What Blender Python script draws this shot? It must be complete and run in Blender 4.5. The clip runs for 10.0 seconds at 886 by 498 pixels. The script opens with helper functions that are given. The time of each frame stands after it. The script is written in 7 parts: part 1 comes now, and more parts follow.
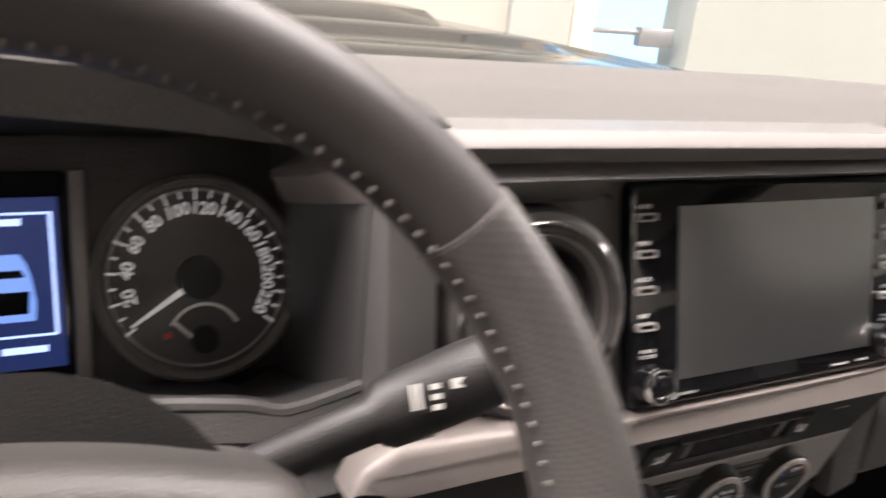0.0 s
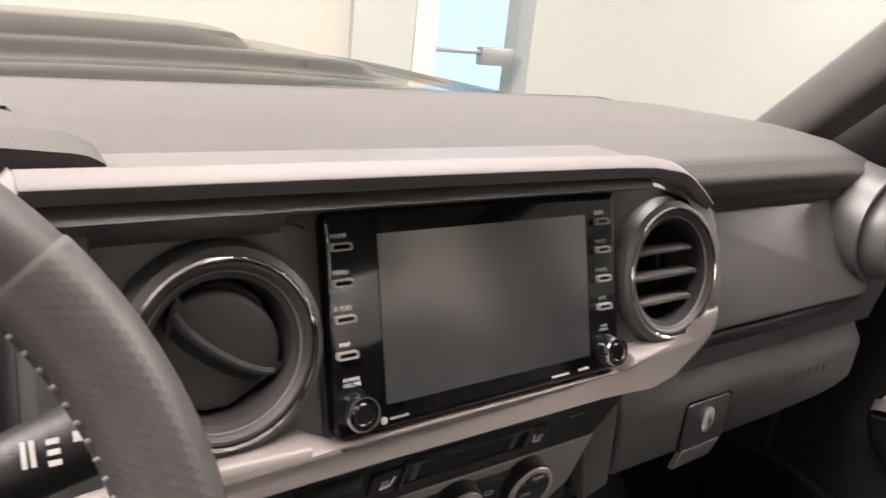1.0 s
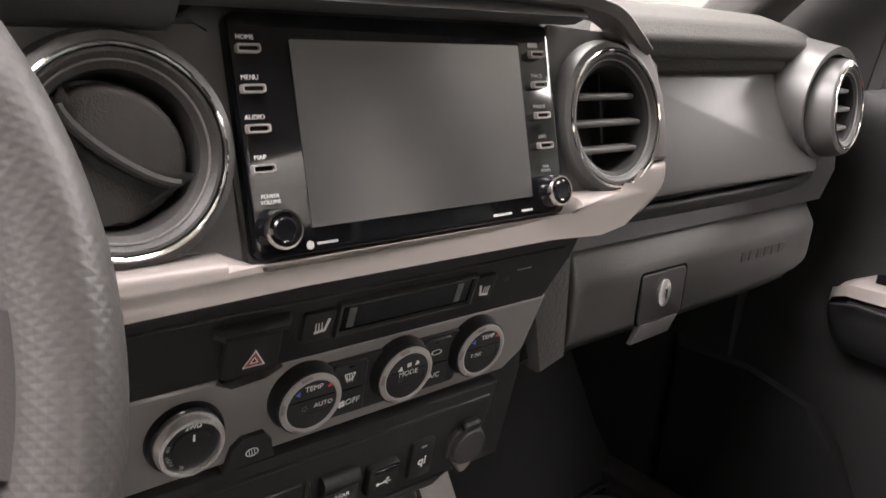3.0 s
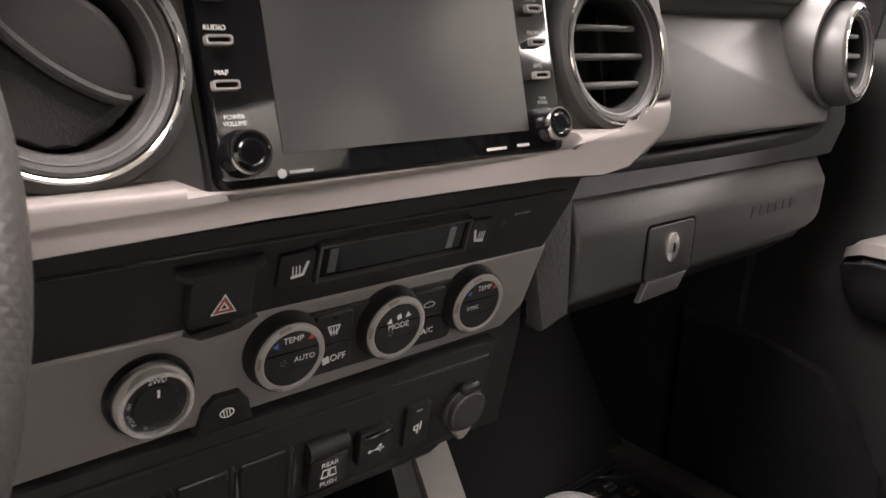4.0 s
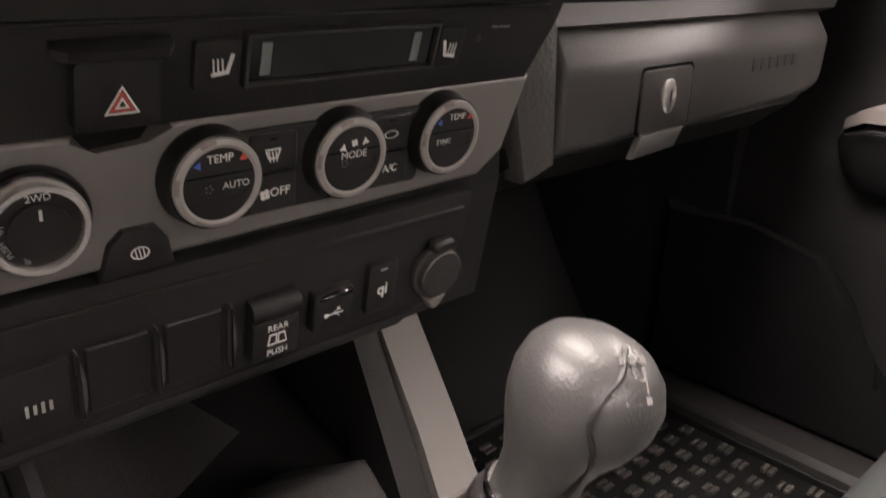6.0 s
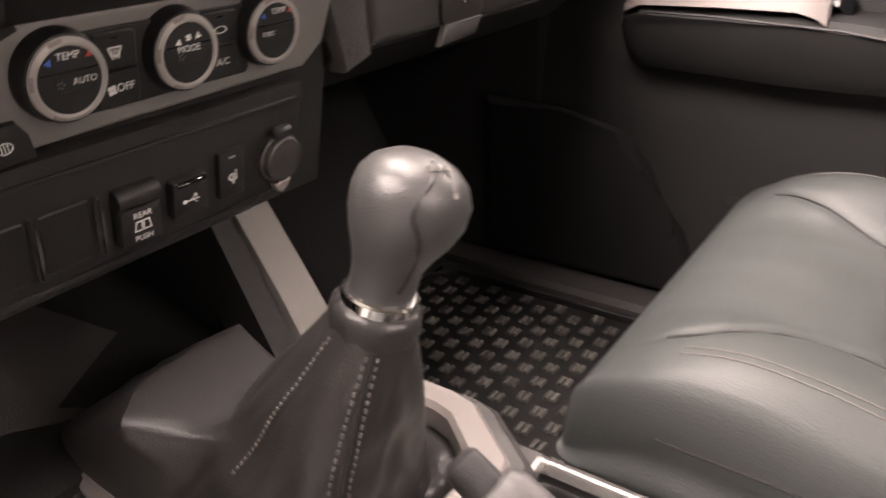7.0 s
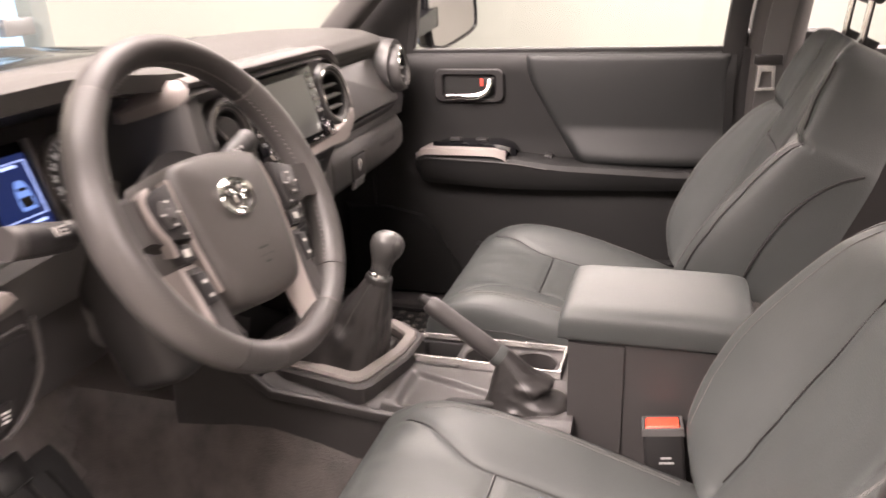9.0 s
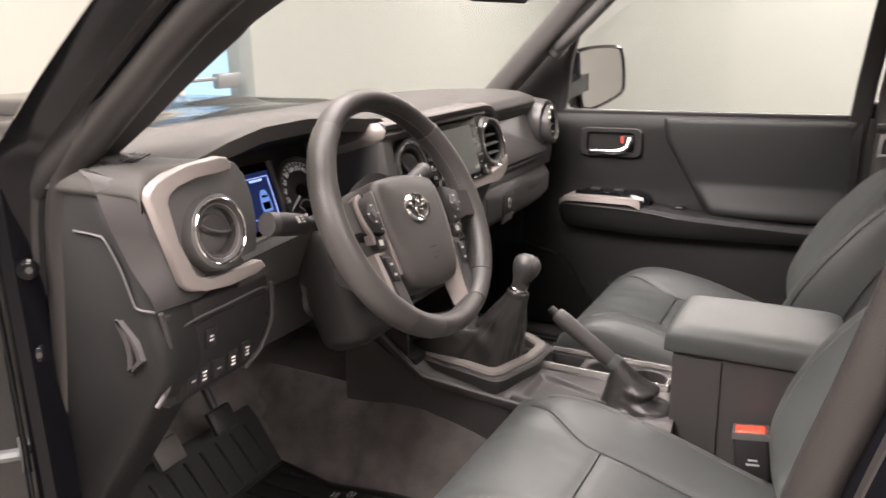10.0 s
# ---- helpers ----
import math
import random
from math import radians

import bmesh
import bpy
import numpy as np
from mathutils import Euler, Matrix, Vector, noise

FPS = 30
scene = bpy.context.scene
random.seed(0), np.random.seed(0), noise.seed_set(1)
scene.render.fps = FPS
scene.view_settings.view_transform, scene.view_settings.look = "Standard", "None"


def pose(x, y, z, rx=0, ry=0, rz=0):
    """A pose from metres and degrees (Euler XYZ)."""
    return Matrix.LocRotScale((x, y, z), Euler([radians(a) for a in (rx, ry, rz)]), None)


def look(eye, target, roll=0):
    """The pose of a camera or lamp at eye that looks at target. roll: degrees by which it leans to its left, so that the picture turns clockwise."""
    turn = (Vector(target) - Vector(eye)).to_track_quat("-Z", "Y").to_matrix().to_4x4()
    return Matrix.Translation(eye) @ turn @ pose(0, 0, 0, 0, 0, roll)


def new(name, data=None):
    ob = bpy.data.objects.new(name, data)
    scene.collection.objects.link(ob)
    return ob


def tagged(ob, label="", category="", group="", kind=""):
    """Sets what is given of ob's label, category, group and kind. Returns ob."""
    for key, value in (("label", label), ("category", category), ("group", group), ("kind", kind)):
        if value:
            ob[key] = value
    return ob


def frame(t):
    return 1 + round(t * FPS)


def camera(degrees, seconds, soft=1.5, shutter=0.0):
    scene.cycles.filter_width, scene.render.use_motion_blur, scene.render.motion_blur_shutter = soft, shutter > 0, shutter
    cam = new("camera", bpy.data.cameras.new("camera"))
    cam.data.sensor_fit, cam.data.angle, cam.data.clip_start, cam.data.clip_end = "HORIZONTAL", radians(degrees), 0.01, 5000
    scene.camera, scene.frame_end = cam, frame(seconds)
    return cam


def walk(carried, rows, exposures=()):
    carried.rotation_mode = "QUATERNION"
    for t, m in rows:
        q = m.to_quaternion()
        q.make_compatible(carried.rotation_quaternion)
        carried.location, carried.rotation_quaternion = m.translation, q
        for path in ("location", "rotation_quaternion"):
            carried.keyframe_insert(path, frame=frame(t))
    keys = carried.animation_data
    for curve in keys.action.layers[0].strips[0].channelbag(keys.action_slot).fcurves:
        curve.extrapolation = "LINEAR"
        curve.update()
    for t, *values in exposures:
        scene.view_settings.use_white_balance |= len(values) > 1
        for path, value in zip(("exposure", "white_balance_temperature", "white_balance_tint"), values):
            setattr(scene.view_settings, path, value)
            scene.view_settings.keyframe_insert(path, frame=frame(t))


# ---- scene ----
cam = camera(59.7, 10.0, 1.5, 0.45)
PATH = [
    (0, (-0.39, -0.312, 0.804), (0.489, 1.359, 0.144), 5.9),
    (0.5, (-0.337, -0.353, 0.831), (0.698, 1.244, 0.215), 6.4),
    (1, (-0.305, -0.358, 0.821), (0.852, 1.165, 0.234), 6.2),
    (1.5, (-0.291, -0.361, 0.801), (0.912, 1.123, 0.211), 6.0),
    (2, (-0.285, -0.369, 0.773), (0.936, 1.098, 0.175), 5.4),
    (2.5, (-0.285, -0.376, 0.742), (0.943, 1.088, 0.152), 4.4),
    (4, (-0.258, -0.356, 0.667), (0.976, 1.109, 0.092), 1.7),
    (4.5, (-0.236, -0.329, 0.648), (0.998, 1.123, 0.042), 1.5),
    (5, (-0.218, -0.313, 0.634), (1.019, 1.125, -0.003), 1.6),
    (5.2, (-0.212, -0.311, 0.621), (1.012, 1.127, -0.039), 1.8),
    (6.3, (-0.223, -0.32, 0.567), (1.072, 1.01, -0.177), -0.1),
    (6.5, (-0.225, -0.328, 0.555), (1.091, 0.969, -0.211), -1.0),
    (6.7, (-0.232, -0.343, 0.551), (1.109, 0.907, -0.249), -1.5),
    (7, (-0.275, -0.372, 0.571), (1.195, 0.67, -0.297), -2.0),
    (7.2, (-0.309, -0.409, 0.602), (1.177, 0.591, -0.287), -3.2),
    (7.3, (-0.361, -0.416, 0.628), (1.184, 0.486, -0.266), -3.7),
    (7.5, (-0.453, -0.417, 0.686), (1.163, 0.333, -0.223), -4.2),
    (7.7, (-0.546, -0.426, 0.748), (1.11, 0.226, -0.163), -4.8),
    (7.8, (-0.593, -0.424, 0.771), (1.091, 0.165, -0.133), -4.4),
    (8, (-0.682, -0.441, 0.804), (1.032, 0.077, -0.087), -4.5),
    (8.2, (-0.783, -0.502, 0.819), (0.951, 0.004, -0.04), -5.1),
    (8.5, (-0.908, -0.565, 0.837), (0.854, -0.074, 0.029), -3.9),
    (9, (-1.112, -0.609, 0.867), (0.676, -0.051, 0.167), -2.4),
    (9.5, (-1.328, -0.631, 0.883), (0.446, 0.061, 0.274), -1.7),
    (10, (-1.363, -0.719, 0.886), (0.328, 0.2, 0.342), -1.5),
]
EXPOSURES = [(0, 1.13, 6450, 20), (1.5, 0.88, 6400, 20), (2.5, 1.28, 6200, 17), (4.0, 1.16, 6400, 19), (5.2, 0.95, 6550, 21), (6.5, 1.20, 6800, 23), (7.5, 1.42, 7000, 27), (8.5, 1.33, 6950, 27), (9.1, 1.22, 6800, 25), (10, 0.75, 6500, 20)]
walk(cam, [(t, look(eye, target, roll)) for t, eye, target, roll in PATH], EXPOSURES)

# ---- light: a bright white showroom ----
world = bpy.data.worlds.new("world")
scene.world = world
world.use_nodes = True
wn = world.node_tree.nodes
sky = wn.new("ShaderNodeTexSky")
sky.sky_type = "NISHITA"
sky.sun_disc = False
sky.sun_elevation, sky.sun_rotation = radians(40), radians(60)
world.node_tree.links.new(sky.outputs[0], wn["Background"].inputs[0])
wn["Background"].inputs[1].default_value = 0.1


def area_lamp(name, place, target, size_x, size_y, watts, colour):
    data = bpy.data.lights.new(name, "AREA")
    data.shape, data.size, data.size_y, data.energy, data.color = "RECTANGLE", size_x, size_y, watts, colour
    ob = new(name, data)
    ob.matrix_world = look(place, target)
    return ob


# unseen ceiling lamps, added, moved and powered to fill the cabin with light
for lx, ly, watts in ((-1.7, -2.8, 205), (0.9, -2.8, 205), (6.2, -1.4, 205), (-1.7, 0.3, 165), (0.9, 0.5, 150), (5.2, 0.5, 205), (-3.1, 1.0, 300), (-1.7, -5.6, 215), (0.9, -5.6, 215)):
    area_lamp("ceiling_fill_lamp", (lx, ly, 2.93), (lx, ly, 0), 1.5, 2.2, watts, (1.0, 0.94, 0.86))

# ---- materials ----
def material(name, colour, rough=0.5, metal=0.0, grain=0.0, scale=400.0, wear=0.12, coat=0.0, blotch=9.0, spec=0.5):
    m = bpy.data.materials.new(name)
    m.use_nodes = True
    nt = m.node_tree
    b = nt.nodes["Principled BSDF"]
    b.inputs["Metallic"].default_value = metal
    b.inputs["Coat Weight"].default_value = coat
    b.inputs["Specular IOR Level"].default_value = spec
    tc = nt.nodes.new("ShaderNodeTexCoord")
    big = nt.nodes.new("ShaderNodeTexNoise")
    big.inputs["Scale"].default_value = blotch
    big.inputs["Detail"].default_value = 6
    nt.links.new(tc.outputs["Object"], big.inputs["Vector"])
    ramp = nt.nodes.new("ShaderNodeMapRange")
    ramp.inputs["To Min"].default_value, ramp.inputs["To Max"].default_value = 1 - wear, 1 + wear
    nt.links.new(big.outputs["Fac"], ramp.inputs["Value"])
    mix = nt.nodes.new("ShaderNodeMix")
    mix.data_type, mix.blend_type = "RGBA", "MULTIPLY"
    mix.inputs["Factor"].default_value = 1.0
    mix.inputs["A"].default_value = (*colour, 1)
    nt.links.new(ramp.outputs["Result"], mix.inputs["B"])
    nt.links.new(mix.outputs["Result"], b.inputs["Base Color"])
    rr = nt.nodes.new("ShaderNodeMapRange")
    rr.inputs["To Min"].default_value, rr.inputs["To Max"].default_value = rough * (1 - wear), min(1, rough * (1 + wear))
    nt.links.new(big.outputs["Fac"], rr.inputs["Value"])
    nt.links.new(rr.outputs["Result"], b.inputs["Roughness"])
    if grain:
        fine = nt.nodes.new("ShaderNodeTexVoronoi")
        fine.inputs["Scale"].default_value = scale
        nt.links.new(tc.outputs["Object"], fine.inputs["Vector"])
        bump = nt.nodes.new("ShaderNodeBump")
        bump.inputs["Strength"].default_value, bump.inputs["Distance"].default_value = grain, 0.0006
        nt.links.new(fine.outputs["Distance"], bump.inputs["Height"])
        nt.links.new(bump.outputs["Normal"], b.inputs["Normal"])
    return m


def glow(name, colour, strength, rough=0.4, base=0.06):
    m = material(name, tuple(c * base for c in colour), rough, wear=0.03)
    b = m.node_tree.nodes["Principled BSDF"]
    b.inputs["Emission Color"].default_value = (*colour, 1)
    b.inputs["Emission Strength"].default_value = strength
    return m


def glass(name, tint=(1, 1, 1), rough=0.0):
    m = bpy.data.materials.new(name)
    m.use_nodes = True
    nt = m.node_tree
    nt.nodes.clear()
    out = nt.nodes.new("ShaderNodeOutputMaterial")
    tr = nt.nodes.new("ShaderNodeBsdfTransparent")
    tr.inputs[0].default_value = (*tint, 1)
    gl = nt.nodes.new("ShaderNodeBsdfGlossy")
    gl.inputs["Roughness"].default_value = rough
    mx = nt.nodes.new("ShaderNodeMixShader")
    mx.inputs[0].default_value = 0.035
    nt.links.new(tr.outputs[0], mx.inputs[1])
    nt.links.new(gl.outputs[0], mx.inputs[2])
    nt.links.new(mx.outputs[0], out.inputs[0])
    return m


DASH = material("dash_soft_plastic", (0.044, 0.042, 0.039), 0.74, grain=0.5, scale=520, spec=0.32)
HARD = material("black_hard_plastic", (0.0145, 0.0138, 0.014), 0.46, grain=0.25, scale=900, spec=0.4)
GREYP = material("charcoal_plastic", (0.037, 0.0345, 0.034), 0.46, grain=0.3, scale=800)
FASCIA = material("grey_fascia_plastic", (0.07, 0.068, 0.067), 0.4, grain=0.15, scale=900)
GLOVE = material("charcoal_glovebox_plastic", (0.056, 0.054, 0.053), 0.44, grain=0.25, scale=800)
PLATES = material("satin_gear_plate", (0.185, 0.167, 0.158), 0.44, metal=0.2, wear=0.08, grain=0.06, scale=2500)
HUBP = material("charcoal_wheel_pad", (0.044, 0.0405, 0.038), 0.48, grain=0.3, scale=800)
KNOBL = material("grey_knob_leather", (0.044, 0.043, 0.042), 0.36, grain=0.22, scale=800, wear=0.15)
# pillar trim made paler: bright light put into its colour
PILB = material("lit_pillar_trim", (0.17, 0.16, 0.15), 0.7, grain=0.4, scale=700)
KNEEP = material("black_knee_plastic", (0.021, 0.0195, 0.0195), 0.5, grain=0.3, scale=800, spec=0.4)
PADG = material("grained_pad", (0.06, 0.058, 0.056), 0.5, grain=0.9, scale=260)
SILVER = material("silver_painted_trim", (0.225, 0.2, 0.189), 0.44, metal=0.2, wear=0.06, grain=0.06, scale=2500)
# darker copy of the silver trim: shade put into the colour
TRIMS = material("shaded_silver_trim", (0.088, 0.079, 0.075), 0.6, metal=0.1, wear=0.06, grain=0.06, scale=2500)
DSILVER = material("dark_silver_trim", (0.195, 0.185, 0.178), 0.42, metal=0.3, wear=0.06)
SATIN = material("bright_satin_metal", (0.36, 0.34, 0.325), 0.34, metal=0.3, wear=0.05)
BRIGHT = material("satin_chrome", (0.82, 0.80, 0.77), 0.24, metal=0.75, wear=0.05)
CHROME = material("chrome", (0.75, 0.74, 0.72), 0.1, metal=1.0, wear=0.05)
GLOSS = material("gloss_black", (0.005, 0.005, 0.006), 0.07, wear=0.05, spec=0.42)
SCREENM = material("matt_screen_glass", (0.014, 0.0155, 0.017), 0.4, wear=0.05, spec=1.0, coat=1.0)
SCREENM.node_tree.nodes["Principled BSDF"].inputs["Coat Roughness"].default_value = 0.17
SCREENM.node_tree.nodes["Principled BSDF"].inputs["Coat IOR"].default_value = 2.7
LEATHER = material("black_leather", (0.045, 0.0495, 0.0483), 0.5, grain=0.28, scale=560, wear=0.16, spec=0.42)
DOORM = material("black_door_plastic", (0.0095, 0.0095, 0.0095), 0.6, grain=0.25, scale=800, spec=0.3)
DOORL = material("black_door_leather", (0.014, 0.015, 0.0152), 0.58, grain=0.25, scale=560, spec=0.32)
BOOTL = material("dark_boot_leather", (0.021, 0.0195, 0.019), 0.36, grain=0.25, scale=700, wear=0.2)
RIML = material("smooth_rim_leather", (0.036, 0.033, 0.032), 0.5, grain=0.12, scale=900, wear=0.12, spec=0.36)
LEATHERG = material("perforated_leather", (0.046, 0.043, 0.041), 0.42)


def dimple(m, cell):
    """A diamond mesh of small dents, in the metres of the mesh's UV map."""
    nt = m.node_tree
    uv = nt.nodes.new("ShaderNodeTexCoord")
    turn = nt.nodes.new("ShaderNodeMapping")
    turn.inputs["Rotation"].default_value = (0, 0, radians(45))
    turn.inputs["Scale"].default_value = (1 / cell, 1 / cell, 1)
    nt.links.new(uv.outputs["UV"], turn.inputs["Vector"])
    split = nt.nodes.new("ShaderNodeSeparateXYZ")
    nt.links.new(turn.outputs["Vector"], split.inputs[0])
    waves = []
    for axis in ("X", "Y"):
        turn2 = nt.nodes.new("ShaderNodeMath")
        turn2.operation = "MULTIPLY"
        turn2.inputs[1].default_value = 2 * math.pi
        nt.links.new(split.outputs[axis], turn2.inputs[0])
        wave = nt.nodes.new("ShaderNodeMath")
        wave.operation = "COSINE"
        nt.links.new(turn2.outputs[0], wave.inputs[0])
        waves.append(wave)
    both = nt.nodes.new("ShaderNodeMath")
    both.operation = "MAXIMUM"
    nt.links.new(waves[0].outputs[0], both.inputs[0])
    nt.links.new(waves[1].outputs[0], both.inputs[1])
    bump = nt.nodes.new("ShaderNodeBump")
    bump.inputs["Strength"].default_value, bump.inputs["Distance"].default_value = 0.16, 0.0004
    nt.links.new(both.outputs[0], bump.inputs["Height"])
    nt.links.new(bump.outputs["Normal"], nt.nodes["Principled BSDF"].inputs["Normal"])


dimple(LEATHERG, 0.0031)
CARPET = material("grey_carpet", (0.078, 0.068, 0.064), 0.95, grain=1.0, scale=300, wear=0.95, blotch=22)
RUBBER = material("black_rubber", (0.009, 0.009, 0.009), 0.45, grain=0.2, scale=500, spec=0.35)
# near-black standing in for the shade inside the vents
VOID = material("duct_shade_black", (0.004, 0.004, 0.004), 0.7)
# near-black without sheen: footwell shade put into the colour
MATTB = material("dull_footwell_black", (0.008, 0.008, 0.008), 0.9, grain=0.3, scale=500, spec=0.12)
RUBBERD = material("pale_rubber", (0.075, 0.07, 0.064), 0.5, wear=0.3, blotch=30)
# darker copy of pillar_trim: the driver's side is shaded by colour
PILD = material("shaded_pillar_trim", (0.019, 0.018, 0.0175), 0.6, grain=0.4, scale=700)
TRIMF = material("pillar_trim", (0.046, 0.043, 0.041), 0.7, grain=0.5, scale=700)
HEADL = material("headliner_fabric", (0.3, 0.29, 0.27), 0.9, grain=0.6, scale=700)
PAINT = material("black_car_paint", (0.004, 0.004, 0.005), 0.10, wear=0.1, spec=0.22)
SEAL = material("door_seal_rubber", (0.022, 0.020, 0.019), 0.38, grain=0.3, scale=600)
WHITEP = material("white_print", (0.75, 0.74, 0.72), 0.5, wear=0.03)
GREYPR = material("grey_print", (0.3, 0.3, 0.3), 0.5, wear=0.03)
KNOBP = material("faint_grey_print", (0.13, 0.125, 0.12), 0.5, wear=0.1)
STPR = material("dull_white_print", (0.45, 0.44, 0.42), 0.5, wear=0.05)
RED = material("red_print", (0.55, 0.06, 0.04), 0.5, wear=0.03)
BLUE = material("blue_print", (0.05, 0.12, 0.5), 0.5, wear=0.03)
ORANGE = material("orange_red_button", (0.82, 0.075, 0.04), 0.4, wear=0.05)
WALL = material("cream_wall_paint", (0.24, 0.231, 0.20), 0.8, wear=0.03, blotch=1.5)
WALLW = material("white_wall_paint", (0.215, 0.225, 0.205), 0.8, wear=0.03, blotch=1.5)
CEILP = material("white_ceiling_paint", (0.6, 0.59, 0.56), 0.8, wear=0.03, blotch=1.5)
# for unseen walls; tone chosen for the fill light they bounce
WALLD = material("bounce_wall_paint", (0.33, 0.316, 0.295), 0.8, wear=0.05, blotch=1.5)
CONCRETE = material("polished_floor", (0.18, 0.17, 0.156), 0.35, wear=0.1, blotch=2)
BEIGE = material("beige_door_frame", (0.4, 0.36, 0.29), 0.5, wear=0.05)
STEEL = material("grey_steel", (0.22, 0.225, 0.23), 0.4, metal=0.7)
GLASS = glass("window_glass", (0.96, 0.97, 0.96))
MIRROR = material("mirror_glass", (0.85, 0.86, 0.86), 0.02, metal=1.0, wear=0.01)
DAYLIGHT = glow("blue_daylight", (0.45, 0.72, 0.95), 1.1)
LCD = glow("lit_blue_display", (0.03, 0.07, 0.3), 0.16)
# white gauge print with a faint glow added to lift it
FIGL = glow("glowing_gauge_figures", (0.75, 0.74, 0.72), 0.12, 0.4, 0.9)
LCDL = glow("lit_display_lines", (0.4, 0.55, 1.0), 0.9)
STRUT = material("satin_grey_strut", (0.19, 0.182, 0.172), 0.5, metal=0.2)
SLAT = material("grey_vent_slat", (0.10, 0.097, 0.094), 0.45, wear=0.08)
STITCHB = material("dull_grey_thread", (0.085, 0.08, 0.075), 0.7)
STITCH = material("grey_thread", (0.115, 0.107, 0.102), 0.7)

# ---- mesh helpers ----
BASE = {}


def thing(name, label, category, base=(0, 0, 0), group="", kind=""):
    ob = new(name)
    ob.empty_display_size = 0.05
    ob.location = base
    BASE[ob.name] = Vector(base)
    return tagged(ob, label, category, group, kind)


def finish(bm, name, mat, sharp=38):
    bmesh.ops.recalc_face_normals(bm, faces=bm.faces)
    me = bpy.data.meshes.new(name)
    bm.to_mesh(me)
    bm.free()
    me.materials.append(mat)
    me.shade_smooth()
    me.set_sharp_from_angle(angle=radians(sharp))
    return me


def part(name, bm, mat, parent, label="", sharp=38):
    """One mesh object under a thing or a part; bm is in world metres."""
    base = BASE[parent.name]
    bm.transform(Matrix.Translation(-base))
    ob = new(name, finish(bm, name, mat, sharp))
    ob.parent = parent
    BASE[ob.name] = base
    return tagged(ob, label)


def solo(name, bm, mat, label="", category="", kind="", sharp=38, group=""):
    """A thing or a piece of the setting that is one mesh."""
    ob = new(name, finish(bm, name, mat, sharp))
    BASE[ob.name] = Vector((0, 0, 0))
    return tagged(ob, label, category, group, kind)


def frame2(bottom, top, x=0.0):
    """A panel's frame from its lowest and highest (y, z): local x to the right, y up the panel, z out towards the seats."""
    up = Vector((0, top[0] - bottom[0], top[1] - bottom[1])).normalized()
    out = Vector((1, 0, 0)).cross(up)
    return Matrix(((1, up.x, out.x, x), (0, up.y, out.y, bottom[0]), (0, up.z, out.z, bottom[1]), (0, 0, 0, 1)))


def axes(origin, out, up=(0, 0, 1)):
    """A frame at origin whose local z is out and whose local y is near up."""
    z = Vector(out).normalized()
    x = Vector(up).cross(z).normalized()
    y = z.cross(x)
    return Matrix(((x.x, y.x, z.x, origin[0]), (x.y, y.y, z.y, origin[1]), (x.z, y.z, z.z, origin[2]), (0, 0, 0, 1)))


def rbox(sx, sy, sz, bevel=0.004, seg=2, m=None):
    bm = bmesh.new()
    bmesh.ops.create_cube(bm, size=1)
    bm.transform(Matrix.Diagonal((sx, sy, sz, 1)))
    if bevel:
        bmesh.ops.bevel(bm, geom=list(bm.edges), offset=min(bevel, 0.45 * min(sx, sy, sz)), segments=seg, profile=0.5, affect="EDGES")
    if m is not None:
        bm.transform(m)
    return bm


def prism(points, depth, m, bevel=0.0, seg=2, z0=0.0):
    """A plate with the outline points (x, y), from local z0 to z0 + depth, in the frame m, its front edge rounded."""
    bm = bmesh.new()
    low = [bm.verts.new((x, y, z0)) for x, y in points]
    high = [bm.verts.new((x, y, z0 + depth)) for x, y in points]
    n = len(points)
    bm.faces.new(low[::-1])
    top = bm.faces.new(high)
    for i in range(n):
        bm.faces.new((low[i], low[(i + 1) % n], high[(i + 1) % n], high[i]))
    if bevel:
        bmesh.ops.bevel(bm, geom=list(top.edges), offset=bevel, segments=seg, profile=0.5, affect="EDGES")
    bm.transform(m)
    return bm


def rrect(x0, y0, x1, y1, r, n=4):
    pts = []
    for cx, cy, a in ((x1 - r, y1 - r, 0), (x0 + r, y1 - r, 90), (x0 + r, y0 + r, 180), (x1 - r, y0 + r, 270)):
        for k in range(n + 1):
            b = radians(a + 90 * k / n)
            pts.append((cx + r * math.cos(b), cy + r * math.sin(b)))
    return pts


def disc(r, n=24, cx=0.0, cy=0.0, a0=0.0, a1=360.0):
    return [(cx + r * math.cos(radians(a0 + (a1 - a0) * k / n)), cy + r * math.sin(radians(a0 + (a1 - a0) * k / n))) for k in range(n)]


def lathe(profile, m, seg=40):
    """Turned round local z: profile of (radius, height)."""
    bm = bmesh.new()
    rings = []
    for r, h in profile:
        rings.append([bm.verts.new((max(r, 1e-5) * math.cos(2 * math.pi * k / seg), max(r, 1e-5) * math.sin(2 * math.pi * k / seg), h)) for k in range(seg)])
    for a, b in zip(rings, rings[1:]):
        for k in range(seg):
            bm.faces.new((a[k], a[(k + 1) % seg], b[(k + 1) % seg], b[k]))
    bm.faces.new(rings[0][::-1])
    bm.faces.new(rings[-1])
    bm.transform(m)
    return bm


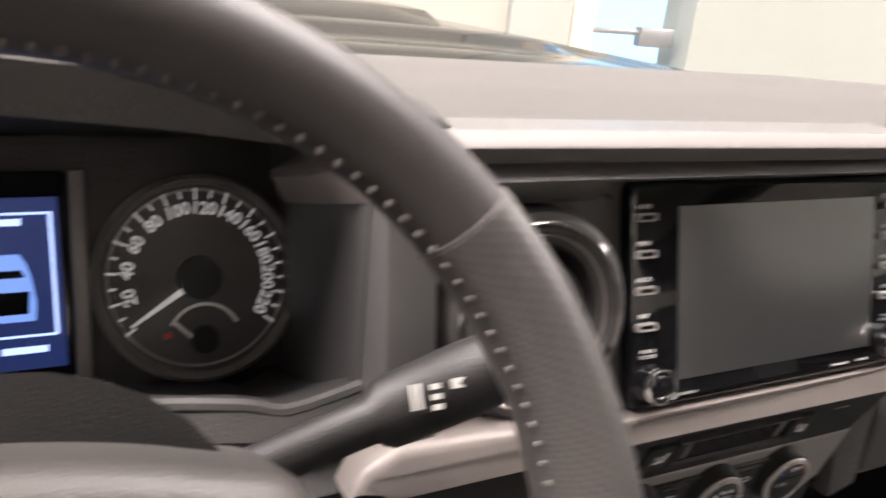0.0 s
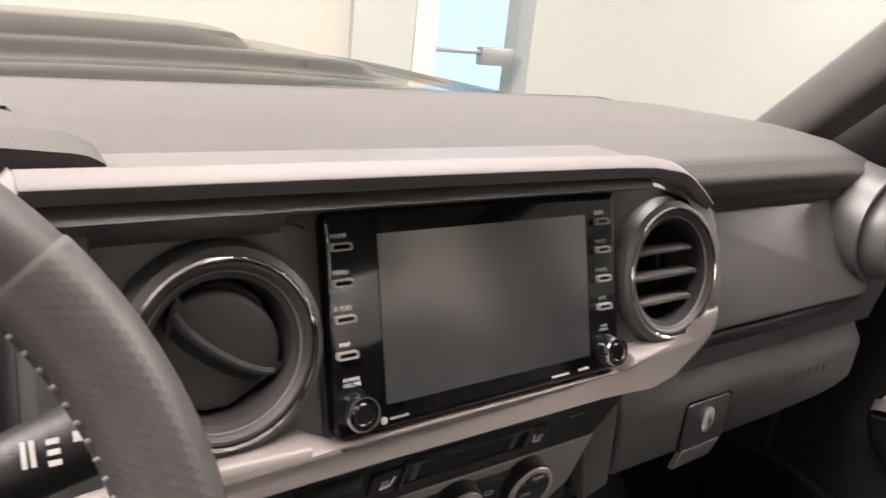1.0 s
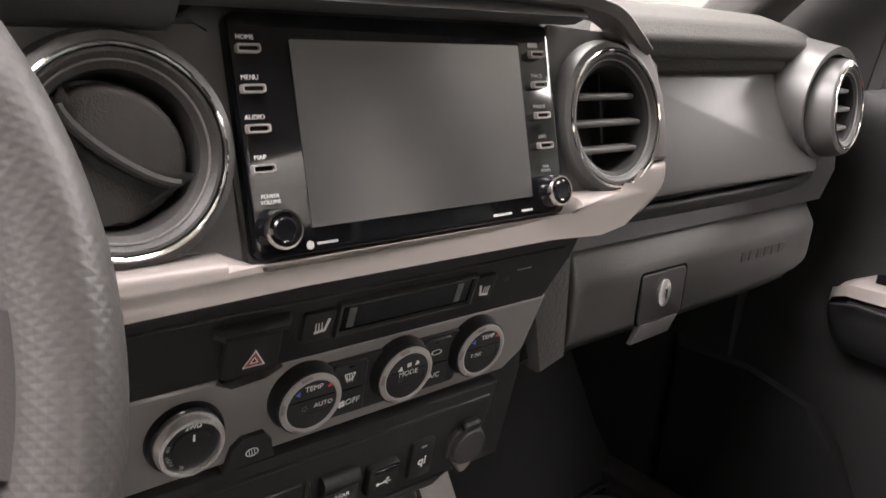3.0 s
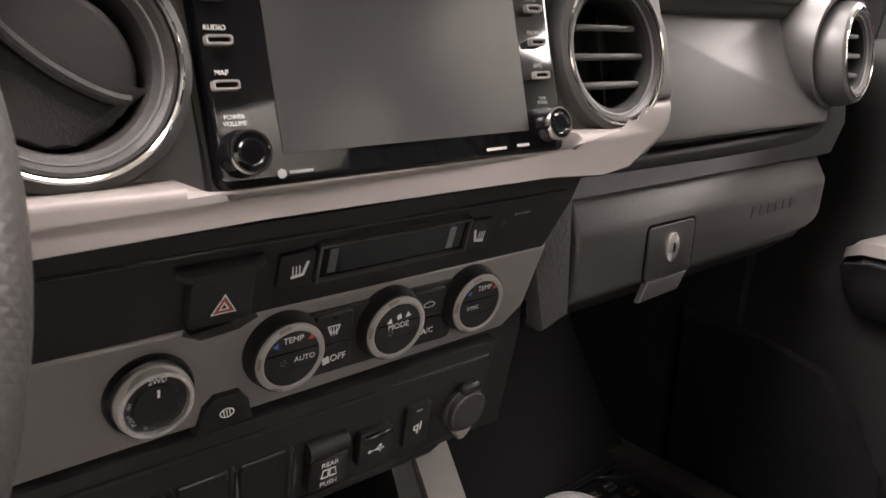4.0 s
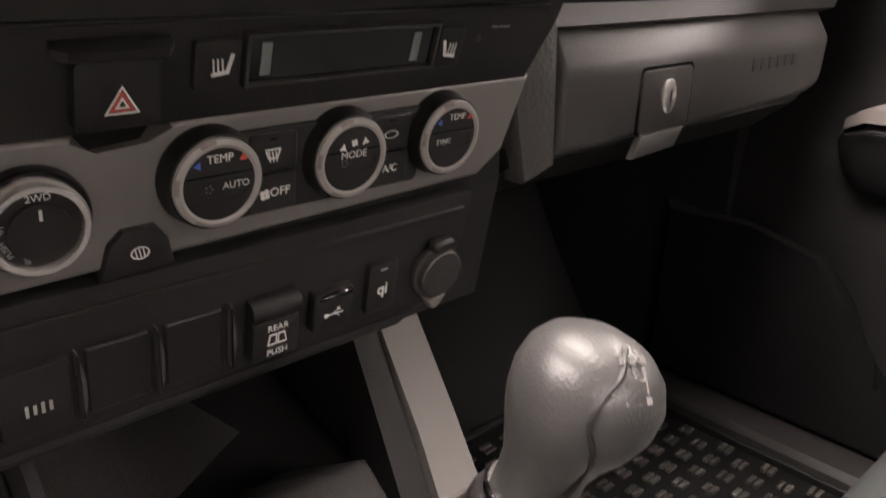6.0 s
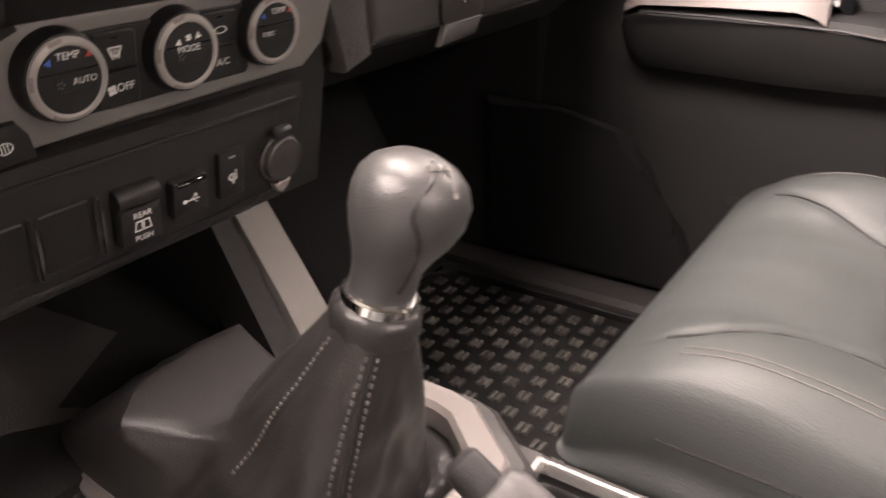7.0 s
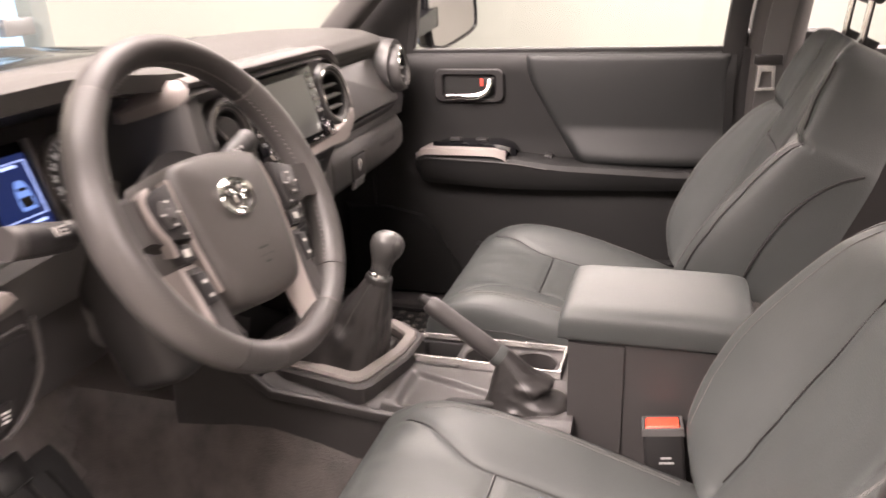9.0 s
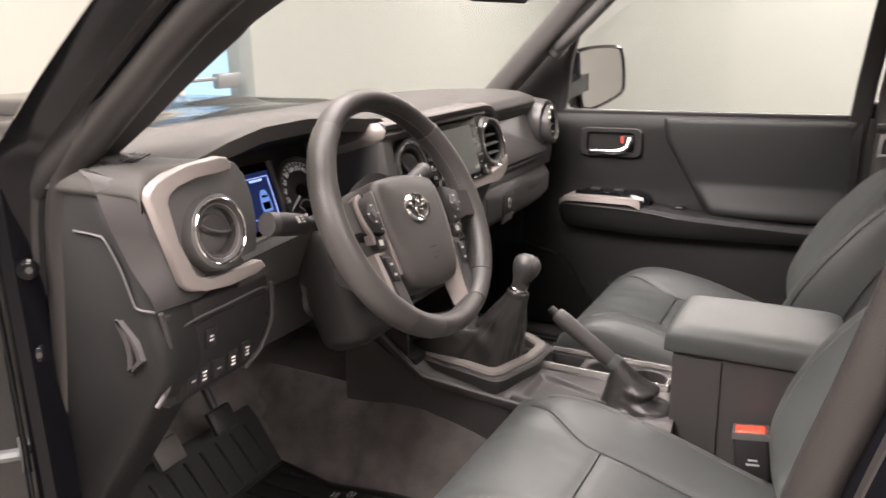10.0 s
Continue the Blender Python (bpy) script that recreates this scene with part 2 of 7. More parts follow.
def ring_of(profile, m, seg=48):
    """A closed profile (radius, height) turned round local z."""
    bm = bmesh.new()
    rings = [[bm.verts.new((r * math.cos(2 * math.pi * k / seg), r * math.sin(2 * math.pi * k / seg), h)) for k in range(seg)] for r, h in profile]
    n = len(rings)
    for i in range(n):
        a, b = rings[i], rings[(i + 1) % n]
        for k in range(seg):
            bm.faces.new((a[k], a[(k + 1) % seg], b[(k + 1) % seg], b[k]))
    bm.transform(m)
    return bm


def loft(sections, caps=True, closed=True):
    """Joins rings of equally many points."""
    bm = bmesh.new()
    rows = [[bm.verts.new(p) for p in sec] for sec in sections]
    n = len(rows[0])
    for a, b in zip(rows, rows[1:]):
        for k in range(n if closed else n - 1):
            bm.faces.new((a[k], a[(k + 1) % n], b[(k + 1) % n], b[k]))
    if caps and closed:
        bm.faces.new(rows[0][::-1])
        bm.faces.new(rows[-1])
    return bm


def smooth_path(points, n=8, closed=False):
    """Catmull-Rom through the points."""
    p = [Vector(q) for q in points]
    if closed:
        idx = [(i - 1, i, (i + 1) % len(p), (i + 2) % len(p)) for i in range(len(p))]
    else:
        idx = [(max(i - 1, 0), i, i + 1, min(i + 2, len(p) - 1)) for i in range(len(p) - 1)]
    out = []
    for a, b, c, d in idx:
        for k in range(n):
            t = k / n
            out.append(0.5 * (2 * p[b] + (p[c] - p[a]) * t + (2 * p[a] - 5 * p[b] + 4 * p[c] - p[d]) * t * t + (3 * p[b] - p[a] - 3 * p[c] + p[d]) * t ** 3))
    if not closed:
        out.append(p[-1])
    return out


def dense(secs, ku, kv):
    """Smooths rings of points round and along into a finer grid."""
    rings = [smooth_path(sec, ku, True) for sec in secs]
    cols = [smooth_path([r[k] for r in rings], kv) for k in range(len(rings[0]))]
    return [[c[j] for c in cols] for j in range(len(cols[0]))]


def sweep(path, profile, up=(0, 0, 1), closed=False, scales=None):
    """Carries a profile of (side, up) along a path; side is ahead x up."""
    path = [Vector(p) for p in path]
    n = len(path)
    secs = []
    for i, p in enumerate(path):
        a = path[(i - 1) % n] if closed or i > 0 else p
        b = path[(i + 1) % n] if closed or i < n - 1 else p
        ahead = (b - a).normalized()
        side = ahead.cross(Vector(up)).normalized()
        top = side.cross(ahead)
        s = scales[i] if scales else 1.0
        secs.append([p + side * u * s + top * v * s for u, v in profile])
    if closed:
        secs.append(secs[0])
        bm = bmesh.new()
        rows = [[bm.verts.new(q) for q in sec] for sec in secs[:-1]]
        k = len(profile)
        for i in range(n):
            a, b = rows[i], rows[(i + 1) % n]
            for j in range(k):
                bm.faces.new((a[j], a[(j + 1) % k], b[(j + 1) % k], b[j]))
        return bm
    return loft(secs)


def tube(path, r, seg=10, up=(0, 0, 1), closed=False, scales=None):
    return sweep(path, [(r * math.cos(2 * math.pi * k / seg), r * math.sin(2 * math.pi * k / seg)) for k in range(seg)], up, closed, scales)


def joined(*bms):
    out = bmesh.new()
    for b in bms:
        me = bpy.data.meshes.new("tmp")
        b.to_mesh(me)
        b.free()
        out.from_mesh(me)
        bpy.data.meshes.remove(me)
    return out


def sheet(fn, nu, nv, thick):
    """A slab of the given thickness under the surface fn(u, v), u and v from 0 to 1."""
    bm = bmesh.new()
    top = [[bm.verts.new(fn(i / nu, j / nv)) for j in range(nv + 1)] for i in range(nu + 1)]
    low = [[bm.verts.new(Vector(fn(i / nu, j / nv)) - Vector(thick)) for j in range(nv + 1)] for i in range(nu + 1)]
    for i in range(nu):
        for j in range(nv):
            bm.faces.new((top[i][j], top[i + 1][j], top[i + 1][j + 1], top[i][j + 1]))
            bm.faces.new((low[i][j], low[i][j + 1], low[i + 1][j + 1], low[i + 1][j]))
    for i in range(nu):
        bm.faces.new((top[i][0], low[i][0], low[i + 1][0], top[i + 1][0]))
        bm.faces.new((top[i][nv], top[i + 1][nv], low[i + 1][nv], low[i][nv]))
    for j in range(nv):
        bm.faces.new((top[0][j], top[0][j + 1], low[0][j + 1], low[0][j]))
        bm.faces.new((top[nu][j], low[nu][j], low[nu][j + 1], top[nu][j + 1]))
    return bm


def words(text, size, m, align="CENTER", lift=0.0003, bold=0.0):
    """Flat letters in the frame m, as a mesh."""
    cu = bpy.data.curves.new("letters", "FONT")
    cu.body, cu.size, cu.align_x, cu.align_y, cu.extrude, cu.offset, cu.resolution_u = text, size, align, "CENTER", 0.00012, bold, 3
    ob = bpy.data.objects.new("letters", cu)
    me = bpy.data.meshes.new_from_object(ob)
    bm = bmesh.new()
    bm.from_mesh(me)
    bpy.data.objects.remove(ob)
    bpy.data.meshes.remove(me)
    bpy.data.curves.remove(cu)
    bm.transform(m @ Matrix.Translation((0, 0, lift)))
    return bm


def framed(outer, inner, z0, z1, zi, m=None):
    """A raised frame between two outlines, its crest at z1, in the frame m."""
    bm = bmesh.new()
    rows = [[bm.verts.new((x, y, z)) for x, y in loop] for loop, z in ((outer, z0), (outer, z1 - 0.004), ([(lerp(a, c, 0.15), lerp(b, d, 0.15)) for (a, b), (c, d) in zip(outer, inner)], z1), ([(lerp(a, c, 0.85), lerp(b, d, 0.85)) for (a, b), (c, d) in zip(outer, inner)], z1), (inner, z1 - 0.004), (inner, zi))]
    n = len(outer)
    for a, b in zip(rows, rows[1:] + rows[:1]):
        for k in range(n):
            bm.faces.new((a[k], a[(k + 1) % n], b[(k + 1) % n], b[k]))
    if m is not None:
        bm.transform(m)
    return bm


def lerp(a, b, t):
    return a + (b - a) * t


def interp(x, xs, ys):
    return float(np.interp(x, xs, ys))


def ease(t):
    t = min(max(t, 0.0), 1.0)
    return t * t * (3 - 2 * t)

# ---- the showroom ----
def slab(name, x0, x1, y0, y1, z0, z1, mat, label="", category="", kind="structure", bevel=0.0):
    return solo(name, rbox(x1 - x0, y1 - y0, z1 - z0, bevel, 1, Matrix.Translation(((x0 + x1) / 2, (y0 + y1) / 2, (z0 + z1) / 2))), mat, label, category, kind)


GZ = -0.62
slab("ground", -7, 7.9, -6.5, 7, GZ - 0.1, GZ, CONCRETE, "polished grey showroom floor", "floor")
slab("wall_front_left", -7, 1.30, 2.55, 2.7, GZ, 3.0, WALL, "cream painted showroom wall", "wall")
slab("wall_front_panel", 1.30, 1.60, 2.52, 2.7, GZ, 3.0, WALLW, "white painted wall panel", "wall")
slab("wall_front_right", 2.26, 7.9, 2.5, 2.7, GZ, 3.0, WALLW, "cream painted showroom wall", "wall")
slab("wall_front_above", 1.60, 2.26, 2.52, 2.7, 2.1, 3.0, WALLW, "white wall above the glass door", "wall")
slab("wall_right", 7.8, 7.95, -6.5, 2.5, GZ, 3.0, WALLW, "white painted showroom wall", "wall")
slab("wall_left", -7.15, -7, -6.5, 2.55, GZ, 3.0, WALLD, "unseen showroom wall, toned for the light it bounces", "wall")
slab("wall_back", -7, 7.8, -6.65, -6.5, GZ, 3.0, WALLD, "unseen showroom wall, toned for the light it bounces", "wall")
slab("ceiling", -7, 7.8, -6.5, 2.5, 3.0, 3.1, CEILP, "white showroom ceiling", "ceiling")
slab("backdrop", 0.5, 4.5, 3.6, 3.62, GZ, 2.6, DAYLIGHT, "pale blue daylight outside the glass door", "backdrop")

gdoor = thing("glass_door", "glass exit door with a steel push bar and beige frame", "door", (1.9, 2.6, GZ), kind="structure")
part("frame_post", rbox(0.115, 0.16, 2.72, 0.004, 1, Matrix.Translation((1.665, 2.6, 0.74))), BEIGE, gdoor)
part("frame_head", rbox(0.53, 0.12, 0.06, 0.004, 1, Matrix.Translation((1.99, 2.6, 2.07))), BEIGE, gdoor)
pane_ob = part("pane", rbox(0.53, 0.012, 2.64, 0.001, 1, Matrix.Translation((1.99, 2.6, 0.71))), GLASS, gdoor)
pane_ob.visible_shadow = False
part("push_bar", rbox(0.36, 0.03, 0.022, 0.006, 2, Matrix.Translation((1.90, 2.56, 0.655))), STEEL, gdoor)
part("latch_box", rbox(0.19, 0.05, 0.085, 0.008, 2, Matrix.Translation((2.09, 2.555, 0.64))), STEEL, gdoor)

# ---- the truck's shell ----
def floor_fn(u, v):
    x, y = lerp(-0.7, 0.7, u), lerp(-1.45, 0.62, v)
    z = 0.45 * ease((y - 0.26) / 0.36)
    hump = 0.19 * (1 - ease((abs(x + 0.02) - 0.13) / 0.11))
    z = max(z, hump * (0.75 + 0.25 * ease((y + 0.4) / 0.5))) if abs(x + 0.02) < 0.24 else z
    z += 0.004 * noise.noise((x * 9, y * 9, 0)) + 0.002 * noise.noise((x * 31, y * 31, 3))
    return (x, y, z)


solo("floor", sheet(floor_fn, 70, 80, (0, 0, 0.03)), CARPET, "worn dark grey carpet over floor and tunnel", "carpet", "structure")

# extra slabs outside the kick panels, added only to block leaking light
slab("kick_panel_passenger", 0.672, 0.78, 0.19, 0.64, -0.08, 0.655, MATTB, "added panel keeping light out of the passenger's footwell", "trim", bevel=0.01)
slab("kick_panel_driver", -0.742, -0.690, 0.30, 0.64, -0.08, 0.64, MATTB, "added panel keeping light out of the driver's footwell", "trim", bevel=0.01)
slab("wall_firewall", -0.78, 0.78, 0.62, 0.65, -0.1, 0.70, HARD, "dark firewall behind the dashboard", "firewall")

OPEN = [(-0.45, 1.09), (-0.30, 1.005), (-0.128, 0.918), (-0.008, 0.836), (0.076, 0.774), (0.132, 0.728), (0.160, 0.66), (0.175, 0.58), (0.190, 0.50), (0.208, 0.414), (0.243, 0.24), (0.20, 0.12), (0.0, 0.05),
        (-0.45, 0.05), (-0.63, 0.10), (-0.675, 0.30), (-0.708, 0.50), (-0.742, 0.63), (-0.768, 0.75), (-0.785, 0.95), (-0.72, 1.07)]


def side_loop(x, grow):
    """The driver's door opening, pushed outward from its middle, at x."""
    c = Vector((-0.27, 0.55))
    pts = smooth_path([(y, z, 0) for y, z in OPEN], 6, True)
    out = []
    for p in pts:
        d = Vector((p.x, p.y)) - c
        d = d.normalized() * (d.length + grow)
        out.append((x, c.x + d.x, c.y + d.y))
    return out


def closed_strip(loops):
    bm = bmesh.new()
    rows = [[bm.verts.new(p) for p in sec] for sec in loops]
    n = len(rows[0])
    for a, b in zip(rows, rows[1:]):
        for k in range(n):
            bm.faces.new((a[k], a[(k + 1) % n], b[(k + 1) % n], b[k]))
    return bm


solo("body_side_driver", closed_strip([side_loop(-0.715, 0.0), side_loop(-0.755, 0.012), side_loop(-0.77, 0.03), side_loop(-0.795, 0.042), side_loop(-0.812, 0.060), side_loop(-0.80, 0.072), side_loop(-0.70, 0.05)]),
     PAINT, "black painted door jamb of the truck", "door jamb", "structure")
solo("door_seal", tube([Vector(p) for p in side_loop(-0.750, 0.004)], 0.021, 14, (1, 0, 0), True), SEAL, "dark grey rubber door seal round the opening", "door seal", "structure")
solo("door_seal_inner", tube([Vector(p) for p in side_loop(-0.768, 0.038)], 0.010, 8, (1, 0, 0), True), SEAL, "second rubber lip along the door jamb", "door seal", "structure")
slab("fender", -0.84, -0.80, 0.42, 1.75, -0.25, 0.62, PAINT, "black front fender", "fender")
hinge_post = thing("hinge_pillar", "black painted hinge pillar with bolts and a check strap", "pillar", (-0.79, 0.3, 0.3), kind="structure")
part("post", loft([[(-0.815, 0.205, z), (-0.805, 0.195, z), (-0.745, 0.205, z), (-0.745, y1, z), (-0.815, y1, z)] for z, y1 in ((0.0, 0.44), (0.45, 0.44), (0.66, 0.40), (0.715, 0.33))]), PAINT, hinge_post)
part("post_fold", tube(smooth_path([(-0.822, 0.232, 0.06), (-0.822, 0.218, 0.40), (-0.824, 0.212, 0.60), (-0.824, 0.205, 0.70)], 6), 0.004, 8), PAINT, hinge_post, "folded edge of the fender")
for by, bz in ((0.188, 0.609), (0.200, 0.491)):
    bf = axes((-0.792, by, bz), (-0.45, -1, 0))
    bolt = part("bolt", lathe([(0.0135, -0.006), (0.0135, 0.0006), (0.0105, 0.0016), (0.0100, 0.0040), (0.0080, 0.0050), (0.0, 0.0050)], bf, 18), PAINT, hinge_post, "painted hinge bolt")
    part("socket", lathe([(0.0048, 0.0040), (0.0048, 0.0056), (0.0, 0.0056)], bf, 6), GREYP, bolt)
part("check_strap", tube([(-0.795, 0.235, 0.342), (-0.83, 0.245, 0.350), (-0.87, 0.255, 0.362)], 0.009, 8), STEEL, hinge_post, "steel door check strap")
part("strap_pin", tube([(-0.822, 0.232, 0.326), (-0.822, 0.232, 0.374)], 0.006, 8), STEEL, hinge_post)
part("strap_bracket", rbox(0.05, 0.012, 0.055, 0.004, 2, pose(-0.795, 0.232, 0.347)), STEEL, hinge_post)
slab("sill_driver", -0.78, -0.62, -0.66, 0.18, -0.05, 0.03, GREYP, "dark plastic scuff plate on the sill", "sill", bevel=0.008)
slab("sill_passenger", 0.60, 0.70, -0.66, 0.3, -0.05, 0.045, GREYP, "dark plastic scuff plate on the sill", "sill", bevel=0.008)


def pillar(name, path, w, d, mat, label):
    prof = rrect(-w / 2, -d / 2, w / 2, d / 2, min(w, d) * 0.35)
    return solo(name, sweep(smooth_path(path, 6), prof, (1, 0, 0)), mat, label, "pillar", "structure")


for sgn, nm in ((-1, "driver"), (1, "passenger")):
    solo("roof_rail_" + nm, sweep([(sgn * 0.60, -0.38, 1.10), (sgn * 0.62, -1.5, 1.10)], rrect(-0.05, -0.05, 0.05, 0.05, 0.02)), TRIMF, "grey roof rail trim", "trim", "structure")
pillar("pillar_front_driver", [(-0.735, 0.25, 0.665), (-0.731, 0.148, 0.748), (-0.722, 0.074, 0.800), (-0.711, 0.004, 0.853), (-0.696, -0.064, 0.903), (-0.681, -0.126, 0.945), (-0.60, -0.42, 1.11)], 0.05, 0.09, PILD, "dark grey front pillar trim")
pillar("pillar_front_passenger", [(0.62, 0.27, 0.615), (0.605, 0.202, 0.682), (0.600, 0.104, 0.780), (0.598, 0.006, 0.880), (0.594, -0.094, 0.980), (0.585, -0.22, 1.065), (0.57, -0.42, 1.125)], 0.06, 0.09, TRIMF, "dark grey front pillar trim")
pillar("pillar_middle_driver", [(-0.70, -0.80, 0.0), (-0.70, -0.82, 0.5), (-0.68, -0.85, 0.8), (-0.62, -0.87, 1.12)], 0.10, 0.10, PILB, "middle pillar trim, lightened as if lit")
pillar("pillar_middle_passenger", [(0.775, -0.77, 0.0), (0.775, -0.79, 0.5), (0.75, -0.815, 0.8), (0.69, -0.85, 1.12)], 0.11, 0.16, TRIMF, "dark grey middle pillar trim")
slab("pillar_panel_passenger", 0.735, 0.775, -0.92, -0.70, 0.0, 0.70, HARD, "dark lower middle pillar panel", "pillar", bevel=0.006)
slab("ceiling_cab", -0.62, 0.62, -1.5, -0.36, 1.13, 1.17, HEADL, "light grey fabric headliner", "headliner", bevel=0.01)
slab("roof", -0.68, 0.68, -1.55, -0.36, 1.18, 1.2, PAINT, "black truck roof", "roof")
slab("wall_rear_lower", -0.72, 0.72, -1.53, -1.48, 0, 0.72, GREYP, "dark rear wall of the cab", "wall")
slab("wall_rear_driver", -0.80, -0.72, -1.5, -0.86, 0, 0.66, GREYP, "dark rear door panel", "door")
slab("wall_rear_passenger", 0.72, 0.78, -1.5, -0.86, 0, 0.66, GREYP, "dark rear door panel", "door")


def pane(name, corners, label, thick=0.004, mat=GLASS):
    bm = bmesh.new()
    c = [Vector(p) for p in corners]
    nrm = (c[1] - c[0]).cross(c[2] - c[0]).normalized() * thick
    a = [bm.verts.new(p) for p in c]
    b = [bm.verts.new(p + nrm) for p in c]
    bm.faces.new(a)
    bm.faces.new(b[::-1])
    for i in range(4):
        bm.faces.new((a[i], b[i], b[(i + 1) % 4], a[(i + 1) % 4]))
    ob = solo(name, bm, mat, label, "window", "structure")
    ob.visible_shadow = False
    return ob


def windshield_fn(u, v):
    x = lerp(-0.69, 0.69, u)
    q = (x / 0.69) ** 2
    low = Vector((x, 0.600 - 0.26 * q, 0.697 - 0.030 * q))
    high = Vector((x * 0.90, -0.36 - 0.06 * q, 1.140 - 0.012 * q))
    p = low.lerp(high, v)
    return (p.x, p.y, p.z + 0.012 * math.sin(math.pi * v))


ws = solo("window_windshield", sheet(windshield_fn, 24, 12, (0, 0, 0.004)), GLASS, "clear curved windshield glass", "window", "structure", 60)
ws.visible_shadow = False
pane("window_rear", [(-0.6, -1.5, 0.72), (0.6, -1.5, 0.72), (0.55, -1.5, 1.12), (-0.55, -1.5, 1.12)], "clear rear cab window")


def hood_fn(u, v):
    x, y = lerp(-0.80, 0.80, u), lerp(0.60, 1.75, v)
    side = abs(x) / 0.8
    z = 0.690 + 0.018 * ease((y - 0.62) / 0.10) - 0.05 * side ** 2.2 - 0.05 * max(0, (y - 1.2)) ** 1.5
    z += 0.020 * (1 - ease((abs(x) - 0.40) / 0.06)) * ease((y - 0.80) / 0.09)
    z += 0.012 * (1 - ease((abs(abs(x) - 0.66) - 0.02) / 0.03)) * ease((y - 0.70) / 0.1)
    return (x, y, z)


solo("hood", sheet(hood_fn, 90, 40, (0, 0, 0.02)), PAINT, "glossy black hood with a raised middle", "hood", "structure", 60)
scoop_secs = []
for k in range(9):
    y = 0.93 + 0.62 * k / 8
    h = 0.026 * ease(k / 1.2) * (1 - 0.2 * ease((k - 6) / 2))
    w = 0.25 + 0.03 * ease(k / 4)
    z0 = hood_fn(0.5, (y - 0.60) / 1.15)[2] - 0.003
    scoop_secs.append([(-w, y, z0), (-w * 0.86, y, z0 + h * 0.85), (-w * 0.5, y, z0 + h), (w * 0.5, y, z0 + h), (w * 0.86, y, z0 + h * 0.85), (w, y, z0), (0, y, z0 - 0.004)])
solo("hood_scoop", loft(scoop_secs), PAINT, "glossy black hood scoop", "hood scoop", "structure", 30)
for wx0, wx1 in ((-0.62, -0.08), (-0.02, 0.56)):
    wiper = thing("windshield_wiper", "black windshield wiper resting on the cowl", "wiper", (wx0, 0.6, 0.69), group="windshield wipers")
    part("arm", tube([(wx0, 0.61, 0.692), (lerp(wx0, wx1, 0.4), 0.615, 0.700), (lerp(wx0, wx1, 0.6), 0.605, 0.699)], 0.006, 8), HARD, wiper)
    part("blade", sweep([(wx0 + 0.05, 0.595, 0.697), (lerp(wx0, wx1, 0.5), 0.588, 0.699), (wx1, 0.585, 0.694)], rrect(-0.005, -0.006, 0.005, 0.007, 0.002)), RUBBER, wiper)
slab("cowl", -0.72, 0.72, 0.53, 0.62, 0.64, 0.695, HARD, "black plastic cowl below the windshield", "cowl", bevel=0.01)

# ---- the dashboard ----
dash = thing("dashboard", "dark grey soft plastic dashboard with silver trim", "dashboard", (0, 0.3, 0.4))


def dash_top_fn(u, v):
    x = lerp(-0.74, 0.70, u)
    prof = [(0.54, 0.712), (0.44, 0.724), (0.30, 0.735), (0.14, 0.738), (0.075, 0.733), (0.04, 0.722), (0.026, 0.706), (0.03, 0.69), (0.046, 0.682)]
    k = v * (len(prof) - 1)
    i = min(int(k), len(prof) - 2)
    y, z = lerp(prof[i][0], prof[i + 1][0], k - i), lerp(prof[i][1], prof[i + 1][1], k - i)
    if x > 0:
        e = ease((x - 0.46) / 0.24)
        z -= 0.04 * e * e
        y += 0.05 * e * (1 - v)
    else:
        z += 0.012 * ease((-x - 0.62) / 0.1)
    if -0.625 < x < -0.226 and y < 0.19:
        y, z = 0.19, 0.737
    return (x, y, z)


part("top_pad", sheet(dash_top_fn, 72, 32, (0, -0.006, 0.012)), DASH, dash, "soft dark grey top pad", 60)

# Passenger fascia, ledge and glovebox
PF = frame2((0.004, 0.575), (0.05, 0.684))
part("passenger_fascia", prism(rrect(0.235, 0.0, 0.555, 0.117, 0.012), 0.012, PF, 0.004, 2, -0.008), FASCIA, dash, "smooth grey passenger fascia")
part("under_fascia", prism([(0.14, -0.03), (0.58, -0.03), (0.63, 0.0), (0.66, 0.05), (0.66, 0.13), (0.14, 0.13)], 0.03, PF, 0, 2, -0.045), HARD, dash)
part("ledge", sweep(smooth_path([(0.145, 0.024, 0.562), (0.30, 0.022, 0.562), (0.5, 0.022, 0.564), (0.60, 0.032, 0.568)], 4), rrect(-0.03, -0.010, 0.012, 0.006, 0.006)), HARD, dash)
part("lower_body", loft([[(x, 0.02 + d, 0.56), (x, 0.012 + d, 0.455 + d), (x, 0.05 + d, 0.425 + d), (x, 0.3, 0.40 + d), (x, 0.5, 0.45), (x, 0.5, 0.66), (x, 0.06 + d, 0.675)] for x, d in ((0.135, 0.0), (0.3, 0.0), (0.54, 0.0), (0.58, 0.008), (0.61, 0.025), (0.64, 0.06))]), HARD, dash)
GF = frame2((0.0035, 0.448), (0.0030, 0.556))
GSEC = [(0.04, 0.458), (0.010, 0.458), (0.003, 0.460), (0.0, 0.466), (-0.001, 0.507), (0.0, 0.514), (0.002, 0.518), (0.013, 0.541), (0.018, 0.5465), (0.024, 0.549), (0.04, 0.55)]
GEND = ((0.172, 0.004, 0.0), (0.1735, 0.001, 0.0), (0.177, 0.0, 0.0), (0.30, 0.0, 0.0), (0.42, 0.0, 0.0), (0.50, 0.0, 0.04), (0.545, 0.001, 0.10), (0.565, 0.003, 0.16), (0.580, 0.008, 0.24), (0.590, 0.015, 0.34), (0.596, 0.025, 0.46), (0.598, 0.038, 0.55))
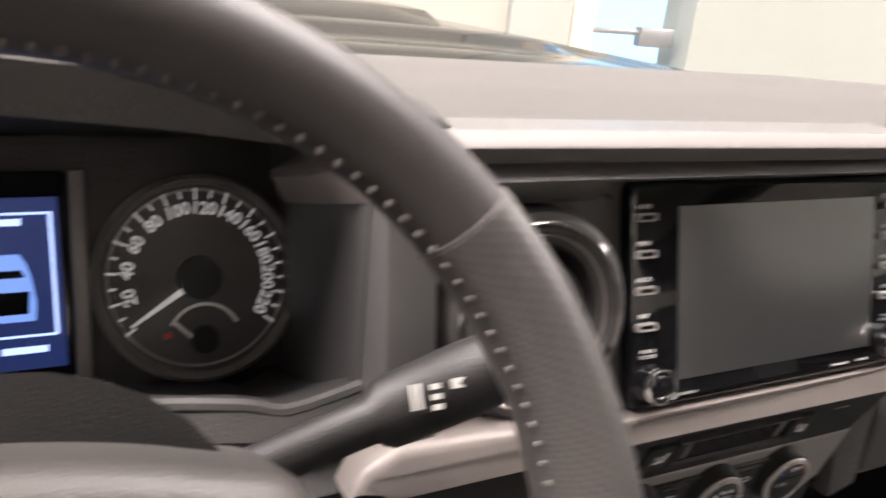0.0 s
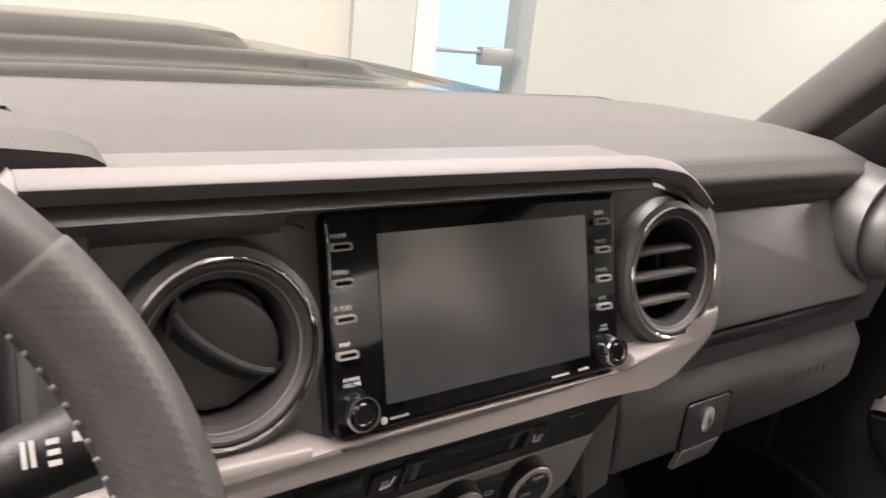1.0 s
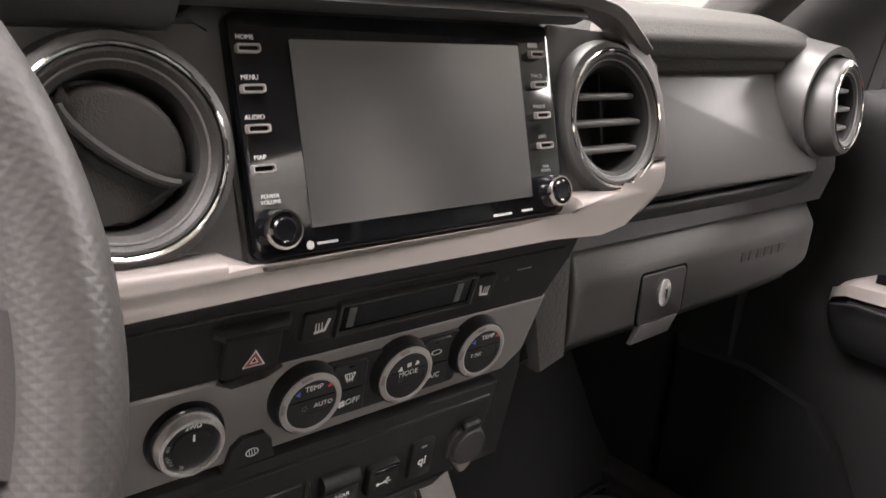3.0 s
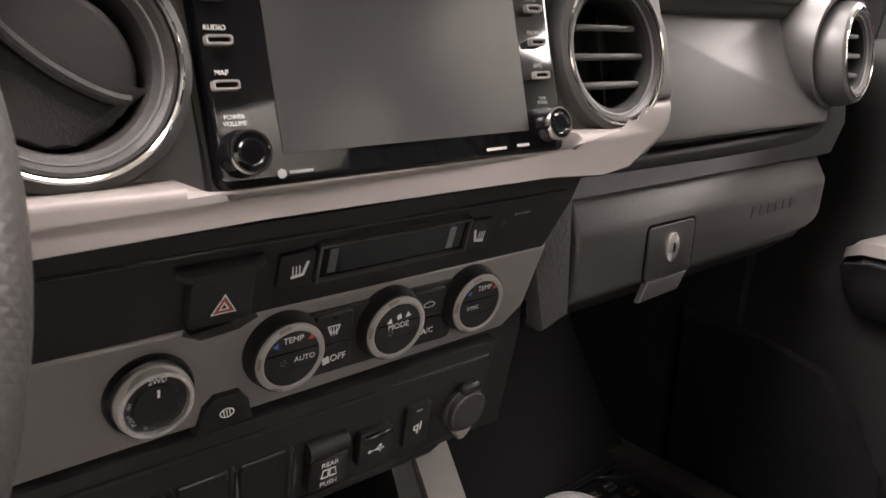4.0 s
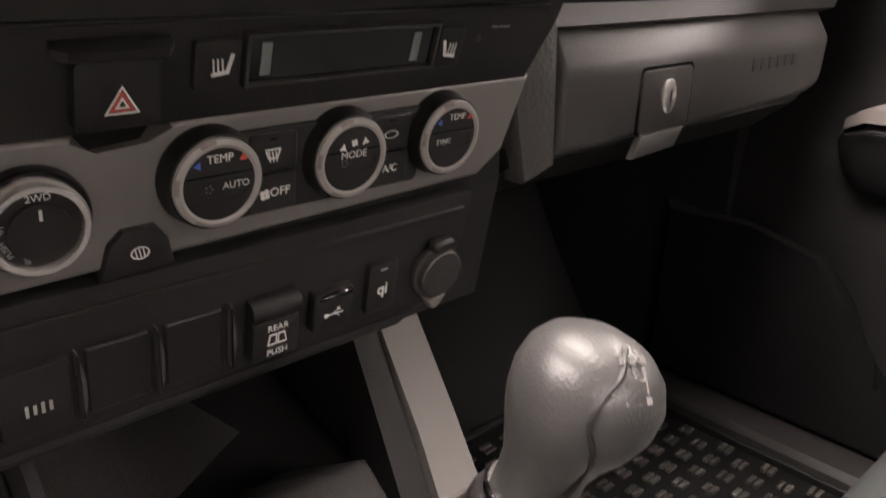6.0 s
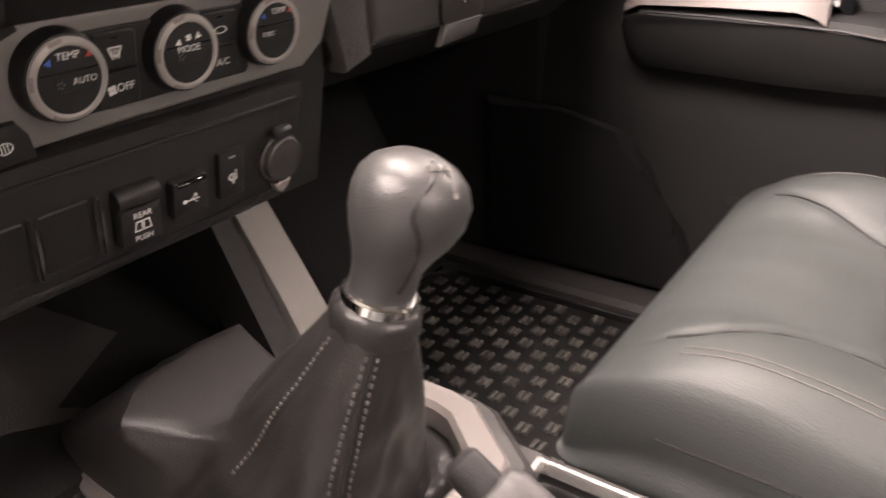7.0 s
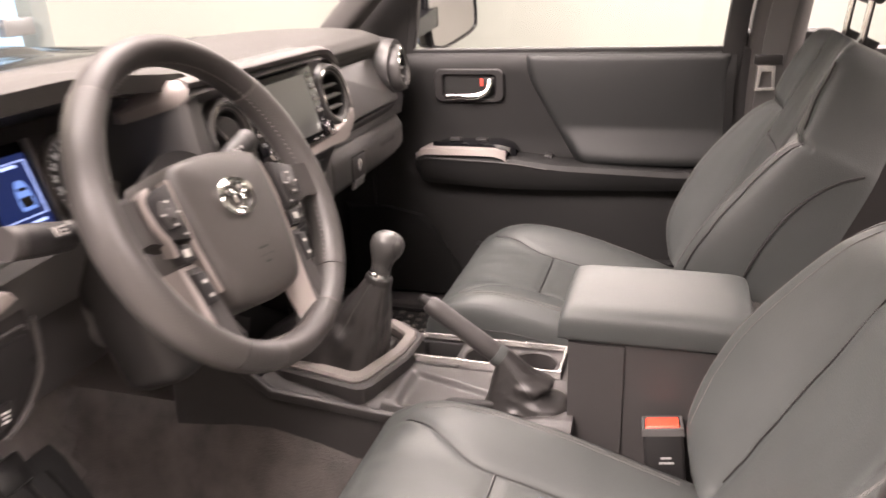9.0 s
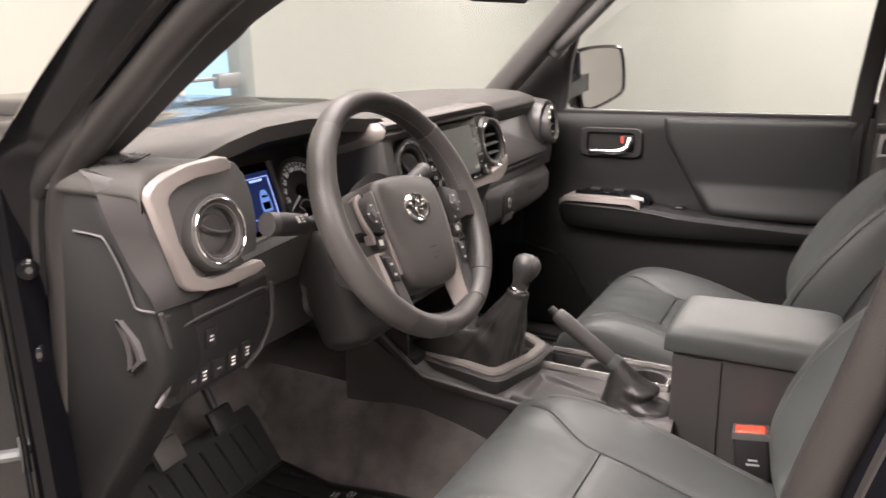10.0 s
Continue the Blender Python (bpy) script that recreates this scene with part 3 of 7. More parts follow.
glove = part("glovebox", loft([[(x, min(y + d, 0.06), 0.520 + (z - 0.520) * (1 - q)) for y, z in GSEC] for x, d, q in GEND]), GLOVE, dash, "charcoal glovebox door", 50)
part("latch_groove", prism(rrect(0.2555, 0.012, 0.3255, 0.0625, 0.006), 0.0008, GF, 0, 2, 0.0036), GLOSS, glove)
part("latch_plate", prism(rrect(0.258, 0.014, 0.323, 0.060, 0.005), 0.0022, GF, 0.001, 2, 0.0036), GREYP, glove)
part("latch_pull", prism([(0.252, -0.003), (0.306, -0.001), (0.318, 0.014), (0.262, 0.014)], 0.006, GF, 0.002, 2, 0.001), FASCIA, glove)
part("lock", lathe([(0.011, 0), (0.011, 0.003), (0.009, 0.004), (0.0, 0.004)], GF @ Matrix.Translation((0.290, 0.040, 0.0050)) @ Matrix.Diagonal((0.8, 1.15, 1, 1)), 20), BRIGHT, glove, "steel key lock")
part("keyhole", rbox(0.002, 0.009, 0.001, 0, 1, GF @ Matrix.Translation((0.290, 0.040, 0.0092))), GLOSS, glove)
for k in range(6):
    part("embossed_letter", rbox(0.011, 0.010, 0.001, 0, 1, GF @ Matrix.Translation((0.425 + 0.0145 * k, 0.052, 0.0042))), GREYP, glove)
part("side_pad", prism([(0.134, 0.100), (0.163, 0.100), (0.1685, 0.006), (0.140, -0.002), (0.128, 0.05)], 0.018, GF, 0.004, 2, -0.014), PADG, dash, "grained pad beside the glovebox")

# Centre stack body
part("stack_body", loft([[(x, 0.03, 0.70), (x, 0.012, 0.58), (x, 0.012, 0.45), (x, 0.03, 0.365), (x, 0.10, 0.36), (x, 0.42, 0.38), (x, 0.42, 0.70)] for x in (-0.252, -0.1, 0.05, 0.128)]), HARD, dash)
RF = frame2((-0.028, 0.588), (0.005, 0.710))
PANEL_H = 0.1264
def holed_plate(poly, cx, cy, r, z0, z1, m, n=48):
    """A convex plate with a round hole at (cx, cy)."""
    outer, inner = [], []
    for k in range(n):
        a = 2 * math.pi * k / n + 0.01
        dx, dy = math.cos(a), math.sin(a)
        best = 9.0
        for (ax, ay), (bx, by) in zip(poly, poly[1:] + poly[:1]):
            ex, ey = bx - ax, by - ay
            det = ex * dy - ey * dx
            if abs(det) < 1e-9:
                continue
            f = (ex * (ay - cy) - ey * (ax - cx)) / det
            g = (dx * (ay - cy) - dy * (ax - cx)) / det
            if f > 0 and -1e-6 <= g <= 1 + 1e-6:
                best = min(best, f)
        outer.append((cx + best * dx, cy + best * dy))
        inner.append((cx + r * dx, cy + r * dy))
    bm = bmesh.new()
    rows = [[bm.verts.new((x, y, z)) for x, y in loop] for loop, z in ((outer, z0), (outer, z1), (inner, z1), (inner, z0))]
    for a, b in zip(rows, rows[1:] + rows[:1]):
        for k in range(n):
            bm.faces.new((a[k], a[(k + 1) % n], b[(k + 1) % n], b[k]))
    bm.transform(m)
    return bm


part("stack_face", prism([(-0.119, -0.010), (0.120, -0.010), (0.120, 0.134), (-0.120, 0.134), (-0.146, 0.1215), (-0.119, 0.1215)], 0.03, RF, 0.003, 2, -0.036), FASCIA, dash, "dark grey stack surround")
part("vent_surround", holed_plate([(-0.258, -0.004), (-0.1192, -0.008), (-0.1192, 0.121), (-0.258, 0.119)], -0.174, 0.0595, 0.053, -0.036, -0.006, RF), FASCIA, dash, "dark grey surround of the vent")
part("vent_surround", holed_plate([(0.1202, -0.006), (0.235, 0.0), (0.252, 0.03), (0.246, 0.105), (0.21, 0.125), (0.1202, 0.130)], 0.178, 0.062, 0.053, -0.036, -0.006, RF), FASCIA, dash, "dark grey surround of the vent")
part("ledge_over_vent", loft([[(x, 0.002, 0.735), (x, -0.016, 0.718), (x, -0.004, 0.704), (x, 0.012, 0.698), (x, 0.05, 0.70), (x, 0.05, 0.735)] for x in (-0.262, -0.143)]), FASCIA, dash)
part("ledge_over_screen", loft([[(x, 0.002, 0.735), (x, -0.016, 0.718), (x, -0.004, 0.713), (x, 0.006, 0.712), (x, 0.05, 0.712), (x, 0.05, 0.735)] for x in (-0.143, 0.135)]), FASCIA, dash)


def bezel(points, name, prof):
    # takes the darkened silver, standing in for shade on the bezel
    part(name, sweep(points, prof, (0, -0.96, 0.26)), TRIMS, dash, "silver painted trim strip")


BZ = [(-0.262, -0.003, 0.731), (-0.10, -0.005, 0.731), (0.10, -0.005, 0.730), (0.145, -0.004, 0.727), (0.175, 0.0, 0.721), (0.206, 0.006, 0.706), (0.222, 0.008, 0.696)]
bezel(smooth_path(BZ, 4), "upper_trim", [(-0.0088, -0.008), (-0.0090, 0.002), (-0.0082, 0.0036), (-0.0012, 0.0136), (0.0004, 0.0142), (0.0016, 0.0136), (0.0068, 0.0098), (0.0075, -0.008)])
part("upper_trim_end", loft([[(-0.262, -0.017, 0.727), (-0.262, -0.004, 0.738), (-0.262, 0.03, 0.738), (-0.262, 0.03, 0.712), (-0.262, -0.012, 0.714)],
     [(-0.270, 0.0, 0.7225), (-0.270, 0.012, 0.731), (-0.268, 0.04, 0.731), (-0.266, 0.045, 0.700), (-0.266, 0.004, 0.704)],
     [(-0.284, 0.040, 0.7075), (-0.283, 0.048, 0.713), (-0.276, 0.07, 0.713), (-0.272, 0.075, 0.690), (-0.275, 0.044, 0.692)],
     [(-0.292, 0.072, 0.6985), (-0.291, 0.078, 0.701), (-0.282, 0.09, 0.701), (-0.280, 0.092, 0.684), (-0.283, 0.076, 0.684)]]), SILVER, dash, "silver trim end running to the gauges")
part("stack_edge", loft([[(-0.2635, 0.03, z), (-0.2645, y - 0.004, z), (-0.260, y - 0.014, z), (-0.250, y - 0.018, z), (-0.236, y - 0.016, z), (-0.232, y - 0.004, z), (-0.232, 0.03, z)] for y, z in ((-0.014, 0.594), (-0.006, 0.64), (0.002, 0.685), (0.006, 0.712))]), FASCIA, dash, "grey rounded edge between vent and gauges")
LTRIM = [(-0.280, 0.572), (-0.262, 0.5770), (-0.10, 0.5765), (0.09, 0.5755), (0.14, 0.5720), (0.172, 0.574), (0.200, 0.579), (0.224, 0.588), (0.2365, 0.597), (0.2405, 0.606), (0.2415, 0.614), (0.208, 0.614), (0.200, 0.607), (0.189, 0.602), (0.178, 0.599), (0.167, 0.598), (0.121, 0.599), (0.113, 0.5860), (-0.115, 0.5855), (-0.134, 0.5945), (-0.255, 0.596), (-0.272, 0.586)]
BORDER = [(0.2083, 0.6145), (0.2415, 0.6145), (0.2425, 0.632), (0.2405, 0.664), (0.237, 0.680), (0.229, 0.694), (0.217, 0.704), (0.204, 0.711), (0.180, 0.718), (0.176, 0.709), (0.193, 0.702), (0.205, 0.695), (0.214, 0.686), (0.223, 0.671), (0.227, 0.652), (0.2245, 0.633)]
LF = Matrix(((1, 0, 0, 0), (0, 0, -1, -0.022), (0, 1, 0, 0), (0, 0, 0, 1)))
rb = prism(BORDER, 0.022, LF, 0.004, 3, 0.0)
lt = prism(LTRIM, 0.022, LF, 0.005, 3, 0.0)
for v in list(lt.verts) + list(rb.verts):
    v.co.y += 0.12 * max(0, v.co.x - 0.13) + 0.25 * (v.co.z - 0.575) + 0.2 * max(0, -0.24 - v.co.x)
part("right_border", rb, TRIMS, dash, "silver border beside the vent, darkened as if shaded")
part("lower_trim", lt, SILVER, dash, "silver painted lower trim strip")


def vent(place, out, label, style, r=0.050):
    """A round air vent: outer housing, chrome ring, inner barrel and slats."""
    m = axes(place, out)
    v = thing("air_vent", label, "air vent", place, group="round dashboard air vents")
    part("housing", ring_of([(r + 0.009, -0.05), (r + 0.008, -0.006), (r + 0.005, 0.003), (r + 0.001, 0.005), (r - 0.003, 0.0), (r - 0.004, -0.05)], m), FASCIA, v)
    part("chrome_ring", ring_of([(r + 0.0012, 0.003), (r + 0.0008, 0.0056), (r - 0.0003, 0.0064), (r - 0.0013, 0.0056), (r - 0.0016, 0.002)], m), CHROME, v, "thin chrome ring")
    part("inner_ring", ring_of([(r - 0.0017, 0.003), (r - 0.0022, 0.0048), (r - 0.0040, 0.0046), (r - 0.0066, 0.0018), (r - 0.0066, -0.004), (r - 0.0030, -0.006)], m), GREYP, v)
    part("bright_edge", ring_of([(r - 0.0066, 0.0010), (r - 0.0068, 0.0022), (r - 0.0076, 0.0020), (r - 0.0078, 0.0006)], m), DSILVER, v)
    # slatted vents get a blackened barrel in place of inner shade
    part("barrel", ring_of([(r - 0.0076, 0.001), (r - 0.0110, -0.001), (r - 0.012, -0.005), (r - 0.0125, -0.036), (r - 0.004, -0.036), (r - 0.006, -0.004)], m), GREYP if style != "slats" else VOID, v)
    part("back", lathe([(r - 0.004, -0.040), (r - 0.004, -0.034), (0.0, -0.034)], m), VOID, v)
    if style == "slats":
        for k in (-1, 0, 1):
            w = math.sqrt((r - 0.012) ** 2 - (0.021 * k) ** 2)
            part("slat", rbox(2 * w, 0.0045, 0.014, 0.002, 2, m @ pose(0, 0.0195 * k - 0.002, -0.010, 12, 0, 0)), SLAT, v)
        part("divider", rbox(0.003, 0.07, 0.012, 0.001, 1, m @ pose(0.012, 0, -0.026)), RUBBER, v)
    else:
        part("closed_flap", prism(disc(r - 0.0150, 36), 0.006, m @ pose(0, 0, -0.022), 0.002), GREYP, v, "closed dark grey flap")
        R = r - 0.0140
        lens = [(R * math.cos(radians(a)), 0.30 * R * math.sin(radians(a)) + 0.0075) for a in range(180, 361, 12)] + [(R * math.cos(radians(a)), 0.90 * R * math.sin(radians(a))) for a in range(12, 180, 12)]
        # black strip laid where the vane would cast its shade
        part("flap_shade", prism([(x, y - 0.0065) for x, y in lens[1:15]] + [(x, y - 0.001) for x, y in lens[14:0:-1]], 0.003, m @ pose(0, 0, -0.0165, style[0], 0, style[2])), RUBBER, v, "dark strip drawn as the shade below the vane")
        part("flap_blade", prism(lens, 0.010, m @ pose(0, 0, -0.016, style[0], 0, style[2]), 0.004, 3), GREYP, v, "grey vane across the flap")
        # lighter grey tube drawn as a highlight on the vane's lower edge
        part("flap_edge", tube([tuple((m @ pose(0, 0, -0.0062, style[0], 0, style[2])) @ Vector((x, y + 0.0014, 0))) for x, y in lens[2:14]], 0.0022, 6), FASCIA, v)
    return v


vent((-0.174, -0.014, 0.646), (0.02, -0.96, 0.20), "round closed air vent with a chrome ring", (12, 0, -38), 0.049)
vent((0.178, -0.012, 0.648), (0.0, -0.96, 0.22), "round slatted air vent with a chrome ring", "slats")
vent((0.572, -0.004, 0.644), (0.12, -0.985, 0.12), "round air vent at the dashboard end by the door", "slats", 0.044)
vent((-0.668, -0.020, 0.650), (0.0, -0.98, 0.15), "round closed air vent beside the door opening", (12, 0, -20), 0.042)
part("vent_flare", loft([[(0.560 + 0.068 * math.cos(a) * s, 0.06 + dy, 0.647 + 0.067 * math.sin(a) * s) for a in np.linspace(0, 2 * math.pi, 28, False)] for s, dy in ((1.15, 0.05), (1.0, -0.01), (0.88, -0.055), (0.76, -0.053), (0.76, 0.02))], False), FASCIA, dash, "flared end pod around the vent")

# ---- head unit ----
head_unit = thing("head_unit", "gloss black touchscreen head unit with silver-edged buttons", "car radio", (0, -0.02, 0.6))
part("panel", prism(rrect(-0.1155, 0.0, 0.1135, PANEL_H, 0.006), 0.010, RF, 0.002, 2, -0.006), GLOSS, head_unit)
part("screen", prism(rrect(-0.083, 0.014, 0.083, 0.1125, 0.001), 0.0008, RF, 0, 2, 0.0041), SCREENM, head_unit, "dark switched-off screen")


def key_button(x, y, parent):
    bm = framed([(px, py) for px, py in rrect(x - 0.0066, y - 0.0023, x + 0.0066, y + 0.0023, 0.0012, 2)], [(px, py) for px, py in rrect(x - 0.0053, y - 0.0011, x + 0.0053, y + 0.0011, 0.0006, 2)], 0.002, 0.0075, 0.0045)
    bm.transform(RF)
    b = part("button", bm, SATIN, parent, "silver-edged button")
    part("cap", prism(rrect(x - 0.0053, y - 0.0014, x + 0.0053, y + 0.0014, 0.0006), 0.0016, RF, 0.0003, 1, 0.0042), GLOSS, b)


for n, (text, x, y, mt) in enumerate((("HOME", -0.1068, 0.1072, WHITEP), ("MENU", -0.1068, 0.0872, WHITEP), ("AUDIO", -0.1068, 0.0672, WHITEP), ("MAP", -0.1068, 0.0470, WHITEP),
                                      ("", 0.0985, 0.1068, GREYPR), ("TRACK", 0.0985, 0.0870, GREYPR), ("PHONE", 0.0985, 0.0668, GREYPR), ("APPS", 0.0985, 0.0468, GREYPR))):
    key_button(x, y, head_unit)
    if text:
        part("lettering", words(text, 0.0035, RF @ Matrix.Translation((x - 0.0005, y + 0.0058, 0.004))), mt, head_unit)
    else:
        part("mark_bar", rbox(0.009, 0.003, 0.0003, 0, 1, RF @ pose(x - 0.0015, y + 0.0062, 0.0042)), mt, head_unit)
part("lettering", words("POWER\nVOLUME", 0.0030, RF @ Matrix.Translation((-0.1045, 0.0312, 0.004))), WHITEP, head_unit)
part("lettering", words("TUNE\nSCROLL", 0.0026, RF @ Matrix.Translation((0.0985, 0.0315, 0.004))), GREYPR, head_unit)


def radio_knob(x, y):
    k = part("knob", lathe([(0.0110, 0), (0.0110, 0.003), (0.0100, 0.005), (0.0100, 0.011), (0.0085, 0.012), (0.0, 0.012)], RF @ Matrix.Translation((x, y, 0.004)), 36), GLOSS, head_unit, "black knob with a chrome rim")
    part("rim", ring_of([(0.0100, 0.009), (0.0103, 0.0118), (0.0099, 0.0130), (0.0089, 0.0130), (0.0086, 0.0112)], RF @ Matrix.Translation((x, y, 0.004)), 36), CHROME, k)
    part("dimple", lathe([(0.0065, 0.0), (0.0055, 0.0010), (0.0, 0.0010)], RF @ Matrix.Translation((x, y, 0.0160)), 28), GLOSS, k)


radio_knob(-0.1045, 0.0155)
radio_knob(0.0985, 0.0158)
part("mark_dot", lathe([(0.0023, 0.0), (0.0023, 0.0002), (0.0, 0.0002)], RF @ Matrix.Translation((-0.0850, 0.0048, 0.004)), 16), STPR, head_unit)
part("mark_bar", rbox(0.013, 0.0014, 0.0003, 0, 1, RF @ Matrix.Translation((-0.0745, 0.0052, 0.0042))), GREYPR, head_unit)
part("mark_bar", rbox(0.016, 0.0016, 0.0003, 0, 1, RF @ Matrix.Translation((0.055, 0.0052, 0.0042))), STPR, head_unit)
part("mark_bar", rbox(0.010, 0.0016, 0.0003, 0, 1, RF @ Matrix.Translation((0.0770, 0.0056, 0.0042))), STPR, head_unit)

# ---- climate controls ----
climate = thing("climate_control", "climate control panel with three round knobs on a grey plate", "climate control", (0, 0, 0.5))
UF = frame2((-0.004, 0.516), (-0.022, 0.570))
part("upper_panel", prism([(-0.30, 0.0), (0.128, 0.0), (0.140, 0.035), (0.145, 0.057), (-0.30, 0.057)], 0.02, UF, 0.002, 2, -0.018), HARD, climate)
part("display", prism(rrect(-0.0575, 0.0165, 0.0455, 0.0375, 0.001), 0.004, UF, 0.0006, 1, 0.0), GLOSS, climate, "dark clock and climate display")
part("display_end", rbox(0.005, 0.015, 0.0006, 0, 1, UF @ Matrix.Translation((0.034, 0.027, 0.0042))), SCREENM, climate)
part("display_end", rbox(0.005, 0.015, 0.0006, 0, 1, UF @ Matrix.Translation((-0.049, 0.027, 0.0042))), SCREENM, climate)
part("display_frame", framed([(-0.0595, 0.0148), (0.0475, 0.0148), (0.0475, 0.0392), (-0.0595, 0.0392)], [(-0.0572, 0.0168), (0.0452, 0.0168), (0.0452, 0.0372), (-0.0572, 0.0372)], -0.001, 0.0062, 0.001, UF), GREYP, climate)
part("heat_button", prism(rrect(-0.0815, 0.0155, -0.0605, 0.0365, 0.002), 0.005, UF, 0.001, 2, 0.0), HARD, climate)
part("heat_button", prism(rrect(0.049, 0.014, 0.066, 0.036, 0.002), 0.005, UF, 0.001, 2, 0.0), HARD, climate)


def seat_icon(x, y, flip):
    f = UF @ Matrix.Translation((x, y, 0.0053)) @ Matrix.Diagonal((flip, 1, 1, 1))
    bits = [rbox(0.0075, 0.0018, 0.0002, 0, 1, f @ pose(0, -0.003, 0, 0, 0, 8)), rbox(0.0018, 0.009, 0.0002, 0, 1, f @ pose(0.0042, 0.001, 0, 0, 0, -15))]
    bits += [rbox(0.0007, 0.006, 0.0002, 0, 1, f @ pose(-0.003 + 0.002 * k, 0.0005, 0, 0, 0, 6)) for k in range(3)]
    return joined(*bits)


part("heat_sign", seat_icon(-0.0705, 0.0255, 1), WHITEP, climate)
part("heat_sign", seat_icon(0.0575, 0.024, -1), WHITEP, climate)
part("lettering", words("PASS AIR BAG", 0.0023, UF @ Matrix.Translation((0.094, 0.0335, 0.0022))), GREYPR, climate)
part("airbag_sign", prism(disc(0.0022, 14, 0.0795, 0.0275), 0.0002, UF @ Matrix.Translation((0, 0, 0.0021))), GREYP, climate)
part("hazard_hood", loft([[tuple(UF @ Vector((x, y, z))) for y, z in ((0.0335, 0.0), (0.0335, d), (0.0375, d + 0.001), (0.0395, d - 0.002), (0.0395, 0.0))] for x, d in ((-0.135, 0.004), (-0.131, 0.009), (-0.094, 0.009), (-0.090, 0.004))]), HARD, climate, "small hood over the hazard switch")
part("strip_fold", rbox(0.40, 0.0022, 0.003, 0.001, 1, UF @ Matrix.Translation((-0.07, 0.0455, 0.002))), HARD, climate)
hazard = part("hazard_switch", prism(rrect(-0.129, 0.004, -0.0955, 0.033, 0.003), 0.008, UF, 0.002, 2, 0.0), HARD, climate, "black hazard switch with a red triangle")


def tri_ring(r0, r1, m):
    bm = bmesh.new()
    a = [bm.verts.new((r0 * math.cos(radians(90 + 120 * k)), r0 * math.sin(radians(90 + 120 * k)), 0)) for k in range(3)]
    b = [bm.verts.new((r1 * math.cos(radians(90 + 120 * k)), r1 * math.sin(radians(90 + 120 * k)), 0)) for k in range(3)]
    for k in range(3):
        bm.faces.new((a[k], a[(k + 1) % 3], b[(k + 1) % 3], b[k]))
    bm.transform(m)
    return bm


HM = UF @ Matrix.Translation((-0.1115, 0.0150, 0.0083))
part("triangle", tri_ring(0.0080, 0.0064, HM), WHITEP, hazard)
part("triangle_inner", tri_ring(0.0056, 0.0040, HM), RED, hazard, "red triangle")
part("triangle_line", tri_ring(0.0034, 0.0018, HM), WHITEP, hazard)

CF = frame2((0.008, 0.452), (-0.003, 0.518))
part("grey_plate", prism([(-0.232, 0.002), (0.10, 0.008), (0.118, 0.022), (0.131, 0.0665), (-0.090, 0.0665), (-0.098, 0.056), (-0.122, 0.054), (-0.128, 0.0655), (-0.232, 0.0665)], 0.012, CF, 0.003, 3, -0.008), DSILVER, climate, "satin dark grey plate")
part("button_strip", prism(rrect(-0.066, 0.016, 0.048, 0.058, 0.004), 0.0025, CF, 0.001, 2, 0.004), HARD, climate)
for bx in (-0.043, 0.0255):
    part("button", prism(rrect(bx - 0.0125, 0.0372, bx + 0.0125, 0.056, 0.002), 0.002, CF, 0.0006, 1, 0.0062), HARD, climate)
    part("button", prism(rrect(bx - 0.0125, 0.0175, bx + 0.0125, 0.0362, 0.002), 0.002, CF, 0.0006, 1, 0.0062), HARD, climate)
    part("indicator", rbox(0.004, 0.0008, 0.0003, 0, 1, CF @ Matrix.Translation((bx, 0.0535, 0.0083))), GLOSS, climate)


def climate_knob(x, y, texts):
    m = CF @ Matrix.Translation((x, y, 0.004)) @ Matrix.Diagonal((1, 1, 0.58, 1))
    k = part("knob", lathe([(0.0235, 0), (0.0235, 0.004), (0.0222, 0.008), (0.0218, 0.017), (0.0195, 0.019), (0.0, 0.019)], m, 44), RUBBER, climate, "black ribbed knob with a silver edge")
    part("collar", ring_of([(0.0200, 0.0120), (0.0212, 0.0165), (0.0204, 0.0200), (0.0182, 0.0215), (0.0168, 0.0205), (0.0168, 0.018)], m, 44), SATIN, k)
    part("face", lathe([(0.0170, 0.0185), (0.0170, 0.0202), (0.0160, 0.0207), (0.0, 0.0207)], m, 40), HARD, k)
    part("split", rbox(0.030, 0.0006, 0.0006, 0, 1, m @ Matrix.Translation((0.0, 0.0045, 0.0208))), GLOSS, k)
    part("press_zone", framed(rrect(-0.0085, -0.0062, 0.0135, 0.0030, 0.0040), rrect(-0.0078, -0.0055, 0.0128, 0.0023, 0.0034), 0.0200, 0.0212, 0.0200, m), RUBBER, k)
    for j in range(5):
        part("dot", rbox(0.0009, 0.0009, 0.0002, 0, 1, m @ pose(-0.0052 + 0.0016 * math.cos(j * 1.2566), -0.0016 + 0.0016 * math.sin(j * 1.2566), 0.0209)), KNOBP, k)
    for j in range(3):
        a = radians(105 + j * 70)
        part("grip_tooth", rbox(0.0024, 0.0075, 0.0035, 0.0006, 1, m @ pose(0.0190 * math.cos(a), 0.0190 * math.sin(a), 0.0195, 0, 0, math.degrees(a))), SILVER, k)
    for text, size, tx, ty in texts:
        part("lettering", words(text, size, m @ Matrix.Translation((tx, ty, 0.0208))), WHITEP, k)
    return k, m


kl, ml = climate_knob(-0.0738, 0.0400, (("TEMP", 0.0051, 0.0, 0.0120), ("AUTO", 0.0046, 0.0075, -0.0010)))
km, mm = climate_knob(-0.0034, 0.0400, (("MODE", 0.0054, 0.0, 0.0025),))
kr, mr = climate_knob(0.0619, 0.0412, (("TEMP", 0.0049, 0.002, 0.0120), ("SYNC", 0.0040, -0.006, -0.0010)))


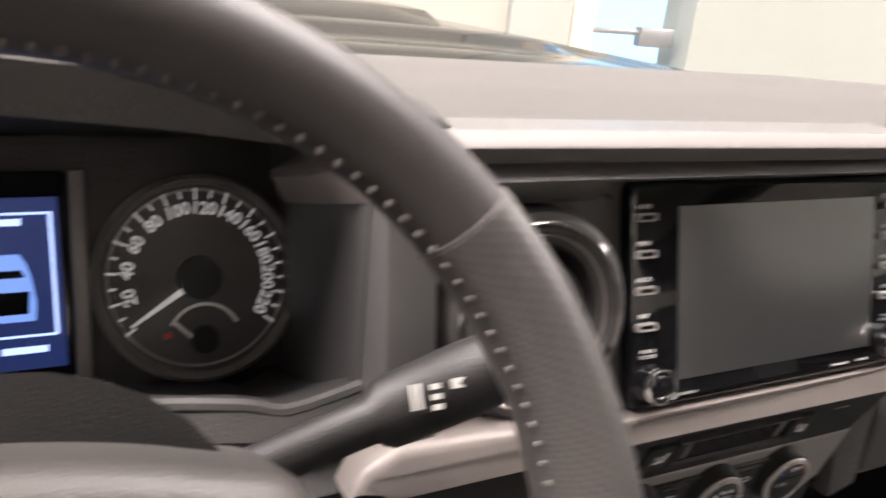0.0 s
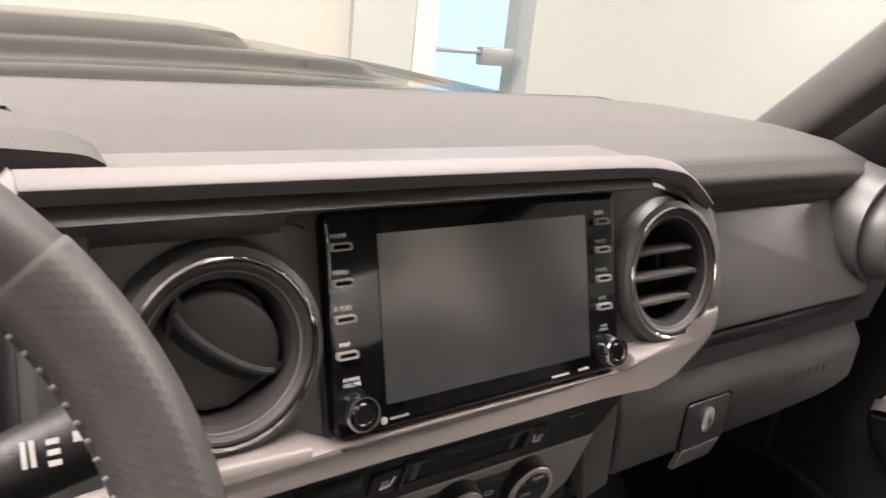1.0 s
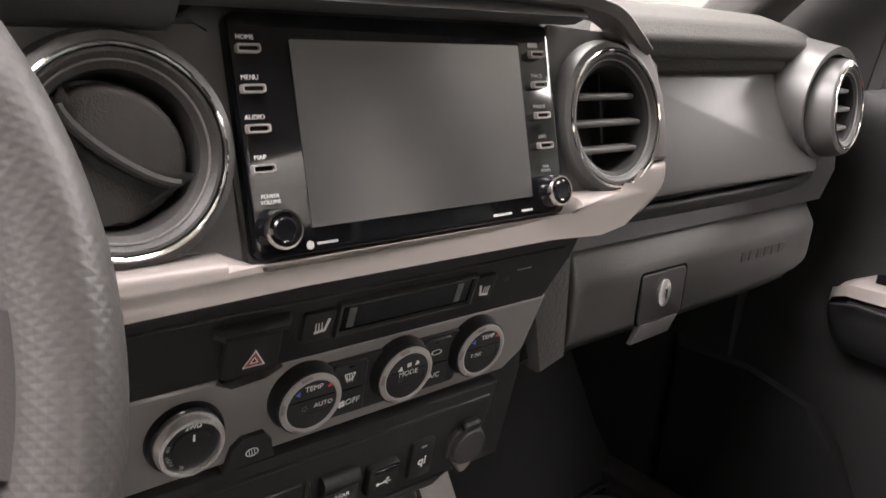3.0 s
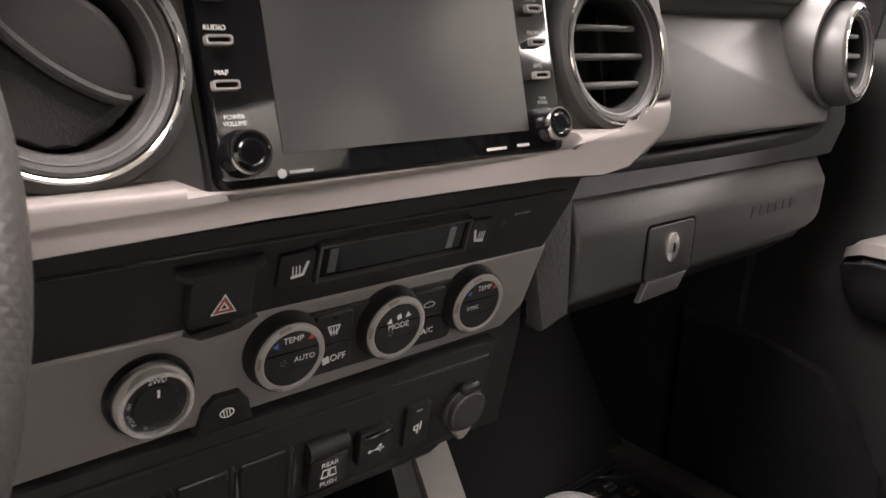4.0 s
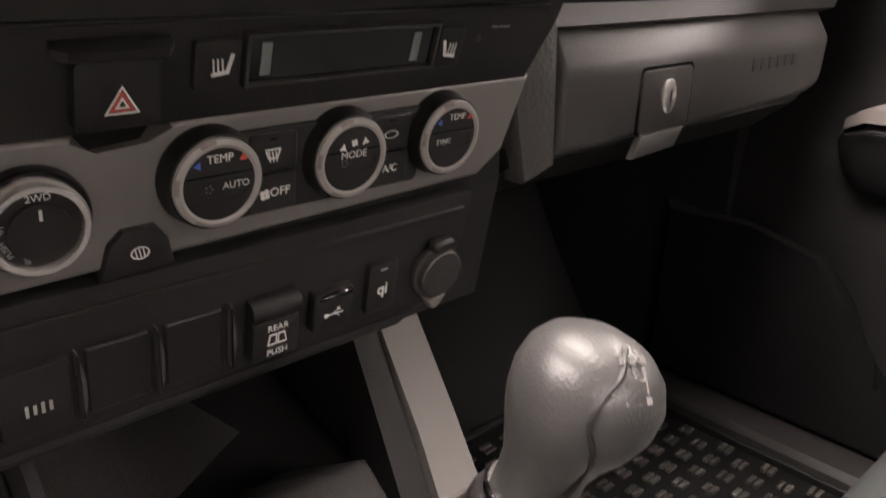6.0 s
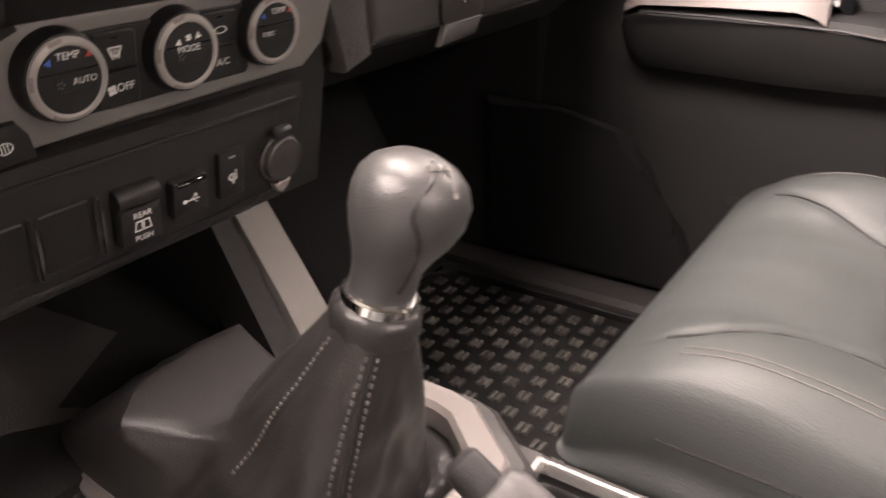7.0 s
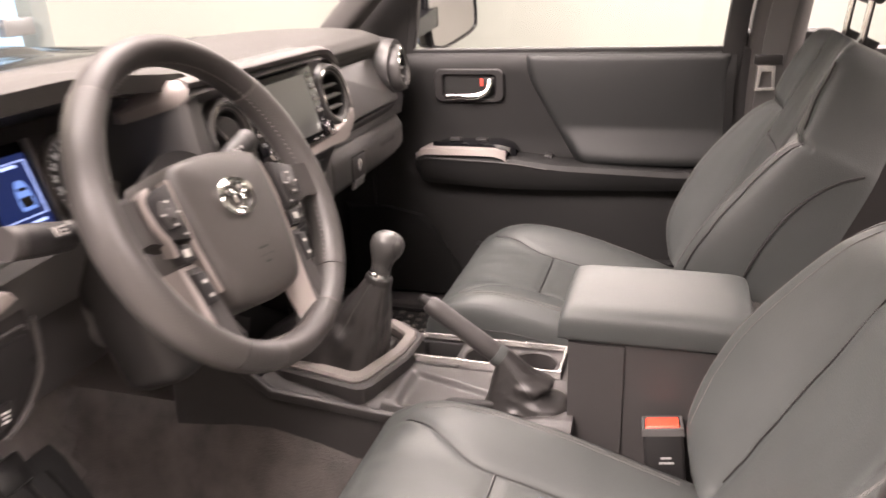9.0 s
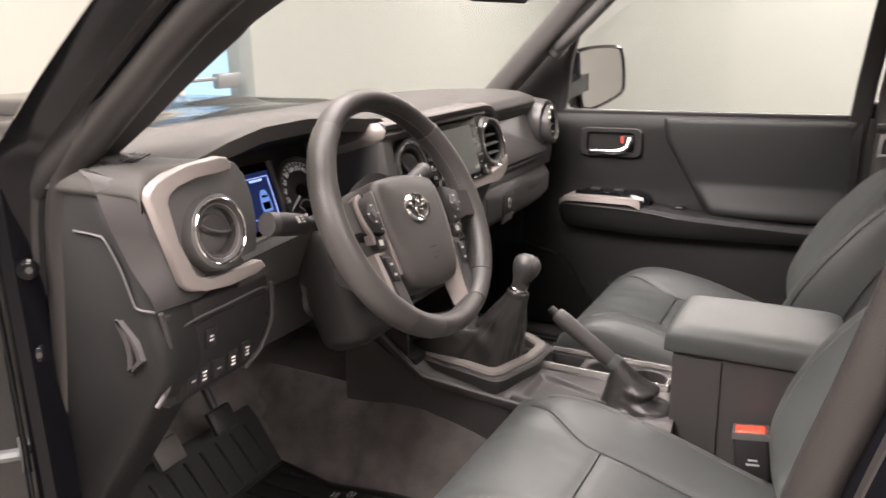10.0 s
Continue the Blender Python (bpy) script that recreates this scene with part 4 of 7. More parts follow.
def tri_mark(m, x, y, size, turn):
    return prism([(size * math.cos(radians(turn + 120 * k)), size * math.sin(radians(turn + 120 * k))) for k in range(3)], 0.0002, m @ Matrix.Translation((x, y, 0.0208)))


for kk, mk in ((kl, ml), (kr, mr)):
    part("cool_mark", tri_mark(mk, -0.0100, 0.0100, 0.0022, 60), BLUE, kk)
    part("warm_mark", tri_mark(mk, 0.0110, 0.0110, 0.0022, 90), RED, kk)
part("fan_mark", tri_mark(mm, -0.0065, 0.0065, 0.0024, 200), WHITEP, km)
part("fan_mark", tri_mark(mm, 0.0065, 0.0085, 0.0024, 100), WHITEP, km)


def blower(m, x, y, s, z):
    bits = []
    for k in range(4):
        a = 45 + 90 * k
        bits.append(prism([(px * s, py * s) for px, py in disc(0.42, 8, 0.5, 0.1)], 0.0002, m @ Matrix.Translation((x, y, z)) @ pose(0, 0, 0, 0, 0, a)))
    return joined(*bits)


part("fan_sign", blower(mm, 0.0, 0.0085, 0.0022, 0.0208), WHITEP, km)
part("off_sign", blower(CF, -0.0475, 0.0265, 0.0032, 0.0084), WHITEP, climate)
part("lettering", words("OFF", 0.0062, CF @ Matrix.Translation((-0.0395, 0.0270, 0.0083))), WHITEP, climate)
part("lettering", words("A/C", 0.0058, CF @ Matrix.Translation((0.0265, 0.0270, 0.0083))), WHITEP, climate)
part("demist_sign", joined(prism([(-0.004, 0.002), (-0.0025, -0.0022), (0.0025, -0.0022), (0.004, 0.002), (0.0032, 0.002), (0.002, -0.0014), (-0.002, -0.0014), (-0.0032, 0.002)], 0.0002, CF @ Matrix.Translation((-0.0435, 0.046, 0.0083))),
     *[rbox(0.0006, 0.0052, 0.0002, 0, 1, CF @ pose(-0.0453 + 0.0018 * k, 0.0450, 0.0084, 0, 0, 8)) for k in range(3)], rbox(0.008, 0.0007, 0.0002, 0, 1, CF @ pose(-0.0435, 0.0485, 0.0084))), WHITEP, climate)
part("recirculate_sign", ring_of([(0.0038, 0), (0.0031, 0), (0.0031, 0.0002), (0.0038, 0.0002)], CF @ Matrix.Translation((0.0255, 0.0460, 0.0084)) @ Matrix.Diagonal((1.2, 0.55, 1, 1)), 20), WHITEP, climate)

# Drive selector and mirror heater
WM = CF @ Matrix.Translation((-0.1465, 0.0345, 0.004)) @ Matrix.Scale(0.84, 4)
drive = thing("drive_selector", "round chrome-ringed drive selector knob", "selector knob", (-0.15, -0.01, 0.46))
part("base", lathe([(0.0268, -0.002), (0.0268, 0.003), (0.0255, 0.006), (0.0, 0.006)], WM, 44), GLOSS, drive)
part("ring", ring_of([(0.0232, 0.004), (0.0232, 0.011), (0.0218, 0.0145), (0.0192, 0.0145), (0.0184, 0.012), (0.0184, 0.004)], WM, 48), BRIGHT, drive, "chrome ring")
part("face", lathe([(0.0184, 0.004), (0.0184, 0.012), (0.0135, 0.0122), (0.0133, 0.014), (0.0, 0.014)], WM, 40), HARD, drive)
part("pointer", rbox(0.0014, 0.0052, 0.0003, 0, 1, WM @ Matrix.Translation((0.0008, 0.008, 0.0142))), WHITEP, drive)
part("lettering", words("2WD", 0.0048, WM @ Matrix.Translation((0.001, 0.0157, 0.0122))), WHITEP, drive)
for text, a in (("4H", 168), ("PUSH", 205), ("4L", 245)):
    part("lettering", words(text, 0.0038, WM @ pose(0.0158 * math.cos(radians(a)), 0.0158 * math.sin(radians(a)), 0.0122, 0, 0, a - 90)), GREYPR, drive)
mirror_btn = part("mirror_heater_switch", prism([(-0.1240, 0.0005), (-0.0910, 0.0020), (-0.0935, 0.0150), (-0.0990, 0.0225), (-0.1130, 0.0225), (-0.1195, 0.0165)], 0.008, CF, 0.002, 2, 0.0), HARD, climate, "black mirror heater switch")
part("sign", joined(ring_of([(0.0042, 0), (0.0035, 0), (0.0035, 0.0002), (0.0042, 0.0002)], CF @ Matrix.Translation((-0.1070, 0.0115, 0.0084)) @ Matrix.Diagonal((1.0, 0.72, 1, 1)), 20), *[rbox(0.0005, 0.0042, 0.0002, 0, 1, CF @ pose(-0.1088 + 0.0017 * k, 0.0115, 0.0086, 0, 0, 10)) for k in range(3)]), WHITEP, mirror_btn)

# Lower switch row
SF = frame2((0.022, 0.368), (0.006, 0.452))
lower = thing("switch_row", "black lower switch panel with blanks, sockets and a power outlet", "switch panel", (0, 0.02, 0.37))
part("panel", prism([(-0.30, 0.010), (0.050, 0.008), (0.070, 0.010), (0.086, 0.022), (0.095, 0.055), (0.097, 0.085), (-0.30, 0.085)], 0.02, SF, 0.003, 2, -0.016), HARD, lower)
part("lower_lip", prism([(-0.30, 0.004), (0.048, 0.004), (0.062, 0.0125), (-0.30, 0.0125)], 0.02, SF, 0.004, 2, -0.013), HARD, lower)
part("upper_fold", rbox(0.39, 0.003, 0.004, 0.0014, 2, SF @ Matrix.Translation((-0.105, 0.0745, 0.004))), HARD, lower)
for x in (-0.191, -0.119, -0.0828):
    part("blank", prism(rrect(x - 0.0145, 0.019, x + 0.0145, 0.055, 0.002), 0.003, SF, 0.001, 1, 0.003), HARD, lower)
trailer = part("bed_switch", prism(rrect(-0.1695, 0.019, -0.1405, 0.055, 0.002), 0.005, SF, 0.001, 2, 0.003), HARD, lower)
part("sign", joined(*[rbox(0.0014, 0.006 - 0.001 * (k % 2), 0.0003, 0, 1, SF @ pose(-0.1590 + 0.0032 * k, 0.034, 0.0083)) for k in range(4)]), STPR, trailer)
for x in (-0.1735, -0.1365, -0.1010, -0.0640):
    part("divider", prism([(x - 0.0004, 0.018), (x + 0.0006, 0.018), (x + 0.0024, 0.030), (x + 0.0022, 0.042), (x - 0.0002, 0.056), (x - 0.0012, 0.056)], 0.005, SF, 0.0012, 2, 0.003), FASCIA, lower)
rear_sw = part("rear_socket", prism(rrect(-0.0545, 0.0185, -0.0275, 0.0435, 0.002), 0.009, SF, 0.002, 2, 0.003), HARD, lower)
part("hinge_roll", tube([tuple(SF @ Vector((-0.0550, 0.0480, 0.006))), tuple(SF @ Vector((-0.0270, 0.0480, 0.006)))], 0.0068, 12), HARD, rear_sw)
part("lettering", words("REAR", 0.0052, SF @ Matrix.Translation((-0.041, 0.0385, 0.0122))), WHITEP, rear_sw)
part("lettering", words("PUSH", 0.0052, SF @ Matrix.Translation((-0.041, 0.0235, 0.0122))), WHITEP, rear_sw)
part("sign", joined(*[framed([(x0, 0.0280), (x1, 0.0280), (x1 - s, 0.0346), (x0 + r, 0.0346)], [(x0 + 0.0008, 0.0288), (x1 - 0.0008, 0.0288), (x1 - s - 0.0008, 0.0338), (x0 + r + 0.0008, 0.0338)], 0.0, 0.0003, 0.0, SF @ Matrix.Translation((0, 0, 0.0121))) for x0, x1, r, s in ((-0.0468, -0.0412, 0.0012, 0.0), (-0.0408, -0.0352, 0.0, 0.0012))]), WHITEP, rear_sw)
usb = part("usb_socket", prism(rrect(-0.018, 0.0235, 0.0075, 0.0485, 0.002), 0.008, SF, 0.002, 2, 0.003), HARD, lower)
part("flap_edge", rbox(0.022, 0.003, 0.004, 0.001, 1, SF @ Matrix.Translation((-0.005, 0.0462, 0.011))), GLOSS, usb)
part("sign", joined(rbox(0.011, 0.0008, 0.0002, 0, 1, SF @ pose(-0.005, 0.034, 0.0113)), lathe([(0.0014, 0), (0.0014, 0.0002), (0, 0.0002)], SF @ pose(-0.0105, 0.034, 0.0112), 10), rbox(0.004, 0.0007, 0.0002, 0, 1, SF @ pose(-0.0045, 0.0352, 0.0113, 0, 0, 40)), rbox(0.004, 0.0007, 0.0002, 0, 1, SF @ pose(-0.003, 0.0328, 0.0113, 0, 0, -40)), rbox(0.002, 0.002, 0.0002, 0, 1, SF @ pose(-0.0025, 0.0365, 0.0113))), WHITEP, usb)
qi = part("charger_switch", prism(rrect(0.0195, 0.022, 0.0400, 0.0545, 0.002), 0.005, SF, 0.001, 2, 0.003), HARD, lower)
part("sign", words("qi", 0.0105, SF @ Matrix.Translation((0.0295, 0.0375, 0.0083)), bold=0.0002), WHITEP, qi)
part("indicator", rbox(0.005, 0.0014, 0.0003, 0, 1, SF @ pose(0.0295, 0.0505, 0.0083)), GREYPR, qi)
outlet = part("power_outlet", lathe([(0.0178, 0.0), (0.0178, 0.004), (0.0160, 0.005), (0.0156, 0.009), (0.0145, 0.010), (0.0, 0.010)], SF @ Matrix.Translation((0.0725, 0.0365, 0.003)), 36), GREYP, lower, "round covered power outlet")
part("flap_hinge", rbox(0.016, 0.008, 0.008, 0.002, 1, SF @ pose(0.0725, 0.0555, 0.008)), HARD, outlet)
part("flap_tab", prism([(0.0645, 0.0195), (0.0805, 0.0195), (0.0770, 0.0135), (0.0735, 0.0110), (0.0700, 0.0115)], 0.009, SF, 0.001, 1, 0.002), SILVER, outlet)

# ---- instrument binnacle and cluster ----
LIPX = [-0.70, -0.66, -0.60, -0.53, -0.43, -0.35, -0.28, -0.222]
LIPZ = [0.732, 0.744, 0.758, 0.769, 0.770, 0.763, 0.754, 0.748]


def binnacle_fn(u, v):
    y = lerp(0.012, 0.36, v)
    x = lerp(-0.70, -0.222 - 0.24 * max(0.0, y - 0.02), u)
    zl = interp(x, LIPX, LIPZ)
    z = lerp(zl, 0.734, ease(v)) - 0.006 * (1 - ease(v / 0.05))
    z += 0.005 * math.sin(math.pi * min(1, v * 1.4)) * (1 - abs(2 * u - 1))
    z -= 0.004 * (1 - ease((1 - u) / 0.02))
    return (x, y, z)


part("binnacle", sheet(binnacle_fn, 72, 40, (0, -0.004, 0.022)), DASH, dash, "soft hood over the gauges", 60)


def hood_under_fn(u, v):
    x = lerp(-0.62, -0.262, u)
    zl = interp(x, LIPX, LIPZ) - 0.016
    y = lerp(0.022, 0.16, v)
    return (lerp(x, lerp(-0.60, -0.26, u), v), y, lerp(zl, 0.70, v))


part("hood_lining", sheet(hood_under_fn, 24, 6, (0, 0, -0.004)), HARD, dash, "black lining under the gauge hood")

cluster = thing("instrument_cluster", "instrument cluster with a speedometer and a lit blue display", "gauges", (-0.428, 0.14, 0.55))
IF = frame2((0.110, 0.572), (0.150, 0.700))
part("face_plate", prism(rrect(-0.612, -0.005, -0.252, 0.138, 0.03), 0.01, IF, 0.002, 2, -0.012), GREYP, cluster)
for gx, nm in ((-0.3195, "speedometer"), (-0.534, "tachometer")):
    gm = IF @ Matrix.Translation((gx, 0.054, 0.0)) @ Matrix.Diagonal((1.13, 1.16, 1.0, 1.0))
    g = part(nm, lathe([(0.048, -0.004), (0.048, 0.001), (0.0, 0.001)], gm, 48), GLOVE, cluster, "round gauge with white figures")
    part("rim", ring_of([(0.0525, -0.002), (0.0525, 0.008), (0.050, 0.011), (0.0475, 0.008), (0.0472, -0.002)], gm, 56), DSILVER, g, "satin grey rim")
    part("scale_arc", ring_of([(0.0455, 0.0012), (0.0455, 0.0016), (0.0440, 0.0016), (0.0440, 0.0012)], gm, 56), GREYPR, g)
    for k in range(25):
        a = radians(215 - 250 * k / 24)
        part("tick", rbox(0.006 if k % 2 == 0 else 0.0035, 0.0012, 0.0004, 0, 1, gm @ pose(0.0425 * math.cos(a), 0.0425 * math.sin(a), 0.0016, 0, 0, math.degrees(a))), FIGL, g)
    figures = [str(20 * k) for k in range(1, 12)] if nm == "speedometer" else [str(k) for k in range(0, 9)]
    for k, text in enumerate(figures):
        a = radians(192 - 217 * k / (len(figures) - 1))
        part("figure", words(text, 0.0086, gm @ pose(0.0352 * math.cos(a), 0.0352 * math.sin(a), 0.0014, 0, 0, math.degrees(a) - 90), bold=0.0003), FIGL, g)
    part("needle", prism([(0.004, -0.0020), (-0.041, -0.0007), (-0.041, 0.0007), (0.004, 0.0020)], 0.001, gm @ pose(0, 0, 0.004, 0, 0, 32), 0.0002, 1), FIGL, g)
    part("hub", lathe([(0.0115, 0.001), (0.011, 0.0055), (0.0, 0.006)], gm, 28), RUBBER, g)
    sub = gm @ Matrix.Translation((0.001, -0.032, 0.0012))
    part("small_arc", sweep([tuple(sub @ Vector((0.0185 * math.cos(radians(a)), 0.0185 * math.sin(radians(a)), 0.0003))) for a in range(25, 160, 9)], [(-0.0010, 0), (0.0010, 0), (0.0010, 0.0003), (-0.0010, 0.0003)], tuple(IF.to_3x3() @ Vector((0, 0, 1)))), WHITEP, g)
    part("small_needle", rbox(0.013, 0.0020, 0.0006, 0, 1, sub @ pose(-0.0105, 0.006, 0.001, 0, 0, 135)), WHITEP, g)
    part("small_hub", lathe([(0.0075, 0), (0.007, 0.0022), (0, 0.0022)], sub, 24), RUBBER, g)
    part("red_mark", rbox(0.004, 0.003, 0.0003, 0, 1, sub @ pose(-0.0185, 0.004, 0.0005, 0, 0, 20)), RED, g)
mid = part("display", prism(rrect(-0.468, 0.004, -0.388, 0.118, 0.004), 0.006, IF, 0.002, 2, -0.001), GLOSS, cluster, "lit blue display with a picture of a truck")
part("bezel", prism(rrect(-0.474, -0.004, -0.382, 0.004, 0.003), 0.01, IF, 0.002, 2, 0.0), DSILVER, mid)
part("bezel", prism([(-0.388, 0.0), (-0.380, 0.0), (-0.378, 0.118), (-0.386, 0.118)], 0.01, IF, 0.002, 2, 0.0), DSILVER, mid)
part("lit_area", prism(rrect(-0.463, 0.012, -0.392, 0.104, 0.001), 0.0004, IF, 0, 1, 0.0052), LCD, mid)
part("lit_line", joined(rbox(0.0018, 0.066, 0.0003, 0, 1, IF @ pose(-0.396, 0.063, 0.0058)), rbox(0.064, 0.0012, 0.0003, 0, 1, IF @ pose(-0.428, 0.0955, 0.0058)), rbox(0.064, 0.0012, 0.0003, 0, 1, IF @ pose(-0.428, 0.030, 0.0058))), LCDL, mid)
for bw, bx, by in ((0.030, -0.425, 0.091), (0.022, -0.412, 0.0225), (0.012, -0.44, 0.0225)):
    part("lit_bar", rbox(bw, 0.0036, 0.0003, 0, 1, IF @ pose(bx, by, 0.0058)), LCDL, mid)
TRK = glow("lit_truck_picture", (0.2, 0.38, 0.9), 0.5)
part("truck_picture", joined(prism([(-0.428, 0.038), (-0.406, 0.038), (-0.405, 0.048), (-0.407, 0.062), (-0.409, 0.069), (-0.412, 0.074), (-0.422, 0.074), (-0.425, 0.069), (-0.427, 0.062), (-0.429, 0.048)], 0.0003, IF @ Matrix.Translation((0, 0, 0.0057)))), TRK, mid)
part("truck_glass", prism([(-0.4245, 0.0615), (-0.4095, 0.0615), (-0.4115, 0.0655), (-0.4225, 0.0655)], 0.0003, IF @ Matrix.Translation((0, 0, 0.0062))), GLOSS, mid)
part("truck_bed", prism([(-0.4250, 0.042), (-0.4090, 0.042), (-0.4080, 0.054), (-0.4260, 0.054)], 0.0003, IF @ Matrix.Translation((0, 0, 0.0062))), GLOSS, mid)
part("side_wall", loft([[(-0.272, 0.16, z), (-0.270, 0.11, z), (-0.2655, 0.0, z), (-0.258, -0.002, z), (-0.25, 0.16, z)] for z in (0.545, 0.62, 0.715)]), FASCIA, dash, "charcoal wall beside the gauges")
part("left_wall", loft([[(-0.618, 0.16, z), (-0.606, 0.12, z), (-0.585, 0.02, zz), (-0.60, 0.01, zz), (-0.64, 0.02, zz)] for z, zz in ((0.545, 0.560), (0.70, 0.72))]), GREYP, dash)
SILL = [(-0.62, 0.612), (-0.54, 0.617), (-0.47, 0.621), (-0.417, 0.622), (-0.364, 0.621), (-0.321, 0.614), (-0.300, 0.608), (-0.262, 0.616)]
part("cluster_sill", loft([[(x, 0.13, z - 0.058), (x, 0.06, z - 0.034), (x, 0.014, z - 0.006), (x, -0.004, z - 0.004), (x, -0.012, z - 0.016), (x, 0.0, z - 0.05), (x, 0.02, 0.53), (x, 0.14, 0.53)] for x, z in SILL]), GLOVE, dash, "dark grey shelf below the gauges")
part("sill_lip", tube(smooth_path([(x, -0.001, z - 0.0035) for x, z in SILL], 4), 0.0038, 8), FASCIA, dash, "grey lip below the gauges")

# ---- driver's side of the dashboard ----
DVL = [(-0.770, 0.711), (-0.767, 0.720), (-0.758, 0.728), (-0.740, 0.735), (-0.708, 0.740), (-0.655, 0.743), (-0.642, 0.740), (-0.634, 0.729), (-0.638, 0.7225), (-0.659, 0.7265), (-0.696, 0.727), (-0.728, 0.721), (-0.743, 0.712), (-0.748, 0.702), (-0.735, 0.652), (-0.716, 0.603), (-0.708, 0.598), (-0.690, 0.594), (-0.658, 0.590), (-0.625, 0.592), (-0.604, 0.595), (-0.595, 0.592), (-0.588, 0.582), (-0.606, 0.576), (-0.660, 0.576), (-0.700, 0.581), (-0.724, 0.587), (-0.735, 0.597)]
part("driver_vent_trim", prism(DVL, 0.012, Matrix(((1, 0, 0, 0), (0, 0, -1, -0.010), (0, 1, 0, 0), (0, 0, 0, 1))), 0.003, 3), SILVER, dash, "silver painted trim round the driver's vent")
part("driver_vent_body", prism([(-0.768, 0.711), (-0.762, 0.722), (-0.740, 0.732), (-0.66, 0.738), (-0.635, 0.736), (-0.613, 0.728), (-0.598, 0.710), (-0.588, 0.682), (-0.583, 0.645), (-0.586, 0.610), (-0.594, 0.590), (-0.606, 0.579), (-0.665, 0.572), (-0.718, 0.580), (-0.733, 0.596)], 0.046, Matrix(((1, 0, 0, 0), (0, 0, -1, 0.038), (0, 1, 0, 0), (0, 0, 0, 1))), 0.004, 2), FASCIA, dash, "dark grey body of the driver's vent")
part("driver_end", loft([[(x0, 0.01 + k + 1.5 * q, 0.735 - k), (x0, 0.012 + k + q, 0.66), (x0, 0.005 + k + 0.5 * q, 0.59), (x0, 0.003 + k, 0.56), (x0, -0.004 + k, 0.49), (x0, 0.024 + k, 0.439), (x0, 0.078 + k, 0.365), (x0, 0.138 + k, 0.288), (x0, 0.19, 0.22 + k), (x0, 0.28 - k, 0.24), (x0, 0.34 - k, 0.70 - k), (x0, 0.2, 0.745 - k)] for x0, k, q in ((-0.705, 0.0, 0.0), (-0.735, 0.0, 0.015), (-0.752, 0.002, 0.035), (-0.760, 0.006, 0.045), (-0.764, 0.014, 0.045))]), DOORM, dash, "charcoal end cap of the dashboard", 60)
POD = [((-0.760, -0.008, 0.724), (-0.768, 0.095, 0.738)), ((-0.767, -0.010, 0.710), (-0.7705, 0.072, 0.726)), ((-0.747, -0.012, 0.660), (-0.7705, 0.050, 0.669)), ((-0.731, -0.012, 0.600), (-0.7700, 0.025, 0.623)), ((-0.716, -0.010, 0.580), (-0.7690, 0.000, 0.590)), ((-0.700, -0.006, 0.568), (-0.766, -0.004, 0.572))]


def shoulder_fn(u, v):
    """The rounded top between the silver trim, the window demister and the gauge hood."""
    ra, rb = 0.030, 0.016
    ta, tb = math.pi / 2 * min(1, u / 0.35), math.pi / 2 * min(1, v / 0.3)
    x = -0.7705 + ra * (1 - math.cos(ta)) + 0.1205 * max(0, (u - 0.35) / 0.65)
    y = -0.006 + rb * (1 - math.cos(tb)) + 0.18 * max(0, (v - 0.3) / 0.7)
    return (x, y, 0.7415 - ra * (1 - math.sin(ta)) - rb * (1 - math.sin(tb)) - 0.006 * ease((u - 0.6) / 0.4))


part("shoulder", sheet(shoulder_fn, 34, 30, (-0.006, -0.004, 0.006)), DASH, dash, "soft rounded shoulder of the dashboard", 60)
part("pod_flank", loft([[f, b, (b[0] + 0.04, b[1] + 0.01, b[2]), (f[0] + 0.05, f[1] + 0.02, f[2])] for f, b in POD]), GREYP, dash, "dark grey flank behind the silver trim", 60)
part("end_cap_grip", loft([[(-0.7665 + d, y + 0.011 * s, z) for y, z in ((0.060, 0.552), (0.034, 0.527), (0.027, 0.503), (0.048, 0.485), (0.044, 0.505), (0.046, 0.524))] for d, s in ((0.006, 0), (-0.004, 0.15), (-0.004, 0.85), (0.006, 1))]), GREYP, dash, "raised finger grip on the end cap")
part("end_cap_seam", tube(smooth_path([(-0.7665, 0.124, 0.660), (-0.7665, 0.085, 0.658), (-0.7665, 0.068, 0.653), (-0.7665, 0.047, 0.617), (-0.7665, 0.033, 0.578), (-0.7665, 0.024, 0.571), (-0.766, -0.002, 0.571)], 6), 0.0016, 6), FASCIA, dash, "raised seam line of the end cap")
DF = frame2((0.03, 0.40), (0.002, 0.560))
part("knee_panel", prism([(-0.752, 0.034), (-0.738, 0.024), (-0.60, 0.026), (-0.578, 0.040), (-0.550, 0.085), (-0.556, 0.130), (-0.560, 0.165), (-0.752, 0.165)], 0.03, DF, 0.008, 3, -0.03), KNEEP, dash, "charcoal lower panel with switches")
part("knee_roll", loft([[(x, 0.03, 0.555), (x, 0.012, 0.50), (x, 0.03, 0.44), (x, 0.10, 0.40), (x, 0.25, 0.42), (x, 0.25, 0.56)] for x in (-0.60, -0.50, -0.34, -0.24)]), KNEEP, dash)
part("column_wall", loft([[(-0.245, y, z0), (-0.15, y, z0), (-0.15, y, 0.56), (-0.245, y, 0.56)] for y, z0 in ((0.02, 0.40), (0.10, 0.36), (0.3, 0.36))]), HARD, dash)
swp = part("switch_plate", prism([(-0.728, 0.036), (-0.605, 0.034), (-0.585, 0.048), (-0.564, 0.090), (-0.567, 0.134), (-0.722, 0.134)], 0.004, DF, 0.002, 2, 0.0), HARD, dash)
